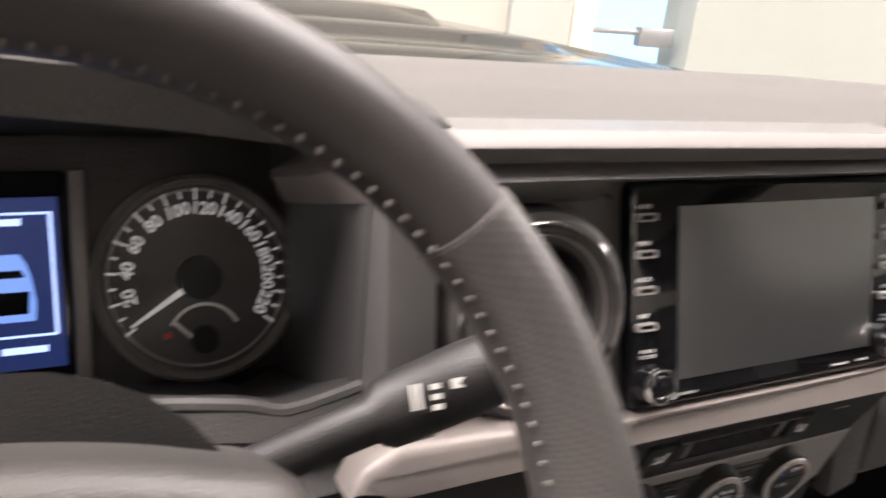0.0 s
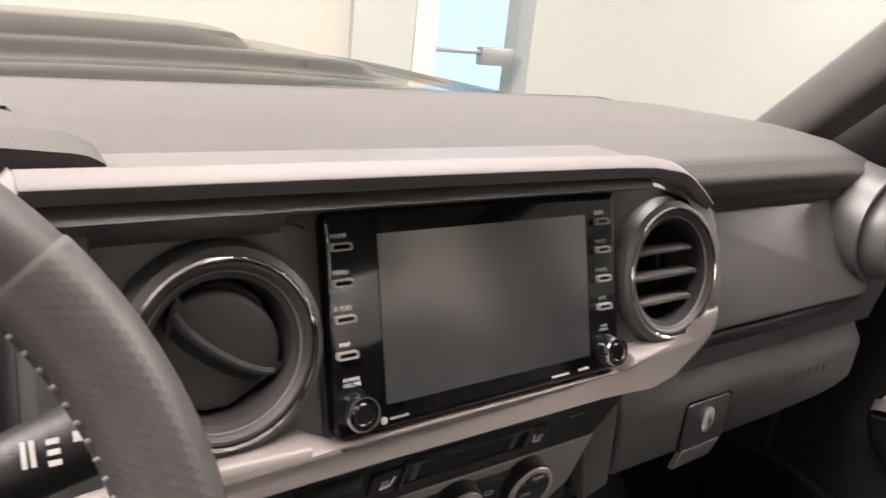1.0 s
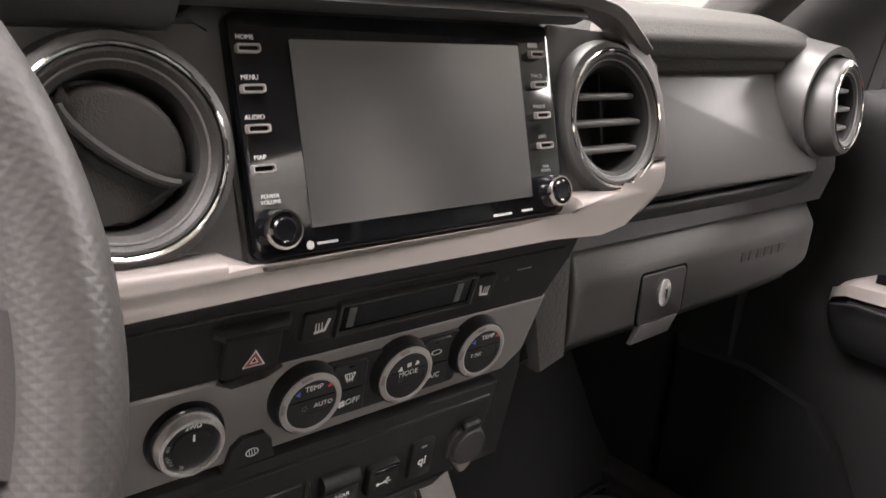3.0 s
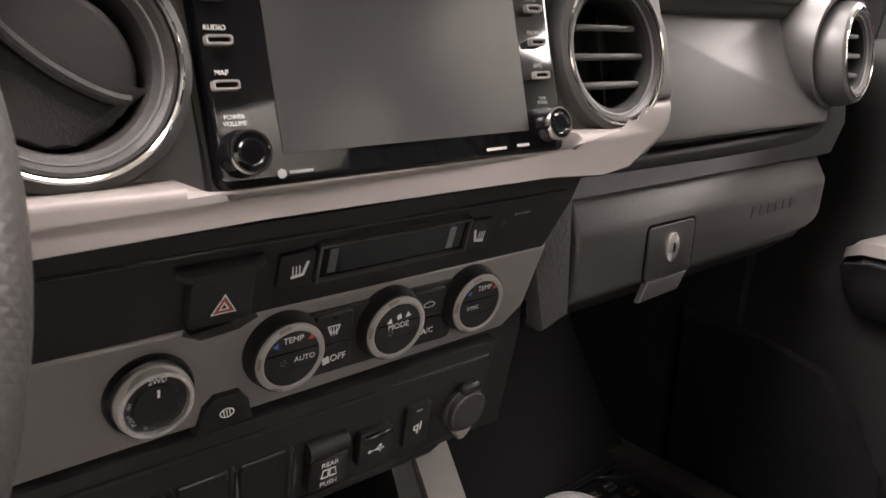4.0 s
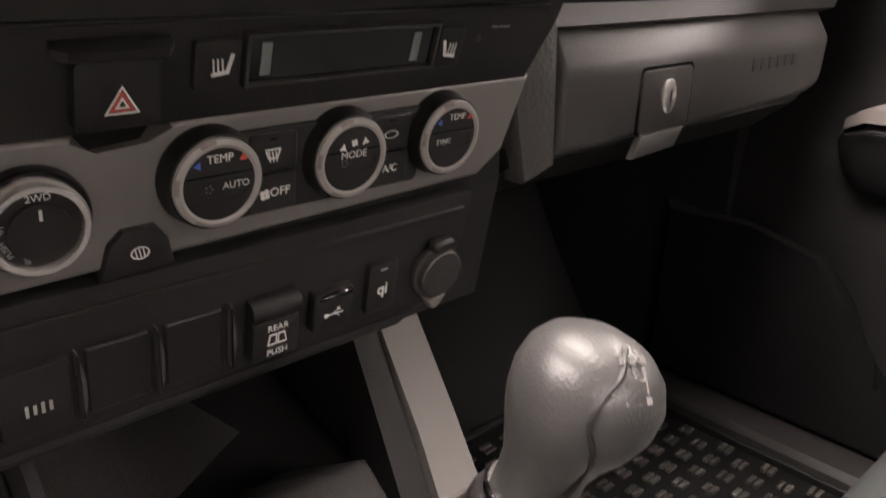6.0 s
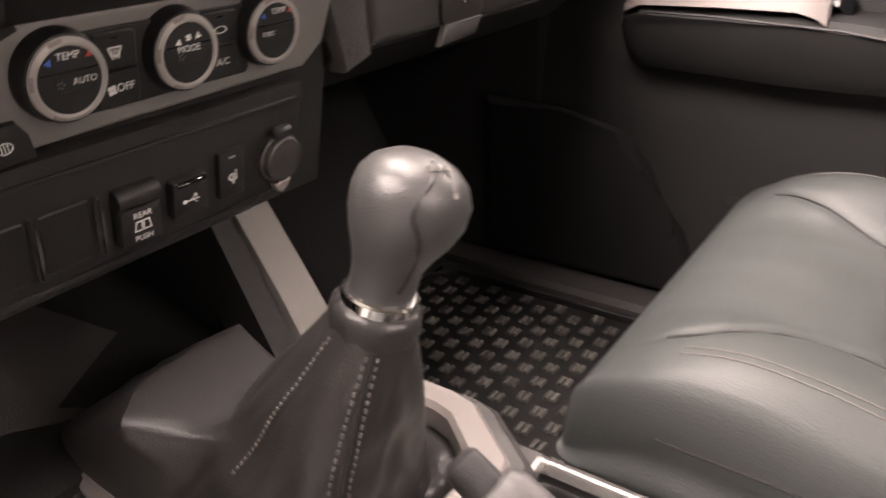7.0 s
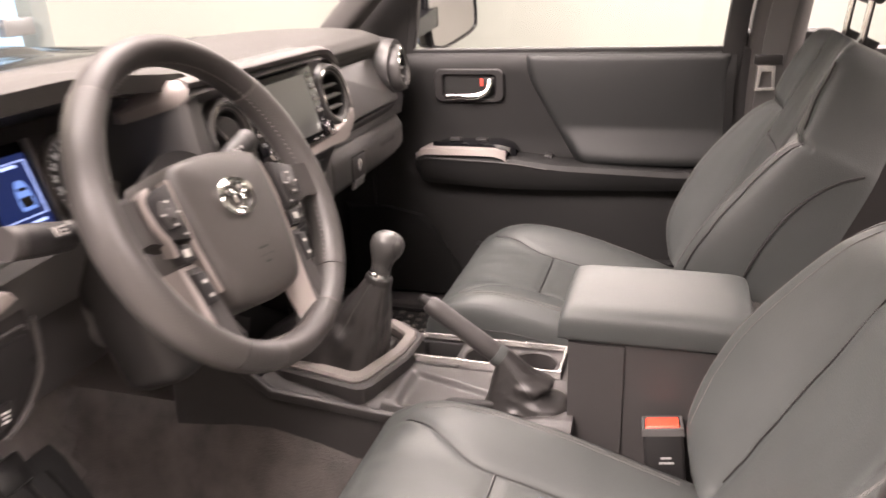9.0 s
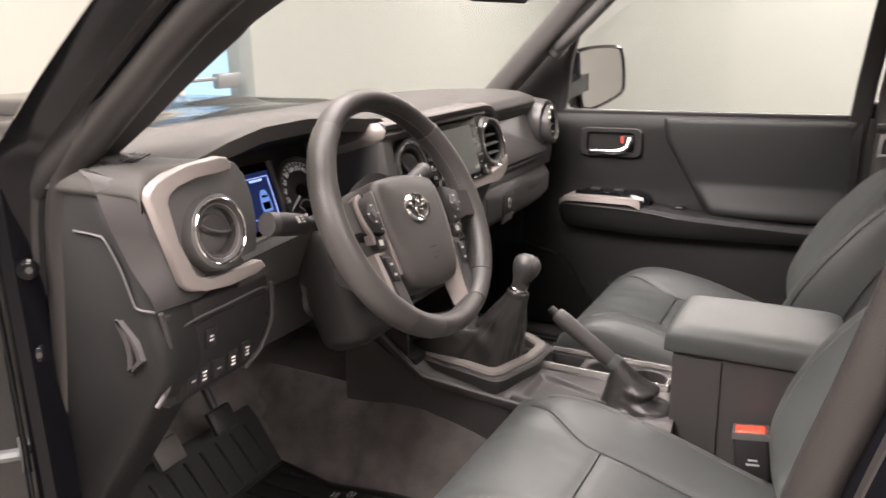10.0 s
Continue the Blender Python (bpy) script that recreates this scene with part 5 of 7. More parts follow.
for sx, sy, bars in ((-0.677, 0.108, 2), (-0.708, 0.056, 1), (-0.688, 0.056, 3), (-0.661, 0.056, 1), (-0.634, 0.056, 3), (-0.606, 0.060, 3)):
    b = part("switch", prism(rrect(sx - 0.0092, sy - 0.0145, sx + 0.0092, sy + 0.0145, 0.002), 0.005, DF, 0.0012, 2, 0.003), HARD, swp)
    for k in range(bars):
        part("sign", rbox(0.0075 - 0.002 * (k % 2), 0.0026, 0.0003, 0, 1, DF @ pose(sx, sy + 0.0055 * (k - (bars - 1) / 2), 0.0082)), WHITEP if bars > 1 else GREYPR, b)
# tubes stand for the light line round the lower panel
part("knee_edge", tube(smooth_path([(-0.760, -0.004, 0.568), (-0.748, 0.002, 0.525), (-0.741, 0.008, 0.490), (-0.746, 0.015, 0.462), (-0.764, 0.020, 0.440)], 6), 0.0035, 8), GREYP, dash, "rounded edge of the lower panel")
part("knee_edge", tube(smooth_path([(-0.560, -0.002, 0.548), (-0.553, 0.006, 0.515), (-0.553, 0.012, 0.482), (-0.572, 0.020, 0.446), (-0.600, 0.026, 0.427)], 6), 0.0035, 8), GREYP, dash, "rounded edge of the lower panel")
# grey on black: a highlight put into the colour
part("knee_recess", tube(smooth_path([tuple(DF @ Vector(p)) for p in ((-0.722, 0.134, 0.004), (-0.715, 0.142, 0.004), (-0.64, 0.145, 0.004), (-0.575, 0.147, 0.004), (-0.566, 0.140, 0.004))], 5), 0.0016, 6), FASCIA, dash, "pale line drawn as light on the switch recess's upper edge")
for k in range(4):
    part("demister_slat", rbox(0.060, 0.0028, 0.004, 0.0008, 1, pose(-0.700, 0.066 + 0.009 * k, 0.7435, 25, 0, 28)), HARD, dash)
part("demister_tray", rbox(0.068, 0.040, 0.006, 0.002, 1, pose(-0.700, 0.080, 0.7395, 0, 0, 28)), RUBBER, dash, "dark window demister opening")

# ---- steering wheel ----
WC = Vector((-0.411, -0.146, 0.632))
RAKE = 26.0
WF = Matrix.Translation(WC) @ pose(0, 0, 0, 90 - RAKE, 0, 0)
wheel = thing("steering_wheel", "black leather steering wheel with silver spokes", "steering wheel", tuple(WC))


def rim_arc(a0, a1, n, r=0.0162, flat=1.30):
    path, secs = [], []
    for k in range(n + 1):
        a = radians(lerp(a0, a1, k / n))
        c = Vector((0.1758 * math.cos(a), 0.1758 * math.sin(a), 0))
        d = Vector((math.cos(a), math.sin(a), 0))
        secs.append([tuple(WF @ (c + d * (r * math.cos(b)) + Vector((0, 0, 1)) * (flat * r * math.sin(b)))) for b in np.linspace(0, 2 * math.pi, 16, False)])
    bm = loft(secs)
    uv = bm.loops.layers.uv.new("UVMap")
    inv = WF.inverted()
    for f in bm.faces:
        for lp in f.loops:
            p = inv @ lp.vert.co
            ring = math.hypot(p.x, p.y)
            mid = inv @ f.calc_center_median()
            ang = math.atan2(p.z, ring - 0.1758)
            if ang - math.atan2(mid.z, math.hypot(mid.x, mid.y) - 0.1758) > math.pi:
                ang -= 2 * math.pi
            elif math.atan2(mid.z, math.hypot(mid.x, mid.y) - 0.1758) - ang > math.pi:
                ang += 2 * math.pi
            lp[uv].uv = (0.1758 * ((math.degrees(math.atan2(p.y, p.x)) - (a0 + a1) / 2 + 180) % 360 - 180) * math.pi / 180, ang * r)
    return bm


part("rim_upper", rim_arc(38, 127.2, 30), RIML, wheel, "smooth leather upper rim")
part("rim_grip", rim_arc(-50, 37.4, 26, 0.0171), LEATHERG, wheel, "perforated leather grip")
part("rim_grip", rim_arc(127.8, 230, 26, 0.0171), LEATHERG, wheel, "perforated leather grip")
part("rim_lower", rim_arc(249, 290, 20), RIML, wheel, "smooth leather lower rim")
part("rim_end", rim_arc(230.4, 248.4, 10, 0.0168), GREYP, wheel)
part("rim_end", rim_arc(290.6, 309.6, 10, 0.0168), GREYP, wheel)
for a in (37.7, 127.5, 248.7, 290.3):
    part("joint_ring", rim_arc(a - 0.3, a + 0.3, 2, 0.0170), STITCHB, wheel)
stitches = []
for k in range(150):
    a = 2.4 * k
    if 230 < a < 249 or 290 < a < 310:
        continue
    ar = radians(a)
    c = Vector((0.1600 * math.cos(ar), 0.1600 * math.sin(ar), 0.0055))
    stitches.append(rbox(0.0043, 0.0019, 0.0017, 0.0005, 1, WF @ Matrix.Translation(c) @ pose(0, 0, 0, 0, 0, a)))
st_ob = part("stitching", joined(*stitches), STITCH, wheel, "grey thread stitching")
st_ob["kind"] = "stuff"
WH = WF @ pose(0, 0, -0.020, 0, 0, -8)
hub_pts = [(-0.081, 0.040), (-0.05, 0.051), (0.0, 0.0545), (0.05, 0.051), (0.081, 0.040), (0.084, -0.018), (0.078, -0.065), (0.068, -0.098), (0.048, -0.113), (0.0, -0.118), (-0.048, -0.113), (-0.068, -0.098), (-0.078, -0.065), (-0.084, -0.018)]
hub_sm = [(p.x, p.y) for p in smooth_path([(x, y, 0) for x, y in hub_pts], 4, True)]


def hub_mesh():
    secs = []
    for s, z in ((1.0, -0.035), (1.0, 0.019), (0.985, 0.0255), (0.94, 0.030), (0.85, 0.033), (0.6, 0.0358), (0.3, 0.037), (0.02, 0.0372)):
        secs.append([tuple(WH @ Vector((0.95 * x * s, y * s, z))) for x, y in hub_sm])
    return loft(secs)


part("hub_pad", hub_mesh(), HUBP, wheel, "charcoal airbag pad", 50)
WS = WH @ Matrix.Translation((0, 0, 0.010))
EM = WH @ Matrix.Translation((-0.002, -0.001, 0.0347))
part("emblem", joined(ring_of([(0.0268, 0.0), (0.0264, 0.0042), (0.0240, 0.0062), (0.0205, 0.0050), (0.0200, 0.0)], EM @ Matrix.Diagonal((1.15, 0.85, 1, 1)), 48),
     ring_of([(0.0125, 0.0), (0.0122, 0.0045), (0.0098, 0.0062), (0.0072, 0.0045), (0.0070, 0.0)], EM @ Matrix.Diagonal((0.72, 1.62, 1, 1)), 36),
     ring_of([(0.0125, 0.0), (0.0122, 0.0045), (0.0098, 0.0062), (0.0072, 0.0045), (0.0070, 0.0)], EM @ Matrix.Translation((0, 0.0085, 0.0006)) @ Matrix.Diagonal((1.75, 0.80, 1, 1)), 36)), CHROME, wheel, "plain chrome ring emblem")
for sg in (-1, 1):
    part("spoke", loft([[tuple(WS @ Vector((sg * x, y, z))) for x, y, z in sec] for sec in (
        [(0.070, 0.030, 0.006), (0.070, -0.030, 0.006), (0.070, -0.030, -0.02), (0.070, 0.030, -0.02)],
        [(0.110, 0.026, 0.014), (0.110, -0.030, 0.014), (0.110, -0.030, -0.010), (0.110, 0.026, -0.010)],
        [(0.140, 0.020, 0.020), (0.140, -0.022, 0.020), (0.140, -0.022, -0.004), (0.140, 0.020, -0.004)],
        [(0.168, 0.018, 0.024), (0.168, -0.026, 0.024), (0.168, -0.026, 0.004), (0.168, 0.018, 0.004)])]), RIML, wheel)
    part("spoke_trim", sweep(smooth_path([tuple(WS @ Vector((sg * x, y, z))) for x, y, z in ((0.080, 0.034, 0.012), (0.0830, 0.010, 0.013), (0.0830, -0.012, 0.013), (0.0815, -0.036, 0.012), (0.0775, -0.062, 0.011), (0.0720, -0.088, 0.009))], 4), rrect(-0.0035, -0.010, 0.0035, 0.004, 0.0015), tuple(WS.to_3x3() @ Vector((0, 0, 1)))), SILVER, wheel, "silver strip beside the airbag pad")
    if sg < 0:
        part("pod_trim", sweep(smooth_path([tuple(WS @ Vector((sg * x, y, z))) for x, y, z in ((0.118, 0.0265, 0.019), (0.130, 0.020, 0.020), (0.1325, 0.008, 0.020), (0.129, -0.012, 0.020), (0.119, -0.027, 0.018), (0.1145, -0.040, 0.014))], 4), rrect(-0.003, -0.010, 0.003, 0.004, 0.0015), tuple(WS.to_3x3() @ Vector((0, 0, 1)))), SILVER, wheel, "silver strip round the switch pod")
    pod = part("button_pod", prism([(sg * x, y) for x, y in [(0.090, 0.030), (0.124, 0.022), (0.131, 0.016), (0.128, -0.014), (0.117, -0.026), (0.090, -0.030)]][::sg], 0.014, WS, 0.004, 2, 0.010), HARD, wheel, "black switch pod")
    part("key_pad", prism([(sg * (0.108 + 0.0135 * math.cos(radians(a))), -0.001 + 0.0165 * math.sin(radians(a))) for a in range(0, 360, 60)][::sg], 0.004, WS, 0.0015, 2, 0.023), GREYP, pod, "raised six-sided key pad")
    part("key_pad_middle", lathe([(0.006, 0.0), (0.0055, 0.0025), (0.0, 0.003)], WS @ Matrix.Translation((sg * 0.108, -0.001, 0.0265)), 20), FASCIA, pod)
    for bx, by in ((0.108, 0.011), (0.108, -0.0125), (0.0975, -0.001), (0.1185, -0.001), (0.097, -0.023)):
        part("sign", rbox(0.0042, 0.0020, 0.0004, 0, 1, WS @ pose(sg * bx, by, 0.0273 if by > -0.02 else 0.0243)), STPR, pod)
    part("key", prism([(sg * x, y) for x, y in [(0.092, -0.032), (0.114, -0.030), (0.110, -0.050), (0.090, -0.050)]][::sg], 0.012, WS, 0.002, 2, 0.006), HARD, wheel)
    part("sign", rbox(0.009, 0.008, 0.0004, 0, 1, WS @ pose(sg * 0.1015, -0.0405, 0.0183)), STPR, wheel)

    def spoke_sec(y, xi, xo, z, back):
        return [tuple(WS @ Vector((sg * px, y, pz))) for px, pz in ((xi - 0.010, back), (xi - 0.004, z - 0.010), (xi + 0.010, z), (xo - 0.005, z), (xo, z - 0.005), (xo + 0.003, back))]
    part("lower_spoke", loft([spoke_sec(-0.052, 0.080, 0.108, 0.010, -0.014), spoke_sec(-0.085, 0.072, 0.106, 0.012, -0.014), spoke_sec(-0.125, 0.066, 0.104, 0.012, -0.010), spoke_sec(-0.152, 0.062, 0.101, 0.014, -0.004), spoke_sec(-0.162, 0.061, 0.099, 0.012, 0.0)]), SILVER, wheel, "silver lower spoke", 25)

    def plate_sec(y, xi, xo, z):
        return [tuple(WS @ Vector((sg * px, y, pz))) for px, pz in ((xi, z - 0.004), (xi + 0.002, z), (xo - 0.002, z), (xo, z - 0.004))]
    part("spoke_plate", loft([plate_sec(-0.056, 0.087, 0.1045, 0.0130), plate_sec(-0.085, 0.081, 0.1020, 0.0150), plate_sec(-0.125, 0.075, 0.0995, 0.0150), plate_sec(-0.152, 0.071, 0.0965, 0.0170), plate_sec(-0.166, 0.070, 0.0955, 0.0165)]), GREYP, wheel, "charcoal spoke plate")
    sk = part("spoke_key", prism([(sg * x, y) for x, y in [(0.089, -0.062), (0.1035, -0.062), (0.1005, -0.096), (0.086, -0.096)]][::sg], 0.008, WS, 0.002, 2, 0.010), HARD, wheel)
    for by in (-0.072, -0.087):
        part("sign", rbox(0.006, 0.0035, 0.0004, 0, 1, WS @ pose(sg * (0.0950 + 0.1 * (by + 0.08)), by, 0.0183)), STPR, sk)
for k, bw in enumerate((0.018, 0.026, 0.010)):
    part("pad_mark", rbox(bw, 0.0025, 0.0006, 0, 1, WH @ pose(0.004, -0.062 - 0.008 * k, 0.0361 - 0.0006 * k)), HARD, wheel, "embossed bar lettering")
part("back_cover", lathe([(0.075, -0.036), (0.07, -0.06), (0.05, -0.07), (0.0, -0.07)], WF, 32), HARD, wheel)

column = thing("steering_column", "black plastic steering column shroud with stalks", "steering column", (-0.428, 0.0, 0.55))
CM = Matrix.Translation(WC) @ pose(0, 0, 0, 90 - 22, 0, 0)
part("shroud", loft([[tuple(CM @ Vector((0.058 * s * math.cos(a), 0.046 * s * math.sin(a) - dy, z))) for a in np.linspace(0, 2 * math.pi, 24, False)] for s, z, dy in ((0.80, -0.055, 0.044), (1.0, -0.075, 0.052), (1.06, -0.12, 0.056), (1.15, -0.24, 0.058))]), GLOVE, column)
part("lower_shroud", rbox(0.13, 0.20, 0.10, 0.03, 4, CM @ pose(0.0, -0.07, -0.16)), HARD, column)


def stalk(x0, x1, label, sign_side):
    y0, z0, y1, z1 = -0.070, 0.622, -0.062, 0.650
    a, b = Vector((x0, y0, z0)), Vector((x1, y1, z1))
    st = part("stalk", tube([a, a.lerp(b, 0.25), a.lerp(b, 0.5), a.lerp(b, 0.55), a.lerp(b, 0.85), b], 0.012, 20, (0, 0, 1), False, [0.75, 0.75, 0.8, 1.2, 1.35, 1.3]), HARD, column, label)
    part("stalk_end", tube([b, b.lerp(a, -0.10)], 0.0158, 20), GREYP, st)
    d = (b - a).normalized()
    f = axes(a.lerp(b, 0.68), (0, -0.85, 0.55))
    part("sign", joined(*[rbox(0.0018, 0.010, 0.0004, 0, 1, f @ pose(sign_side * o, 0.001, 0.0162)) for o in (-0.009, -0.006)], *[rbox(0.0045, 0.0022, 0.0004, 0, 1, f @ pose(sign_side * 0.001, o, 0.0163)) for o in (-0.004, 0.0, 0.004)], rbox(0.006, 0.004, 0.0004, 0, 1, f @ pose(sign_side * 0.011, 0.004, 0.0165))), STPR, st)
    return st


stalk(-0.345, -0.226, "black wiper stalk with white signs", 1)
stalk(-0.49, -0.612, "black lamp stalk with white signs", 1)
ign = part("ignition_lock", lathe([(0.019, -0.01), (0.019, 0.006), (0.016, 0.009), (0.0, 0.009)], axes((-0.335, -0.03, 0.53), (0.2, -0.9, 0.3)), 28), HARD, column)
part("ring", ring_of([(0.019, 0.004), (0.019, 0.009), (0.013, 0.011), (0.013, 0.004)], axes((-0.335, -0.03, 0.53), (0.2, -0.9, 0.3)), 28), CHROME, ign)

# ---- centre console ----
console = thing("center_console", "charcoal plastic centre console with cup holders and armrest box", "console", (-0.04, -0.3, 0.1))


def tunnel_sec(y, zl, zr, xl, xr):
    return [(xl - 0.02, y, 0.03), (xl - 0.008, y, zl - 0.05), (xl, y, zl - 0.008), (xl + 0.012, y, zl), (xl + 0.06, y, zl + 0.004), (xr - 0.05, y, zr + 0.002), (xr - 0.008, y, zr), (xr, y, zr - 0.01), (xr + 0.005, y, zr - 0.05), (xr + 0.015, y, 0.03)]


SECS = [(0.16, 0.34, 0.25, -0.165, 0.07), (0.06, 0.275, 0.25, -0.162, 0.072), (-0.02, 0.236, 0.245, -0.160, 0.078), (-0.16, 0.229, 0.238, -0.165, 0.082), (-0.198, 0.2285, 0.237, -0.164, 0.0825)]
part("body", loft([tunnel_sec(*q) for q in SECS]), GREYP, console, "charcoal console shell", 30)
def deck_fn(u, v):
    """The deck beside the handbrake, hollowed ahead of its boot."""
    x, y = lerp(-0.163, -0.031, u), lerp(-0.1985, -0.492, v)
    z = 0.2275 + 0.006 * ease((x + 0.163) / 0.02) - 0.012 * (1 - ease((x + 0.163) / 0.010))
    line = -0.045 - 0.30 * (-0.215 - y)
    hollow = ease((line - x) / 0.010) * ease((-0.212 - y) / 0.02) * (1 - ease((-0.40 - y) / 0.05)) * ease((x + 0.160) / 0.022)
    return (x, y, z - 0.009 * hollow)


part("left_deck", sheet(deck_fn, 60, 60, (0, 0, 0.02)), GREYP, console, "charcoal console deck with a hollow", 30)
part("left_flank", loft([[(-0.186, y, 0.03), (-0.172, y, 0.18), (-0.1635, y, 0.214), (-0.1635, y, 0.200), (-0.16, y, 0.03)] for y in (-0.1985, -0.30, -0.40, -0.492)]), GREYP, console, "charcoal console flank", 30)
part("right_deck", loft([[(0.063, y, 0.03), (0.063, y, 0.234), (0.078, y, 0.233), (0.085, y, 0.22), (0.095, y, 0.03)] for y in (-0.1985, -0.492)]), GREYP, console)
part("rear_deck", rbox(0.093, 0.034, 0.20, 0.002, 1, pose(0.016, -0.475, 0.133)), GREYP, console)
part("left_edge", sweep([(-0.166, 0.20, 0.40), (-0.166, 0.106, 0.325), (-0.168, -0.018, 0.232), (-0.176, -0.25, 0.218), (-0.165, -0.48, 0.215)], rrect(-0.006, -0.008, 0.006, 0.008, 0.003)), GREYP, console)
PLO = [(-0.095, 0.105), (-0.150, -0.150), (-0.146, -0.163), (-0.134, -0.172), (-0.04, -0.200), (0.018, -0.202), (0.034, -0.196), (0.070, -0.150), (0.074, -0.13), (0.074, 0.105)]
PLI = [(-0.070, 0.100), (-0.122, -0.140), (-0.118, -0.150), (-0.108, -0.154), (-0.035, -0.178), (0.010, -0.180), (0.020, -0.176), (0.048, -0.142), (0.052, -0.128), (0.052, 0.100)]


part("gear_bed", framed([(x + 0.010 * (1 if x > 0 else -1), y - 0.010 * (y < -0.1)) for x, y in PLO], [(x * 1.03, y * 1.02) for x, y in PLI], 0.224, 0.2555, 0.244), GREYP, console, "charcoal collar under the plate", 30)
part("gear_plate", framed(PLO, PLI, 0.247, 0.263, 0.243), PLATES, console, "satin silver plate round the gear lever", 25)
part("cup_trim", framed([(-0.030, -0.458), (0.062, -0.458), (0.062, -0.200), (-0.022, -0.200)], [(-0.0258, -0.4535), (0.0578, -0.4535), (0.0578, -0.2045), (-0.0178, -0.2045)], 0.232, 0.2465, 0.238), BRIGHT, console, "thin chrome frame round the cup holders", 25)
def well(cx, cy, r, depth, x0, x1, y0, y1, n=32):
    """A deck cell from x0 to x1 and y0 to y1 with a round well in it."""
    bm = bmesh.new()
    rect, circ = [], []
    for k in range(n):
        a = 2 * math.pi * k / n + 0.0491
        dx, dy = math.cos(a), math.sin(a)
        f = min((x1 - cx) / dx if dx > 0 else (x0 - cx) / dx, (y1 - cy) / dy if dy > 0 else (y0 - cy) / dy)
        rect.append((cx + f * dx, cy + f * dy))
        circ.append((dx, dy))
    rows = [[bm.verts.new((x, y, 0.2335)) for x, y in rect]]
    for rr, z in ((r + 0.003, 0.2335), (r, 0.231), (r - 0.002, 0.2335 - depth), (0.001, 0.2335 - depth)):
        rows.append([bm.verts.new((cx + rr * dx, cy + rr * dy, z)) for dx, dy in circ])
    for a, b in zip(rows, rows[1:]):
        for k in range(n):
            bm.faces.new((a[k], a[(k + 1) % n], b[(k + 1) % n], b[k]))
    return bm


part("cup_holder", well(0.017, -0.408, 0.036, 0.075, -0.030, 0.062, -0.458, -0.360), GREYP, console, "round cup well")
part("cup_holder", well(0.020, -0.322, 0.033, 0.075, -0.030, 0.062, -0.360, -0.283), GREYP, console, "round cup well")
part("front_pocket", closed_strip([[(x, y, z) for x, y in rrect(-0.030 + g, -0.283 + g, 0.062 - g, -0.199 - g, 0.006, 3)] for g, z in ((0.0, 0.2335), (0.006, 0.2335), (0.008, 0.231), (0.012, 0.150), (0.040, 0.150))]), HARD, console, "deep dark pocket ahead of the cups")
part("strut", loft([[(0.050, 0.048, 0.380), (0.080, 0.048, 0.380), (0.085, 0.075, 0.380), (0.050, 0.075, 0.380)], [(0.052, 0.0, 0.30), (0.084, 0.0, 0.30), (0.088, 0.03, 0.30), (0.052, 0.03, 0.30)], [(0.048, -0.030, 0.255), (0.083, -0.030, 0.255), (0.087, 0.01, 0.255), (0.048, 0.01, 0.255)]]), STRUT, console, "silver side strut up to the dashboard")
part("strut_inner", loft([[(0.032, 0.052, 0.380), (0.0495, 0.052, 0.380), (0.0495, 0.09, 0.380), (0.032, 0.09, 0.380)], [(0.026, -0.022, 0.255), (0.0475, -0.022, 0.255), (0.0475, 0.03, 0.255), (0.026, 0.03, 0.255)]]), HARD, console)
part("side_panel", rbox(0.012, 0.52, 0.42, 0.004, 2, pose(0.098, 0.345, 0.22)), HARD, console, "dark panel closing the console side")
part("phone_tray", sheet(lambda u, v: (lerp(-0.158, 0.030, u), lerp(0.005, 0.30, v), lerp(0.262, 0.345, v) - 0.006 * math.sin(math.pi * v) + 0.022 * (1 - u) * v), 20, 20, (0, 0, 0.012)), RUBBER, console, "black rubber tray under the dashboard")
part("tray_wall", prism([(0.30, 0.30), (0.02, 0.25), (0.02, 0.33), (0.06, 0.37), (0.30, 0.38)], 0.006, Matrix(((0, 0, 1, -0.160), (1, 0, 0, 0), (0, 1, 0, 0), (0, 0, 0, 1)))), HARD, console)
part("tray_wall", prism([(0.30, 0.30), (0.05, 0.25), (0.05, 0.37), (0.30, 0.38)], 0.006, Matrix(((0, 0, 1, 0.030), (1, 0, 0, 0), (0, 1, 0, 0), (0, 0, 0, 1)))), HARD, console)
part("tray_ledge", sweep([(-0.154, 0.150, 0.332), (0.029, 0.150, 0.312)], rrect(-0.004, -0.004, 0.004, 0.004, 0.001)), GREYP, console, "ledge across the tray")
part("tray_back", rbox(0.19, 0.01, 0.10, 0.002, 1, pose(-0.064, 0.298, 0.38)), HARD, console)

part("box", prism(rrect(-0.1245, -0.756, 0.0605, -0.486, 0.016), 0.331, Matrix.Translation((0, 0, 0.025)), 0.0015, 1), GREYP, console, "charcoal armrest box")
part("box_corner", loft([[(-0.129, -0.482, z), (-0.129, -0.56, z), (-0.126, -0.56, z), (-0.10, -0.480, z)] for z in (0.06, 0.20, 0.353)]), GREYP, console)


def lid_sec(y, s, q=1.0):
    xs = [-0.110, -0.127, -0.1322, -0.1335, -0.1335, -0.129, -0.116, -0.09, -0.03, 0.03, 0.050, 0.061, 0.065, 0.0655, 0.064, 0.059, 0.042]
    zs = [0.357, 0.357, 0.3600, 0.367, 0.384, 0.396, 0.4025, 0.405, 0.407, 0.405, 0.4025, 0.396, 0.384, 0.367, 0.3600, 0.357, 0.357]
    return [(-0.034 + (x + 0.034) * q, y, 0.357 + (z - 0.357) * s) for x, z in zip(xs, zs)]


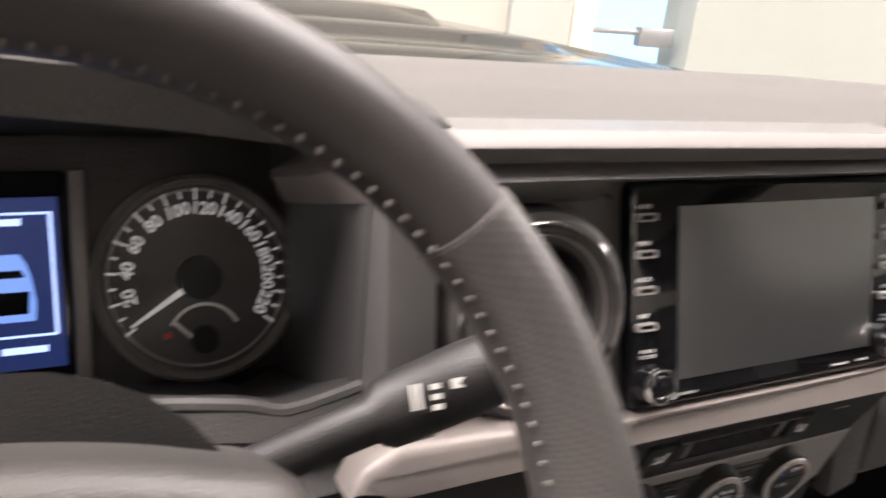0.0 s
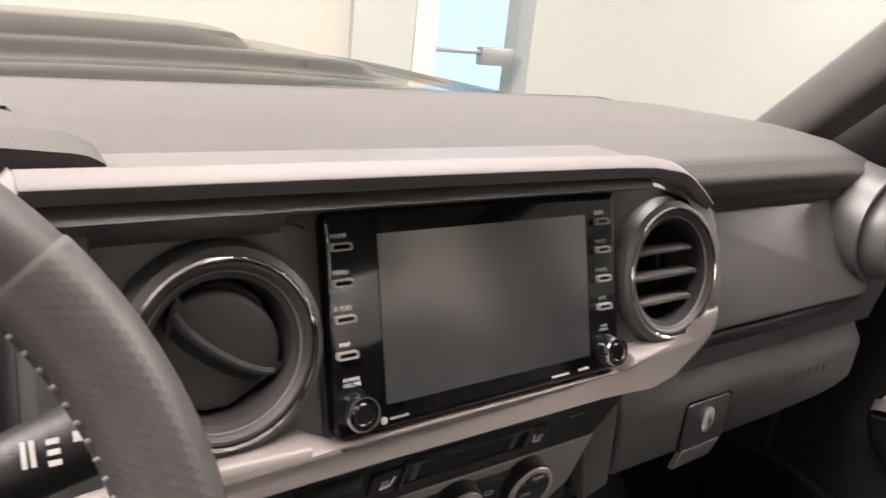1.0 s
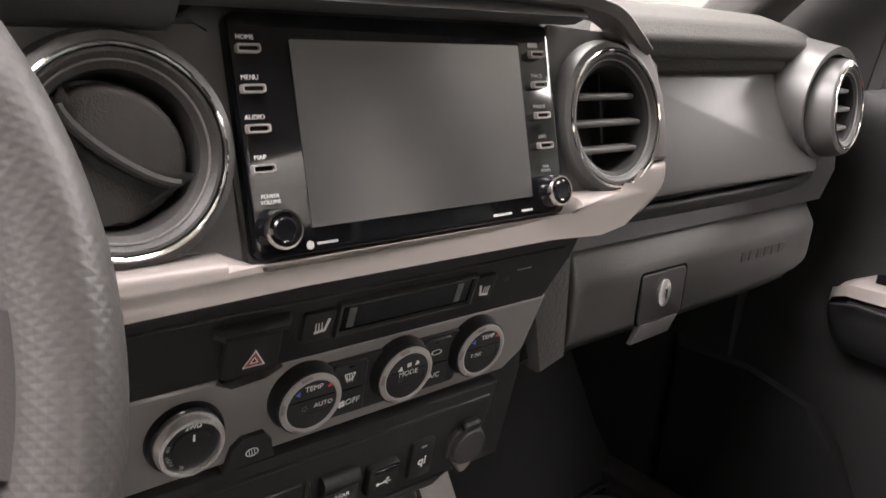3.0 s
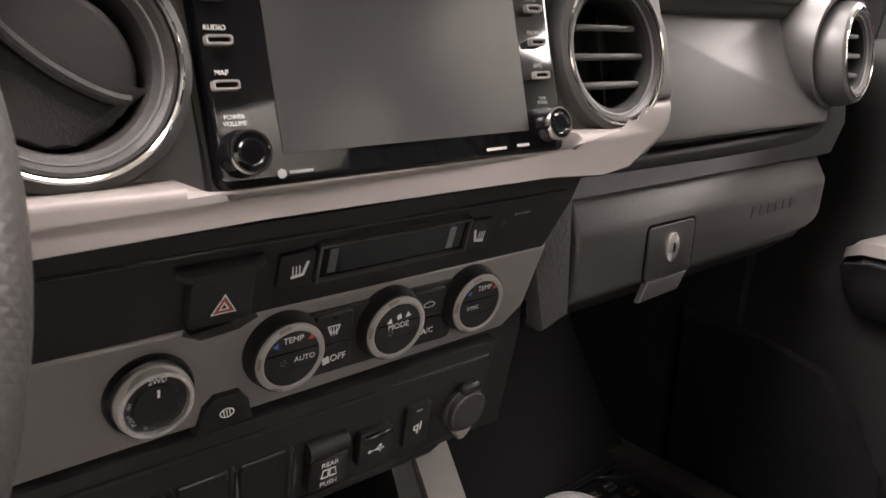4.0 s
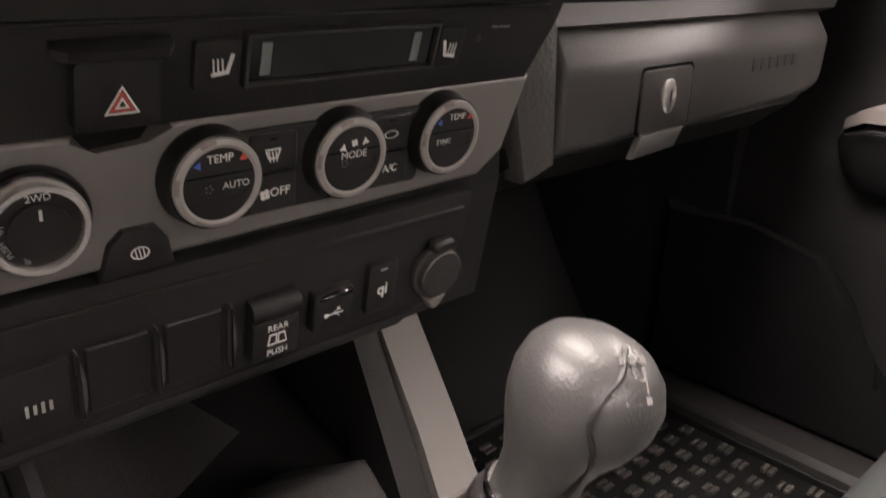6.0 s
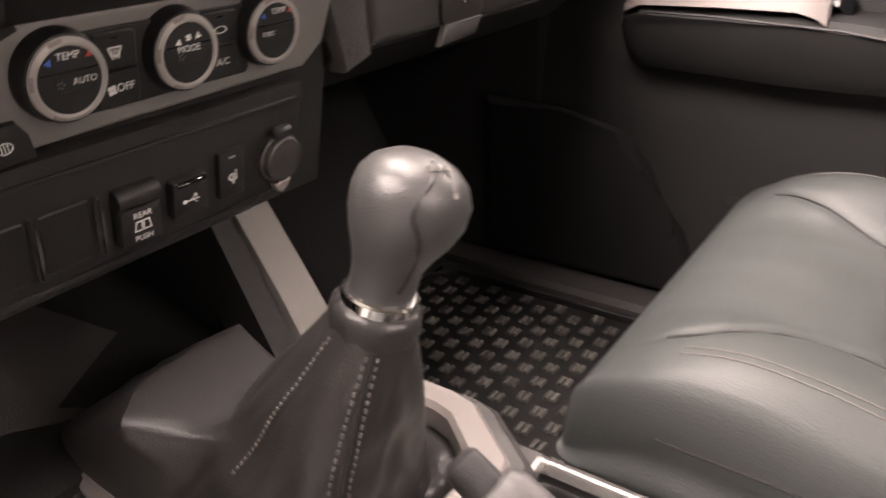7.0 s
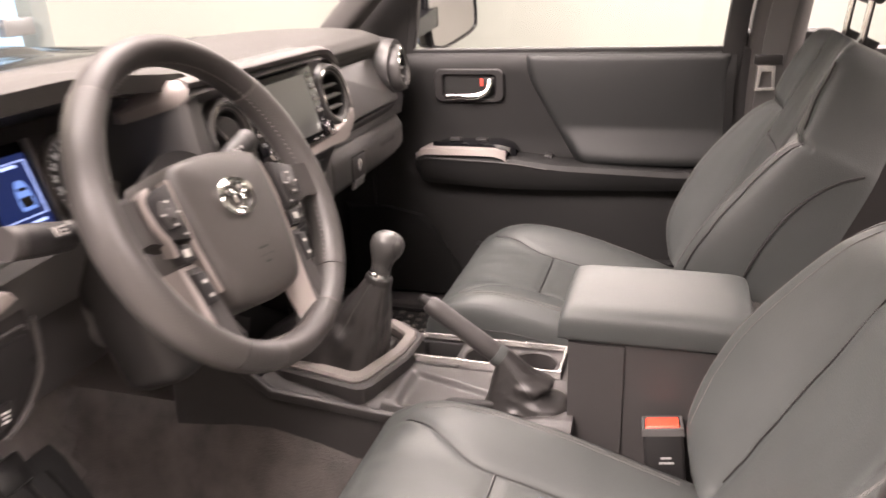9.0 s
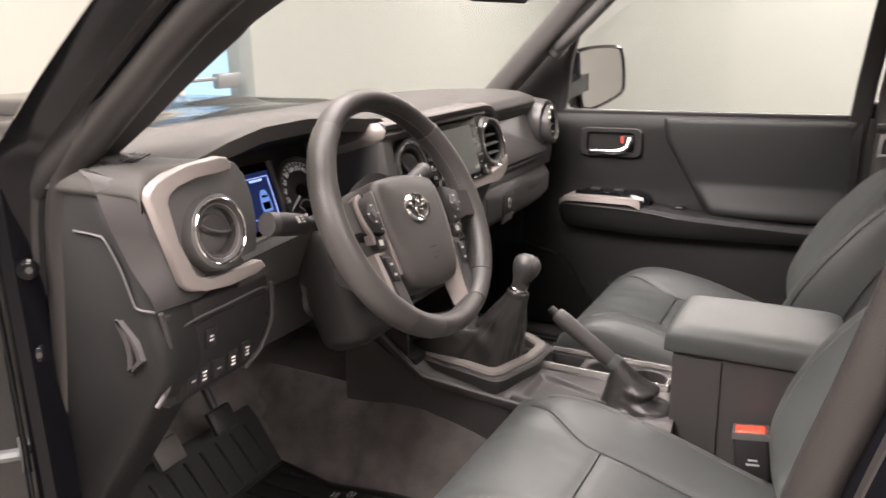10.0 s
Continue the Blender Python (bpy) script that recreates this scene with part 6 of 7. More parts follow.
part("armrest_lid", loft(dense([lid_sec(-0.470, 0.04, 0.90), lid_sec(-0.4675, 0.30, 0.93), lid_sec(-0.4675, 0.62, 0.95), lid_sec(-0.472, 0.86, 0.965), lid_sec(-0.484, 0.97, 0.985), lid_sec(-0.51, 1.0), lid_sec(-0.60, 1.02), lid_sec(-0.68, 1.0), lid_sec(-0.716, 0.95, 0.99), lid_sec(-0.728, 0.75, 0.97), lid_sec(-0.731, 0.10, 0.95)], 3, 3)), LEATHER, console, "padded black leather armrest lid", 50)
part("lid_gap", rbox(0.182, 0.262, 0.006, 0.002, 1, pose(-0.032, -0.608, 0.3565)), RUBBER, console)
part("box_seam", tube([(-0.1252, -0.522, z) for z in (0.06, 0.20, 0.353)], 0.0012, 6), RUBBER, console)
part("side_tab", tube(smooth_path([(-0.141, -0.300, 0.232), (-0.139, -0.312, 0.239), (-0.134, -0.345, 0.237), (-0.130, -0.372, 0.236)], 5), 0.0075, 14, (0, 0, 1), False, [0.7] + [1.0] * 6 + [0.85] * 9), HARD, console, "small black lever in a slot")

# Gear lever with its boot
lever = thing("gear_lever", "manual gear lever with a leather knob and boot", "gear lever", (-0.03, -0.1, 0.25))
RING = Vector((-0.034, -0.163, 0.392))
TILT = Vector((0.16, -0.22, 0.96)).normalized()
GM = axes(tuple(RING), tuple(TILT), (0, 1, 0))


def boot_fn(t, a, lift=0.0):
    """The gear lever's leather boot: a straight cone below the cuff, a shelf-like fold towards the dashboard, and a skirt in the plate."""
    dx, dy = math.cos(a), math.sin(a)
    sq = 1 / max(abs(dx) ** 3.4 + abs(dy) ** 3.4, 1e-6) ** (1 / 3.4)
    loc = GM.to_3x3().inverted() @ Vector((dx, dy, 0))
    loc.z = 0
    cuff = GM @ Matrix.Translation((0, 0, -0.010)) @ (loc.normalized() * 0.0215)
    deg = math.degrees(a) % 360
    fold = ease((deg - 58) / 16) * (1 - ease((deg - 128) / 26))
    tight = Vector((-0.047 + 0.070 * dx * sq, -0.092 + 0.074 * dy * sq, 0.252))
    edge = Vector((-0.035 + 0.086 * dx * sq, -0.040 + 0.136 * dy * sq, 0.246))
    foot = cuff.lerp(tight, 0.50)
    foot.z = lerp(foot.z, 0.316, fold)
    sag = tight.lerp(edge, 0.72 * fold) + Vector((0, 0, 0.014 * fold))
    brow = foot.lerp(sag, 0.45).lerp(foot + Vector((dx, dy, 0)).normalized() * 0.052 + Vector((0, 0, 0.008)), fold)
    stops, pts = (0.0, 0.16, 0.34, 0.55, 1.0), (edge, sag, brow, foot, cuff)
    k = max(i for i in range(4) if t >= stops[i])
    f = (t - stops[k]) / (stops[k + 1] - stops[k])
    q = pts[k].lerp(pts[k + 1], f)
    w = (1 - t) ** 0.6 * ease(t / 0.05)
    crumple = 0.0040 * noise.noise((dx * 2.2, dy * 2.2, t * 6.0)) + 0.0050 * (1 - 2 * abs(noise.noise((dx * 3.1 + 4, dy * 3.1, t * 3.0)))) * (0.35 + 0.65 * fold)
    hem = 0.005 * math.sin(a * 17) * (1 - ease(abs(t - 0.09) / 0.09))
    return tuple(q + Vector((dx, dy, 0.3)) * (w * crumple + lift) + Vector((0, 0, hem)))


part("boot", loft([[boot_fn(j / 56, 2 * math.pi * k / 120) for k in range(120)] for j in range(57)]), BOOTL, lever, "creased black leather boot", 42)


def boot_line(a_top, a_low, t0, t1, r, dash_on=0.0):
    pts = [boot_fn(t, radians(lerp(a_low, a_top, t)), 0.0006) for t in np.linspace(t0, t1, 60)]
    if not dash_on:
        return tube(pts, r, 6)
    return joined(*[tube([pts[i], pts[i + 1]], r, 5) for i in range(0, 58, 2)])


part("boot_ridge", boot_line(222, 238, 0.17, 0.985, 0.0013), BOOTL, lever)
for off in (-4.5, 4.5):
    part("boot_seam", boot_line(222 + 1.4 * off, 238 + off, 0.17, 0.985, 0.0008, 1), STITCHB, lever)
part("boot_seam", boot_line(166, 172, 0.46, 0.985, 0.0008, 1), STITCHB, lever)
part("collar", loft([[tuple(GM @ Vector((r * (1 + 0.018 * math.sin(13 * a + h * 200)) * math.cos(a), r * (1 + 0.018 * math.sin(13 * a + h * 200)) * math.sin(a), h))) for a in np.linspace(0, 2 * math.pi, 54, False)] for r, h in ((0.0205, -0.020), (0.0222, -0.014), (0.0224, -0.006), (0.0215, -0.001), (0.0180, 0.0010))]), BOOTL, lever, "gathered leather cuff", 60)
part("chrome_collar", ring_of([(0.0190, -0.002), (0.0190, 0.005), (0.0178, 0.006), (0.014, 0.006), (0.014, -0.002)], GM, 36), CHROME, lever, "chrome collar")
KN = []
for h, r, ox in ((0.004, 0.0160, 0), (0.012, 0.0158, 0), (0.020, 0.0162, 0.0), (0.029, 0.0195, 0.001), (0.037, 0.0238, 0.003), (0.046, 0.0268, 0.004), (0.055, 0.0272, 0.004), (0.063, 0.0248, 0.003), (0.069, 0.0200, 0.002), (0.0735, 0.0122, 0.001), (0.0750, 0.003, 0.0)):
    KN.append([tuple(GM @ Vector((ox + r * 1.06 * math.cos(a), -0.3 * ox + r * math.sin(a), h))) for a in np.linspace(0, 2 * math.pi, 32, False)])
knob = part("knob", loft(KN), KNOBL, lever, "grey leather gear knob", 60)
part("knob_seam", tube(smooth_path([tuple(GM @ Vector((0.004 * min(1, h / 0.04) + (r + 0.0008) * 1.05 * math.cos(radians(a)), (r + 0.0008) * math.sin(radians(a)), h))) for h, a, r in ((0.014, 240, 0.0160), (0.029, 243, 0.0196), (0.044, 233, 0.0264), (0.055, 222, 0.0270), (0.064, 225, 0.0238), (0.070, 238, 0.0180), (0.0745, 262, 0.0080))], 8), 0.0012, 6), HARD, knob)
SGN = axes(tuple(GM @ Vector((0.004, -0.001, 0.050)) + Vector((-0.10, -0.80, 0.59)).normalized() * 0.0264), (-0.10, -0.80, 0.59), (0.3, 0.4, 0.8))
part("shift_pattern", joined(*[rbox(0.0007, 0.009, 0.0012, 0, 1, SGN @ pose(0.0045 * k, 0, 0.0)) for k in (-1, 0, 1)], rbox(0.0095, 0.0007, 0.0012, 0, 1, SGN @ pose(0, 0, 0.0)), *[rbox(0.0022, 0.0026, 0.0016, 0, 1, SGN @ pose(0.0045 * k, j * 0.0066, -0.0004)) for k in (-1, 0, 1) for j in (-1, 1)]), KNOBP, knob)

# Handbrake
brake = thing("handbrake", "raised handbrake lever with a leather boot", "handbrake", (-0.1, -0.4, 0.24))
BA, BB = Vector((-0.1025, -0.372, 0.308)), Vector((-0.1075, -0.268, 0.386))
part("grip", tube([BA.lerp(BB, t) for t in (0, 0.1, 0.3, 0.6, 0.85, 0.96, 1.0)], 0.0155, 18, (1, 0, 0), False, [0.9, 1.0, 0.98, 0.95, 0.98, 0.9, 0.72]), GREYP, brake)
part("release_button", tube([BB.lerp(BA, 0.05), BB.lerp(BA, -0.05), BB.lerp(BA, -0.10), BB.lerp(BA, -0.115)], 0.0075, 14, (1, 0, 0), False, [1, 1, 0.95, 0.6]), HARD, brake)
BM = axes(tuple(BA), tuple(BB - BA), (1, 0, 0))
part("cuff", ring_of([(0.0170, -0.012), (0.0175, -0.002), (0.0165, 0.003), (0.013, 0.003), (0.013, -0.012)], BM, 30), LEATHER, brake)


def bump_at(t, mid, wide):
    return math.exp(-((t - mid) / wide) ** 2)


def brake_boot(t, a, lift=0.0):
    """The handbrake's leather boot: taut in front, with one deep fold sagging over the rear."""
    dx, dy = math.cos(a), math.sin(a)
    sq = 1 / max(abs(dx) ** 3.2 + abs(dy) ** 3.2, 1e-6) ** (1 / 3.2)
    low = Vector((-0.104 + 0.039 * dx * sq, -0.418 + 0.064 * dy * sq, 0.229))
    loc = BM.to_3x3().inverted() @ Vector((dx, dy, 0))
    loc.z = 0
    high = BM @ Matrix.Translation((0, 0, -0.010)) @ (loc.normalized() * 0.0178)
    rear = max(0.0, math.cos(a - radians(278))) ** 1.4
    q = low.lerp(high, t ** lerp(0.80, 1.0, rear))
    q.z = lerp(0.229, high.z, t)
    q.z += 0.004 * math.sin(a * 9) * bump_at(t, 0.0, 0.08)
    out = rear * (0.013 * bump_at(t, 0.46, 0.11) - 0.014 * bump_at(t, 0.27, 0.08) + 0.006 * bump_at(t, 0.12, 0.07))
    out += math.sin(math.pi * min(t, 1)) * (0.2 + 0.8 * rear) * 0.0045 * (1 - 2 * abs(noise.noise((dx * 2.1 + 9, dy * 2.1, t * 4.0))))
    q += Vector((dx, dy, 0)) * (out + lift)
    return tuple(q)


part("boot", loft([[brake_boot(j / 40, 2 * math.pi * k / 80) for k in range(80)] for j in range(41)]), BOOTL, brake, "creased black leather boot", 60)
part("boot_seam", tube([brake_boot(t, radians(214), 0.0004) for t in np.linspace(0.12, 0.98, 30)], 0.0009, 6), BOOTL, brake)

# ---- seats ----
def seat(sg, dx, dy, label):
    """A bucket seat; sg 1 for the passenger's side, with x counted outward from the truck's middle line."""
    def W(x, y, z):
        return (sg * (x + dx), y + dy, z)
    s = thing("front_seat", label, "seat", W(0.385, -0.45, 0.1), group="front seats")
    XS = [0.148, 0.150, 0.158, 0.172, 0.195, 0.225, 0.255, 0.283, 0.32, 0.385, 0.44, 0.478, 0.51, 0.545, 0.58, 0.607, 0.62, 0.622, 0.616]
    ZS = [0.192, 0.222, 0.248, 0.263, 0.270, 0.267, 0.258, 0.2475, 0.246, 0.246, 0.247, 0.2495, 0.262, 0.275, 0.278, 0.262, 0.240, 0.212, 0.20]

    def cushion_sec(y, drop, bol, squeeze, low):
        c = 0.385
        out = []
        for x, z in zip(XS, ZS):
            zz = 0.245 + (z - 0.245) * bol if z > 0.245 else z
            out.append((c + (x - c) * squeeze, y, max(zz - drop, low)))
        return out + [(c + 0.225 * squeeze, y, low - 0.004), (c, y, low - 0.008), (c - 0.228 * squeeze, y, low - 0.004)]

    rows_c = dense([cushion_sec(*q) for q in ((-0.176, 0.120, 0.0, 0.74, 0.19), (-0.166, 0.085, 0.0, 0.84, 0.175), (-0.164, 0.060, 0.0, 0.89, 0.17), (-0.170, 0.034, 0.0, 0.93, 0.17), (-0.185, 0.014, 0.05, 0.96, 0.17), (-0.205, 0.002, 0.15, 0.98, 0.17), (-0.235, -0.009, 0.42, 0.995, 0.17), (-0.28, -0.012, 0.72, 1.0, 0.17), (-0.33, -0.005, 0.9, 1.0, 0.17), (-0.39, 0.009, 1.0, 1.0, 0.17), (-0.45, 0.025, 1.05, 1.0, 0.165), (-0.52, 0.046, 1.0, 1.0, 0.15), (-0.60, 0.068, 0.8, 1.0, 0.13), (-0.68, 0.09, 0.6, 1.0, 0.12))], 8, 6)

    def inner_seam(y):
        return 0.283 - 0.070 * ease((y + 0.36) / 0.15)

    def outer_seam(y):
        return 0.478 + 0.062 * ease((y + 0.36) / 0.15)

    CROSS = -0.368
    for row in rows_c:
        for p in row:
            if p.z > 0.10 and 0.16 < p.x < 0.61 and -0.66 < p.y < -0.20:
                fade = ease((-0.20 - p.y) / 0.05)
                pit = max(math.exp(-((p.x - inner_seam(p.y)) / 0.007) ** 2), math.exp(-((p.x - outer_seam(p.y)) / 0.007) ** 2))
                if inner_seam(p.y) < p.x < outer_seam(p.y):
                    pit = max(pit, math.exp(-((p.y - CROSS) / 0.006) ** 2))
                p.z -= 0.0050 * fade * pit
                p.z += 0.0016 * noise.noise((p.x * 14, p.y * 9, sg * 3.0)) + 0.0009 * noise.noise((p.x * 38, p.y * 24, sg * 7.0))
    part("cushion", loft([[W(*p) for p in row] for row in rows_c]), LEATHER, s, "black leather cushion", 70)
    n_top = 8 * 16
    lines = sorted((row[60].y, [p.x for p in row[8:n_top]], [p.z for p in row[8:n_top]]) for row in rows_c[18:])

    def top(x, y, lift=0.0008):
        k = min(max(sum(1 for ln in lines if ln[0] < y), 1), len(lines) - 1)
        (y0, xa, za), (y1, xb, zb) = lines[k - 1], lines[k]
        f = min(max((y - y0) / max(y1 - y0, 1e-6), 0), 1)
        return W(x, y, lerp(interp(x, xa, za), interp(x, xb, zb), f) + lift)

    part("seam", tube([top(outer_seam(y), y) for y in np.linspace(-0.225, -0.62, 50)], 0.0013, 6), HARD, s)
    part("seam", tube([top(inner_seam(y), y) for y in np.linspace(-0.225, -0.62, 50)], 0.0013, 6), HARD, s)
    part("cross_seam", tube([top(x, CROSS) for x in np.linspace(0.283, 0.478, 50)], 0.0016, 6), HARD, s)
    for x in (0.186, 0.194, 0.586):
        part("edge_stitch", tube([top(x, y, 0.0006) for y in np.linspace(-0.245, -0.60, 50)], 0.0005, 5), STITCH, s)
    part("side_piping", tube([(p[0] - sg * 0.0012, p[1], p[2]) for p in (W(0.1495, y, interp(-y, [0.24, 0.33, 0.45, 0.60], [0.218, 0.216, 0.196, 0.160])) for y in np.linspace(-0.245, -0.60, 24))], 0.0014, 6), HARD, s)
    part("skirt", rbox(0.43, 0.44, 0.08, 0.02, 3, Matrix.Translation(W(0.385, -0.45, 0.115))), HARD, s, "dark plastic seat base")
    for rx in (0.22, 0.55):
        part("rail", rbox(0.03, 0.42, 0.07, 0.004, 1, Matrix.Translation(W(rx, -0.45, 0.055))), STEEL, s)

    up = Vector((0, -0.44, 0.90))
    fw = Vector((0, 0.90, 0.44))
    org = Vector((0.385, -0.665, 0.235))
    BX = [-1.0, -0.985, -0.95, -0.88, -0.76, -0.60, -0.47, -0.25, 0, 0.25, 0.47, 0.60, 0.76, 0.88, 0.95, 0.985, 1.0]
    BF = [-0.03, 0.005, 0.040, 0.060, 0.057, 0.044, 0.031, 0.029, 0.028, 0.029, 0.031, 0.044, 0.057, 0.060, 0.040, 0.005, -0.03]

    def back_pt(h, q, f):
        p = org + up * h + fw * f
        return W(p.x + q, p.y, p.z)

    def back_sec(h, half, bol, thick):
        ring = [(half * b, h, 0.028 + (f - 0.028) * (bol if f > 0.028 else 1)) for b, f in zip(BX, BF)]
        return ring + [(half * b, h, -thick) for b in (0.99, 0.92, 0.5, 0, -0.5, -0.92, -0.99)]

    rows = ((-0.02, 0.20, 0.7, 0.08), (0.03, 0.234, 1.7, 0.09), (0.10, 0.246, 2.0, 0.095), (0.18, 0.248, 1.9, 0.095), (0.26, 0.243, 1.45, 0.09), (0.32, 0.236, 0.95, 0.088), (0.362, 0.228, 0.30, 0.086), (0.385, 0.220, 0.42, 0.084), (0.43, 0.206, 0.62, 0.08), (0.48, 0.192, 0.65, 0.07), (0.502, 0.184, 0.6, 0.066), (0.517, 0.170, 0.4, 0.058), (0.525, 0.150, 0.15, 0.046), (0.527, 0.115, 0.0, 0.032))
    rows_b = dense([back_sec(*r) for r in rows], 7, 6)

    def half_at(h):
        return interp(h, [r[0] for r in rows], [r[1] for r in rows])

    def insert_edge(h):
        return lerp(0.118, 0.090, min(max(h / 0.45, 0), 1))

    PANEL = 0.316
    for row in rows_b:
        for p in row:
            if p.z > 0.015 and p.y > 0.0:
                pit = math.exp(-((abs(p.x) - insert_edge(p.y)) / 0.007) ** 2)
                if abs(p.x) < insert_edge(p.y):
                    pit = max(pit, math.exp(-((p.y - PANEL) / 0.006) ** 2))
                pipe = math.exp(-((abs(p.x) - 0.905 * half_at(p.y)) / 0.005) ** 2)
                wing = math.exp(-((p.y - 0.366) / 0.006) ** 2) * ease((abs(p.x) - insert_edge(p.y)) / 0.03)
                p.z -= (0.006 * pit + 0.0035 * pipe + 0.006 * wing) * ease((0.51 - p.y) / 0.05)
                p.z += 0.0024 * noise.noise((p.x * 11, p.y * 9, sg * 5.0)) + 0.0012 * noise.noise((p.x * 30, p.y * 24, sg * 9.0))
    part("backrest", loft([[back_pt(p.y, p.x, p.z) for p in row] for row in rows_b]), LEATHER, s, "black leather backrest", 70)
    fronts = [(row[50].y, [p.x for p in row[7:7 * 16]], [p.z for p in row[7:7 * 16]]) for row in rows_b]

    def on_back(h, q, lift=0.0010):
        k = min(max(sum(1 for ln in fronts if ln[0] < h), 1), len(fronts) - 1)
        (h0, xa, fa), (h1, xb, fb) = fronts[k - 1], fronts[k]
        t = min(max((h - h0) / max(h1 - h0, 1e-6), 0), 1)
        return back_pt(h, q, lerp(interp(q, xa, fa), interp(q, xb, fb), t) + lift)

    for side in (-1, 1):
        part("back_seam", tube([on_back(h, side * insert_edge(h)) for h in np.linspace(0.02, 0.49, 50)], 0.0013, 6), HARD, s)
        part("back_piping", tube([on_back(h, side * 0.905 * half_at(h)) for h in np.linspace(0.03, 0.362, 40)], 0.0019, 6), HARD, s)
        part("back_piping", tube([on_back(h, side * 0.895 * half_at(h)) for h in np.linspace(0.385, 0.490, 24)], 0.0019, 6), HARD, s)
        part("wing_seam", tube([on_back(0.366, side * q) for q in np.linspace(insert_edge(0.366) + 0.01, 0.93 * half_at(0.366), 24)], 0.0014, 6), HARD, s)
        for b in (0.79, 0.865):
            part("piping_stitch", tube([on_back(h, side * b * half_at(h), 0.0006) for h in np.linspace(0.03, 0.47, 50)], 0.0005, 5), STITCH, s)
    part("back_cross_seam", tube([on_back(PANEL, q) for q in np.linspace(-insert_edge(PANEL), insert_edge(PANEL), 25)], 0.0018, 6), HARD, s)
    for side in (-1, 1):
        part("side_seam", tube(smooth_path([back_pt(h, side * (half_at(h) + 0.0012), f) for h, f in ((0.08, -0.012), (0.163, 0.0), (0.209, 0.001), (0.251, -0.003), (0.302, -0.018), (0.341, -0.043), (0.365, -0.07))], 8), 0.0024, 6), HARD, s)

    part("headrest", loft([[back_pt(h, math.cos(t) * 0.125 * w, 0.052 + 0.052 * w * math.sin(t)) for t in np.linspace(0, 2 * math.pi, 28, False)] for h, w in ((0.585, 0.55), (0.592, 0.85), (0.615, 1.0), (0.69, 1.04), (0.76, 0.98), (0.785, 0.8), (0.795, 0.5))]), LEATHER, s, "black leather headrest", 70)
    for q in (-0.075, 0.075):
        part("headrest_post", tube([back_pt(0.50, q, 0.0), back_pt(0.62, q, 0.045)], 0.006, 12), CHROME, s, "chrome headrest post")
        part("post_collar", tube([back_pt(0.520, q, 0.0), back_pt(0.540, q, 0.0)], 0.013, 14), HARD, s)
    return s


seat(1, 0.0, 0.0, "black leather passenger bucket seat")
seat(-1, 0.015, -0.045, "black leather driver's bucket seat")

# ---- seat belts ----
buckle = thing("belt_buckle", "seat belt buckle with an orange-red release button", "belt buckle", (-0.164, -0.62, 0.12))
KF = pose(-0.164, -0.617, 0.262, -6, 0, 5)
part("housing", rbox(0.034, 0.054, 0.095, 0.007, 3, KF @ pose(0, 0, -0.050)), HARD, buckle)
part("release_button", rbox(0.025, 0.045, 0.008, 0.003, 3, KF @ pose(0, 0, -0.0015)), ORANGE, buckle, "orange-red release button")
part("rim", framed([(-0.0175, -0.0275), (0.0175, -0.0275), (0.0175, 0.0275), (-0.0175, 0.0275)], [(-0.0128, -0.0228), (0.0128, -0.0228), (0.0128, 0.0228), (-0.0128, 0.0228)], -0.010, 0.0008, -0.006, KF), FASCIA, buckle)
part("stem", rbox(0.012, 0.030, 0.12, 0.003, 2, KF @ pose(0, 0, -0.13)), HARD, buckle)
for k, bw in enumerate((0.014, 0.020)):
    part("mark_bar", rbox(0.0006, bw, 0.003, 0, 1, KF @ pose(-0.0172, -0.002, -0.045 - 0.008 * k)), GREYPR, buckle)

belt = thing("seat_belt", "dark webbing seat belt with a steel tongue", "seat belt", (0.66, -0.80, 0.05))
part("webbing", loft([[(0.618, y - 0.024, z), (0.615, y - 0.024, z), (0.615, y + 0.024, z), (0.618, y + 0.024, z)] for y, z in ((-0.78, 0.10), (-0.782, 0.50), (-0.787, 0.62), (-0.795, 0.72), (-0.815, 0.85), (-0.845, 1.02))]), FASCIA, belt)
part("tongue", framed([(-0.02, -0.028), (0.02, -0.028), (0.018, 0.024), (-0.018, 0.024)], [(-0.013, -0.021), (0.013, -0.021), (0.010, 0.010), (-0.010, 0.010)], 0.0, 0.003, 0.0, Matrix.Translation((0.607, -0.778, 0.618)) @ pose(0, 0, 0, 90, 0, -75)), BRIGHT, belt, "steel belt tongue")
part("tongue_cover", rbox(0.012, 0.056, 0.022, 0.004, 2, pose(0.611, -0.780, 0.652, 0, 0, 0)), HARD, belt)
part("anchor", rbox(0.03, 0.07, 0.09, 0.012, 3, pose(0.611, -0.845, 1.0)), HARD, belt)

# ---- passenger door ----
pdoor = thing("passenger_door", "closed passenger door with a dark panel, armrest and window", "door", (0.7, -0.3, 0.05))


def door_fn(u, v):
    y, z = lerp(0.20, -0.725, u), lerp(0.03, 0.662, v)
    x = interp(z, [0.03, 0.10, 0.30, 0.36, 0.40, 0.46, 0.56, 0.63, 0.655, 0.662], [0.670, 0.664, 0.668, 0.675, 0.688, 0.694, 0.692, 0.690, 0.698, 0.706])
    if z > 0.39:
        x -= 0.010 * ease((-y - 0.30) / 0.05) * ease((z - 0.39) / 0.03) * (1 - ease((z - 0.60) / 0.06))
    return (x, y, z)


part("panel", sheet(door_fn, 50, 50, (-0.03, 0, 0)), DOORM, pdoor, "charcoal inner door panel", 60)
part("outer_skin", rbox(0.05, 0.95, 0.75, 0.01, 1, pose(0.79, -0.26, 0.28)), PAINT, pdoor)


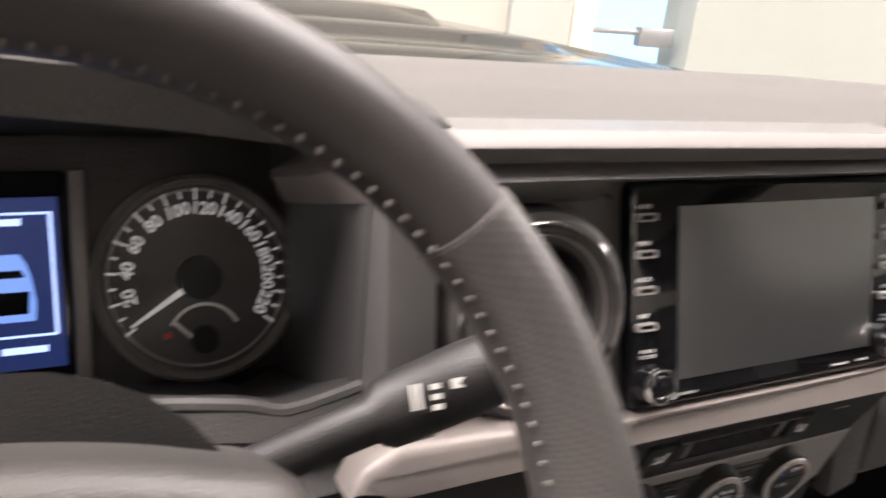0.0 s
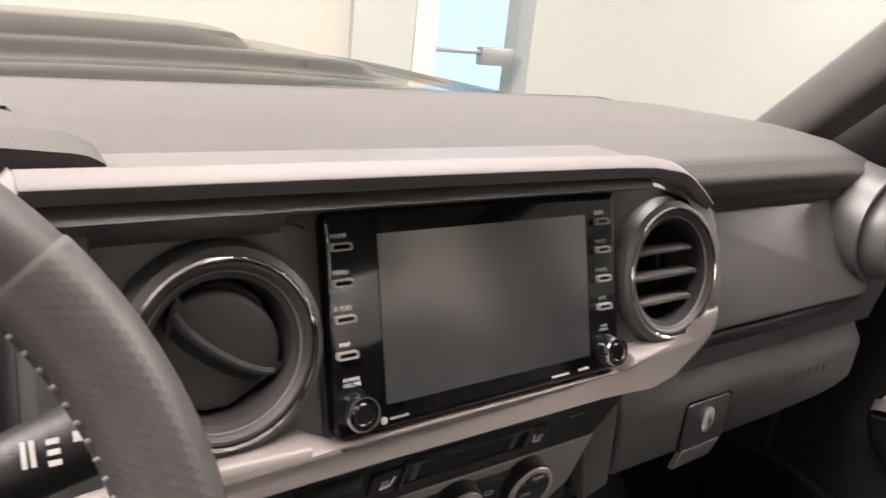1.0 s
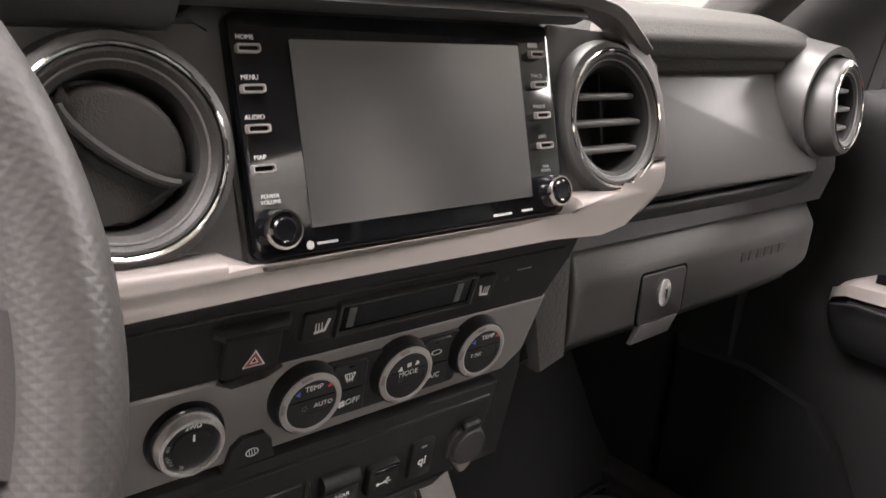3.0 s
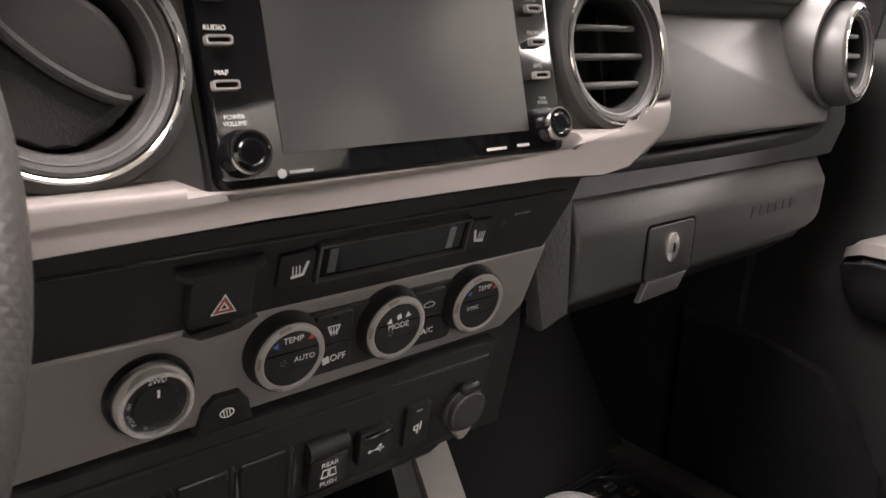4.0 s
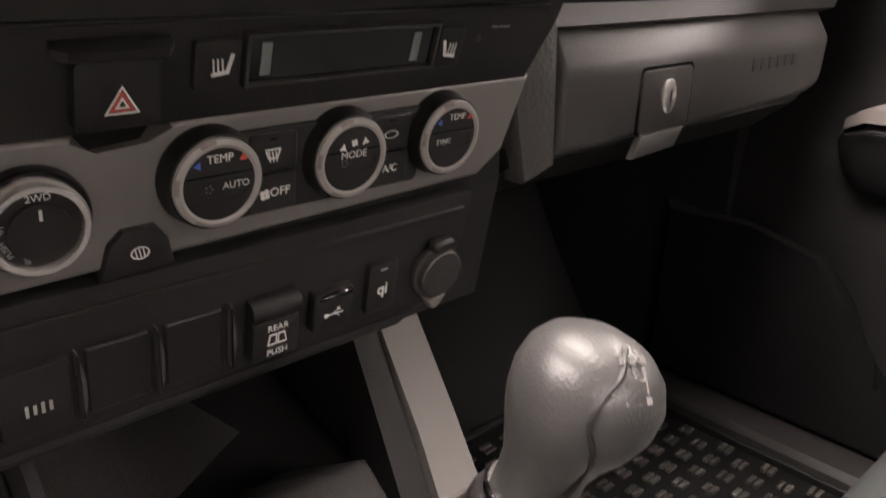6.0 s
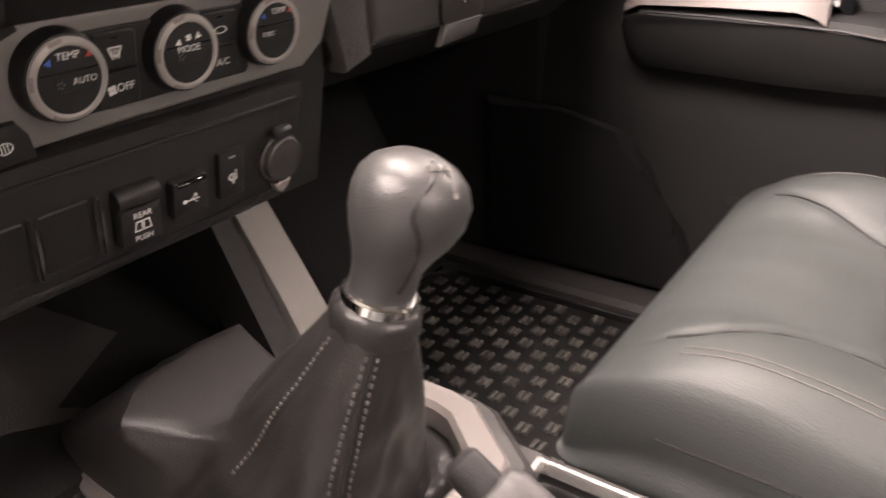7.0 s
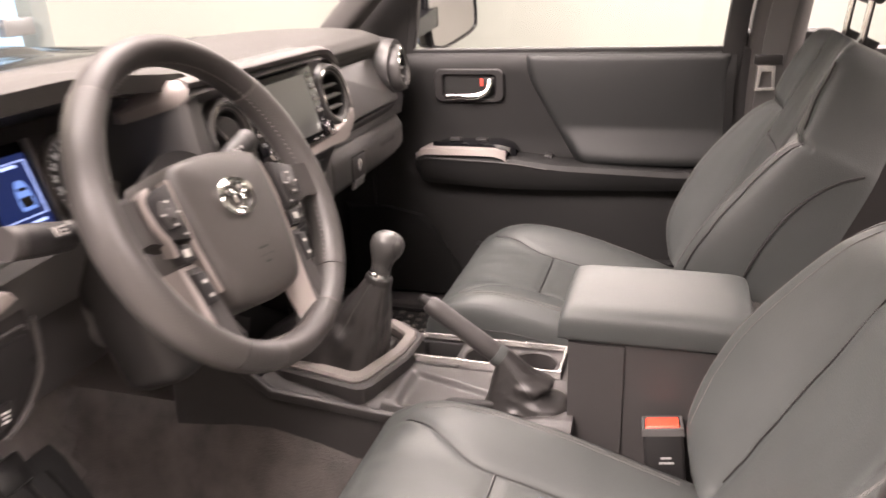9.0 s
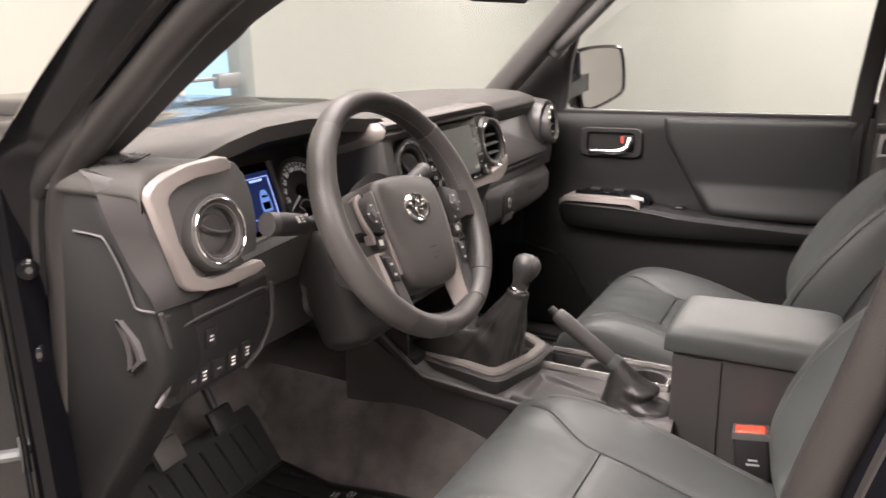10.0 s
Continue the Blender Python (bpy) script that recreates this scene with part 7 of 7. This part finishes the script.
def soft_fn(u, v):
    z = lerp(0.408, 0.655, v)
    y0 = interp(z, [0.408, 0.43, 0.595, 0.625, 0.655], [-0.384, -0.371, -0.278, -0.269, -0.268])
    y = lerp(y0, -0.712, u)
    e = math.sin(math.pi * min(1, max(0, u))) ** 0.12 * math.sin(math.pi * min(1, max(0, v))) ** 0.14
    pad = 0.050 * (1 - ease((z - 0.414) / 0.085)) * ease(u / 0.10)
    return (0.690 - (0.022 + pad) * e, y, z)


part("soft_insert", sheet(soft_fn, 40, 40, (-0.02, 0, 0)), DOORL, pdoor, "soft padded door insert", 60)


def arm_sec(y, xin, zt, zb):
    return [(0.70, y, zt), (xin + 0.03, y, zt + 0.002), (xin + 0.008, y, zt - 0.002), (xin, y, zt - 0.012), (xin + 0.004, y, zb + 0.02), (xin + 0.020, y, zb), (0.70, y, zb - 0.004)]


part("armrest", loft([arm_sec(*q) for q in ((0.012, 0.668, 0.405, 0.375), (-0.006, 0.640, 0.420, 0.362), (-0.03, 0.620, 0.432, 0.356), (-0.20, 0.606, 0.430, 0.352), (-0.26, 0.605, 0.4265, 0.352), (-0.37, 0.606, 0.416, 0.354), (-0.60, 0.612, 0.408, 0.360), (-0.715, 0.625, 0.406, 0.362))]), DOORM, pdoor, "door armrest", 40)
part("arm_crease", tube([(0.622, -0.012, 0.415), (0.609, -0.045, 0.4245), (0.6045, -0.12, 0.4245), (0.6025, -0.25, 0.4185), (0.6035, -0.33, 0.407)], 0.0015, 6), HARD, pdoor, "joint line below the trim")
part("silver_trim", loft([arm_sec(*q) for q in ((0.004, 0.655, 0.418, 0.404), (-0.008, 0.632, 0.432, 0.412), (-0.030, 0.615, 0.443, 0.424), (-0.12, 0.607, 0.446, 0.428), (-0.205, 0.603, 0.446, 0.429), (-0.225, 0.604, 0.440, 0.429), (-0.234, 0.606, 0.433, 0.428))]), SILVER, pdoor, "silver trim on the armrest", 40)
part("switch_plate", loft([arm_sec(*q) for q in ((-0.045, 0.648, 0.446, 0.435), (-0.07, 0.643, 0.455, 0.435), (-0.21, 0.632, 0.458, 0.435), (-0.238, 0.630, 0.450, 0.430), (-0.252, 0.640, 0.432, 0.424))]), GLOSS, pdoor, "gloss black window switch plate", 40)
for sy in (-0.10, -0.165):
    part("window_switch", rbox(0.02, 0.028, 0.008, 0.002, 2, pose(0.664, sy, 0.460, 0, 4, 0)), HARD, pdoor)
part("pull_pocket", rbox(0.026, 0.022, 0.010, 0.004, 3, pose(0.668, -0.325, 0.424)), HARD, pdoor)
HF = axes((0.692, -0.130, 0.585), (-1, 0, 0))
hs = framed(rrect(-0.086, -0.039, 0.086, 0.039, 0.018), rrect(-0.064, -0.026, 0.064, 0.026, 0.010), -0.006, 0.012, -0.003)
hs.transform(HF)
part("handle_surround", hs, HARD, pdoor, "black surround of the door handle")
part("handle_well", prism(rrect(-0.066, -0.028, 0.066, 0.028, 0.010), 0.003, HF, 0, 1, -0.003), GLOSS, pdoor)
hd = part("door_handle", tube(smooth_path([(0.682, -0.074, 0.558), (0.674, -0.11, 0.560), (0.670, -0.150, 0.562), (0.674, -0.176, 0.574), (0.684, -0.182, 0.598)], 6), 0.008, 14, (1, 0, 0), False), CHROME, pdoor, "chrome door handle")
part("lock_lever", rbox(0.012, 0.030, 0.022, 0.004, 2, pose(0.684, -0.178, 0.594)), HARD, pdoor)
part("lock_mark", rbox(0.002, 0.008, 0.018, 0.001, 1, pose(0.677, -0.163, 0.594)), RED, pdoor, "red lock mark")
part("speaker_grille", prism([(0.20, 0.05), (0.20, 0.292), (0.08, 0.284), (0.0, 0.266), (-0.012, 0.262), (-0.045, 0.225), (-0.072, 0.170), (-0.098, 0.142), (-0.135, 0.050)], 0.016, Matrix(((0, 0, -1, 0.660), (1, 0, 0, 0), (0, 1, 0, 0), (0, 0, 0, 1))), 0.012, 4), MATTB, pdoor, "speaker cover low on the door, darkened as in shade")
part("map_pocket", loft([[(0.67, y, 0.06), (0.64, y, 0.07), (0.635, y, z1), (0.645, y, z1 + 0.004), (0.67, y, z1)] for y, z1 in ((-0.15, 0.20), (-0.3, 0.185), (-0.6, 0.18), (-0.70, 0.19))]), DOORM, pdoor)
part("rear_edge", rbox(0.05, 0.06, 0.64, 0.006, 2, pose(0.728, -0.735, 0.345)), HARD, pdoor)
part("sash_rear", sweep([(0.716, -0.712, 0.60), (0.712, -0.724, 0.74), (0.700, -0.742, 0.90), (0.66, -0.765, 1.09)], rrect(-0.022, -0.016, 0.022, 0.016, 0.005), (1, 0, 0)), HARD, pdoor, "black window frame")
part("sash_front", sweep([(0.716, 0.035, 0.62), (0.714, 0.015, 0.70), (0.71, 0.002, 0.80), (0.70, -0.02, 0.87)], rrect(-0.012, -0.012, 0.012, 0.012, 0.004), (1, 0, 0)), HARD, pdoor)
part("sail_panel", prism([(0.03, 0.655), (0.20, 0.655), (0.17, 0.74), (0.0, 0.87)], 0.02, Matrix(((0, 0, -1, 0.72), (1, 0, 0, 0), (0, 1, 0, 0), (0, 0, 0, 1))), 0.004), HARD, pdoor, "black sail panel")
part("sill_strip", sweep([(0.712, 0.03, 0.663), (0.712, -0.71, 0.664)], rrect(-0.008, -0.006, 0.008, 0.006, 0.003)), HARD, pdoor)
wg = part("window", loft([[(0.722, 0.03, 0.655), (0.722, -0.72, 0.655), (0.726, -0.72, 0.655), (0.726, 0.03, 0.655)], [(0.712, -0.05, 0.86), (0.712, -0.74, 0.86), (0.716, -0.74, 0.86), (0.716, -0.05, 0.86)], [(0.68, -0.36, 1.09), (0.68, -0.76, 1.09), (0.684, -0.76, 1.09), (0.684, -0.36, 1.09)]]), GLASS, pdoor, "clear side window")
wg.visible_shadow = False

smirror = thing("side_mirror", "black door mirror with a rounded glass", "side mirror", (0.95, 0.06, 0.66))
MF = axes((1.05, 0.01, 0.737), (-0.28, -0.95, 0.05)) @ Matrix.Diagonal((1.34, 1.0, 1, 1))
MO = smooth_path([(-0.085, -0.075, 0), (-0.092, 0.05, 0), (-0.078, 0.085, 0), (0.06, 0.088, 0), (0.092, 0.06, 0), (0.098, -0.03, 0), (0.075, -0.065, 0), (-0.03, -0.096, 0), (-0.07, -0.094, 0)], 4, True)
part("shell", loft([[tuple(MF @ Vector((p.x * s, p.y * s, z))) for p in MO] for s, z in ((0.3, -0.10), (0.7, -0.085), (0.95, -0.05), (1.04, -0.012), (1.04, 0.0), (0.97, 0.004), (0.93, -0.004))]), PAINT, smirror)
part("mirror_glass", loft([[tuple(MF @ Vector((p.x * 0.93, p.y * 0.93, z))) for p in MO] for z in (-0.006, -0.002)]), MIRROR, smirror, "mirror glass")
part("foot", loft([[(0.74, 0.03, 0.68), (0.74, 0.10, 0.68), (0.74, 0.10, 0.72), (0.74, 0.03, 0.72)], [(0.98, 0.03, 0.70), (0.98, 0.09, 0.70), (0.98, 0.09, 0.75), (0.98, 0.03, 0.75)]]), PAINT, smirror)

rvm = thing("rear_view_mirror", "black rear view mirror on the windshield", "mirror", (0, -0.1, 0.96))
part("housing", rbox(0.24, 0.035, 0.07, 0.015, 4, pose(-0.005, -0.115, 0.968, 8, 0, 0)), HARD, rvm)
part("glass", rbox(0.225, 0.003, 0.055, 0.001, 1, pose(-0.005, -0.135, 0.966, 8, 0, 0)), MIRROR, rvm)
part("stem", tube([(0, -0.10, 0.98), (0, -0.06, 1.0), (0, -0.03, 0.985)], 0.01, 10), HARD, rvm)

grab = thing("grab_handle", "dark grey grab handle on the front pillar", "grab handle", (0.6, -0.1, 0.9))
part("grip", tube(smooth_path([(0.612, 0.004, 0.838), (0.585, -0.020, 0.842), (0.566, -0.056, 0.868), (0.560, -0.125, 0.930), (0.556, -0.19, 0.990), (0.566, -0.23, 1.028), (0.592, -0.25, 1.05)], 6), 0.0165, 14), FASCIA, grab)
part("foot", rbox(0.05, 0.07, 0.05, 0.016, 3, pose(0.610, 0.008, 0.842, 42, 0, 0)), FASCIA, grab)
part("foot", rbox(0.05, 0.07, 0.05, 0.016, 3, pose(0.594, -0.255, 1.052, 42, 0, 0)), FASCIA, grab)

# ---- footwells ----
def mat_thing(name, outline, z, tilt, label, studs, ridges):
    mt = thing(name, label, "floor mat", (outline[0][0], outline[0][1], z), group="rubber floor mats")
    m = pose(0, 0, z)
    part("sheet", prism(outline, 0.006, m, 0.002, 1), RUBBER, mt)
    n = len(outline)
    part("raised_edge", sweep([(x, y, z + 0.008) for x, y in outline], rrect(-0.004, -0.006, 0.004, 0.008, 0.002), (0, 0, 1), True), RUBBER, mt)
    bits = []
    x0, x1, y0, y1 = studs
    j = 0
    y = y0
    while y < y1:
        x = x0 + (0.017 if j % 2 else 0)
        while x < x1:
            bits.append(rbox(0.017, 0.0058, 0.005, 0.001, 1, pose(x, y, z + 0.0085)))
            bits.append(rbox(0.017, 0.0058, 0.005, 0.001, 1, pose(x, y + 0.0085, z + 0.0085)))
            x += 0.034
        y += 0.0275
        j += 1
    sb = part("studs", joined(*bits), RUBBERD, mt, "paler raised studs")
    sb["kind"] = "stuff"
    for a, b in ridges:
        part("ridge", tube([a, b], 0.004, 6), RUBBER, mt)
    return mt


mat_thing("floor_mat", [(0.20, -0.30), (0.60, -0.30), (0.60, 0.22), (0.54, 0.27), (0.22, 0.27)], 0.012, 0, "black rubber passenger floor mat with raised studs", (0.225, 0.585, -0.27, 0.25), [])
mat_thing("floor_mat", [(-0.62, -0.22), (-0.25, -0.22), (-0.268, 0.02), (-0.290, 0.13), (-0.262, 0.28), (-0.60, 0.28)], 0.012, 0, "black rubber driver's floor mat with grooves", (-0.60, -0.285, -0.20, 0.12), [((-0.58 + 0.05 * k, 0.12, 0.02), (-0.56 + 0.045 * k, 0.265, 0.022)) for k in range(7)])
toe = thing("toe_mat", "black grooved rubber mat up the toe board", "floor mat", (-0.4, 0.3, 0.05), group="rubber floor mats")
part("sheet", loft([[(-0.62, 0.28, 0.020), (-0.262, 0.28, 0.020), (-0.262, 0.28, 0.028), (-0.62, 0.28, 0.028)], [(-0.60, 0.36, 0.085), (-0.235, 0.36, 0.085), (-0.235, 0.36, 0.095), (-0.60, 0.36, 0.095)], [(-0.58, 0.38, 0.12), (-0.25, 0.38, 0.12), (-0.25, 0.37, 0.13), (-0.58, 0.37, 0.13)]]), RUBBER, toe)
# dark sheet added over the carpet in place of footwell shade
ptoe = thing("toe_mat", "black sheet up the passenger toe board, standing in for shade", "floor mat", (0.4, 0.3, 0.05), group="rubber floor mats")
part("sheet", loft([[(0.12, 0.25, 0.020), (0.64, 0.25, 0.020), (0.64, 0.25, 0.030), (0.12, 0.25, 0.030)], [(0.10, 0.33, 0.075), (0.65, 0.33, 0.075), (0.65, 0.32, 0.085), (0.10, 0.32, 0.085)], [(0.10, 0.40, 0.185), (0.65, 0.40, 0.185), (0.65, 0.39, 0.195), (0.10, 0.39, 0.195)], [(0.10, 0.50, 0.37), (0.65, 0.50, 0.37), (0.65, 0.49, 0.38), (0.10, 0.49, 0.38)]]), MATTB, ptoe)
part("edge", tube([(0.125, 0.25, 0.034), (0.635, 0.25, 0.034)], 0.005, 8), RUBBER, ptoe)
for k in range(8):
    part("ridge", tube([(-0.58 + 0.042 * k, 0.285, 0.030), (-0.57 + 0.042 * k, 0.345, 0.083), (-0.57 + 0.042 * k, 0.36, 0.097)], 0.0045, 6), RUBBER, toe)
for px, nm in ((-0.516, "clutch pedal"), (-0.379, "brake pedal")):
    pd = thing("pedal", "worn rubber " + nm, "pedal", (px, 0.33, 0.17), group="pedals")
    part("pad", rbox(0.06, 0.014, 0.05, 0.005, 2, pose(px, 0.315, 0.17, -30, 0, 0)), RUBBERD if px < -0.5 else RUBBER, pd)
    for k in range(3 if px < -0.5 else 0):
        part("rib", rbox(0.05, 0.004, 0.006, 0.001, 1, pose(px, 0.306 + 0.006 * k, 0.156 + 0.013 * k, -30, 0, 0)), STEEL, pd)
    part("arm", tube([(px, 0.325, 0.175), (px, 0.38, 0.28), (px, 0.42, 0.45)], 0.008, 8), HARD, pd)
slab("kick_panel_passenger", 0.655, 0.70, 0.12, 0.62, 0.0, 0.70, DOORM, "dark kick panel in the footwell", "trim")
slab("kick_panel_driver", -0.745, -0.69, 0.26, 0.62, 0.0, 0.62, HARD, "dark kick panel in the footwell", "trim")

# The driver's door, wide open, added out of view to shade the jamb
ddoor = thing("driver_door", "black driver's door standing wide open, added out of view as shade", "door", (-0.86, 0.3, 0.0))
DDM = Matrix.Translation((-0.88, 0.33, 0)) @ pose(0, 0, 0, 0, 0, 202)
part("outer_skin", rbox(0.98, 0.05, 0.74, 0.02, 2, DDM @ pose(0.50, -0.05, 0.28)), PAINT, ddoor)
part("inner_panel", rbox(0.80, 0.05, 0.64, 0.02, 2, DDM @ pose(0.57, 0.0, 0.30)), GREYP, ddoor)
part("hinge_edge", rbox(0.14, 0.06, 0.66, 0.02, 2, DDM @ pose(0.095, 0.004, 0.30)), PAINT, ddoor)
part("window_frame", framed([(0.06, 0.66), (0.98, 0.66), (0.98, 1.10), (0.44, 1.10)], [(0.12, 0.67), (0.94, 0.67), (0.94, 1.06), (0.46, 1.06)], -0.02, 0.02, -0.02, DDM @ pose(0, 0, 0, 90, 0, 0)), HARD, ddoor)
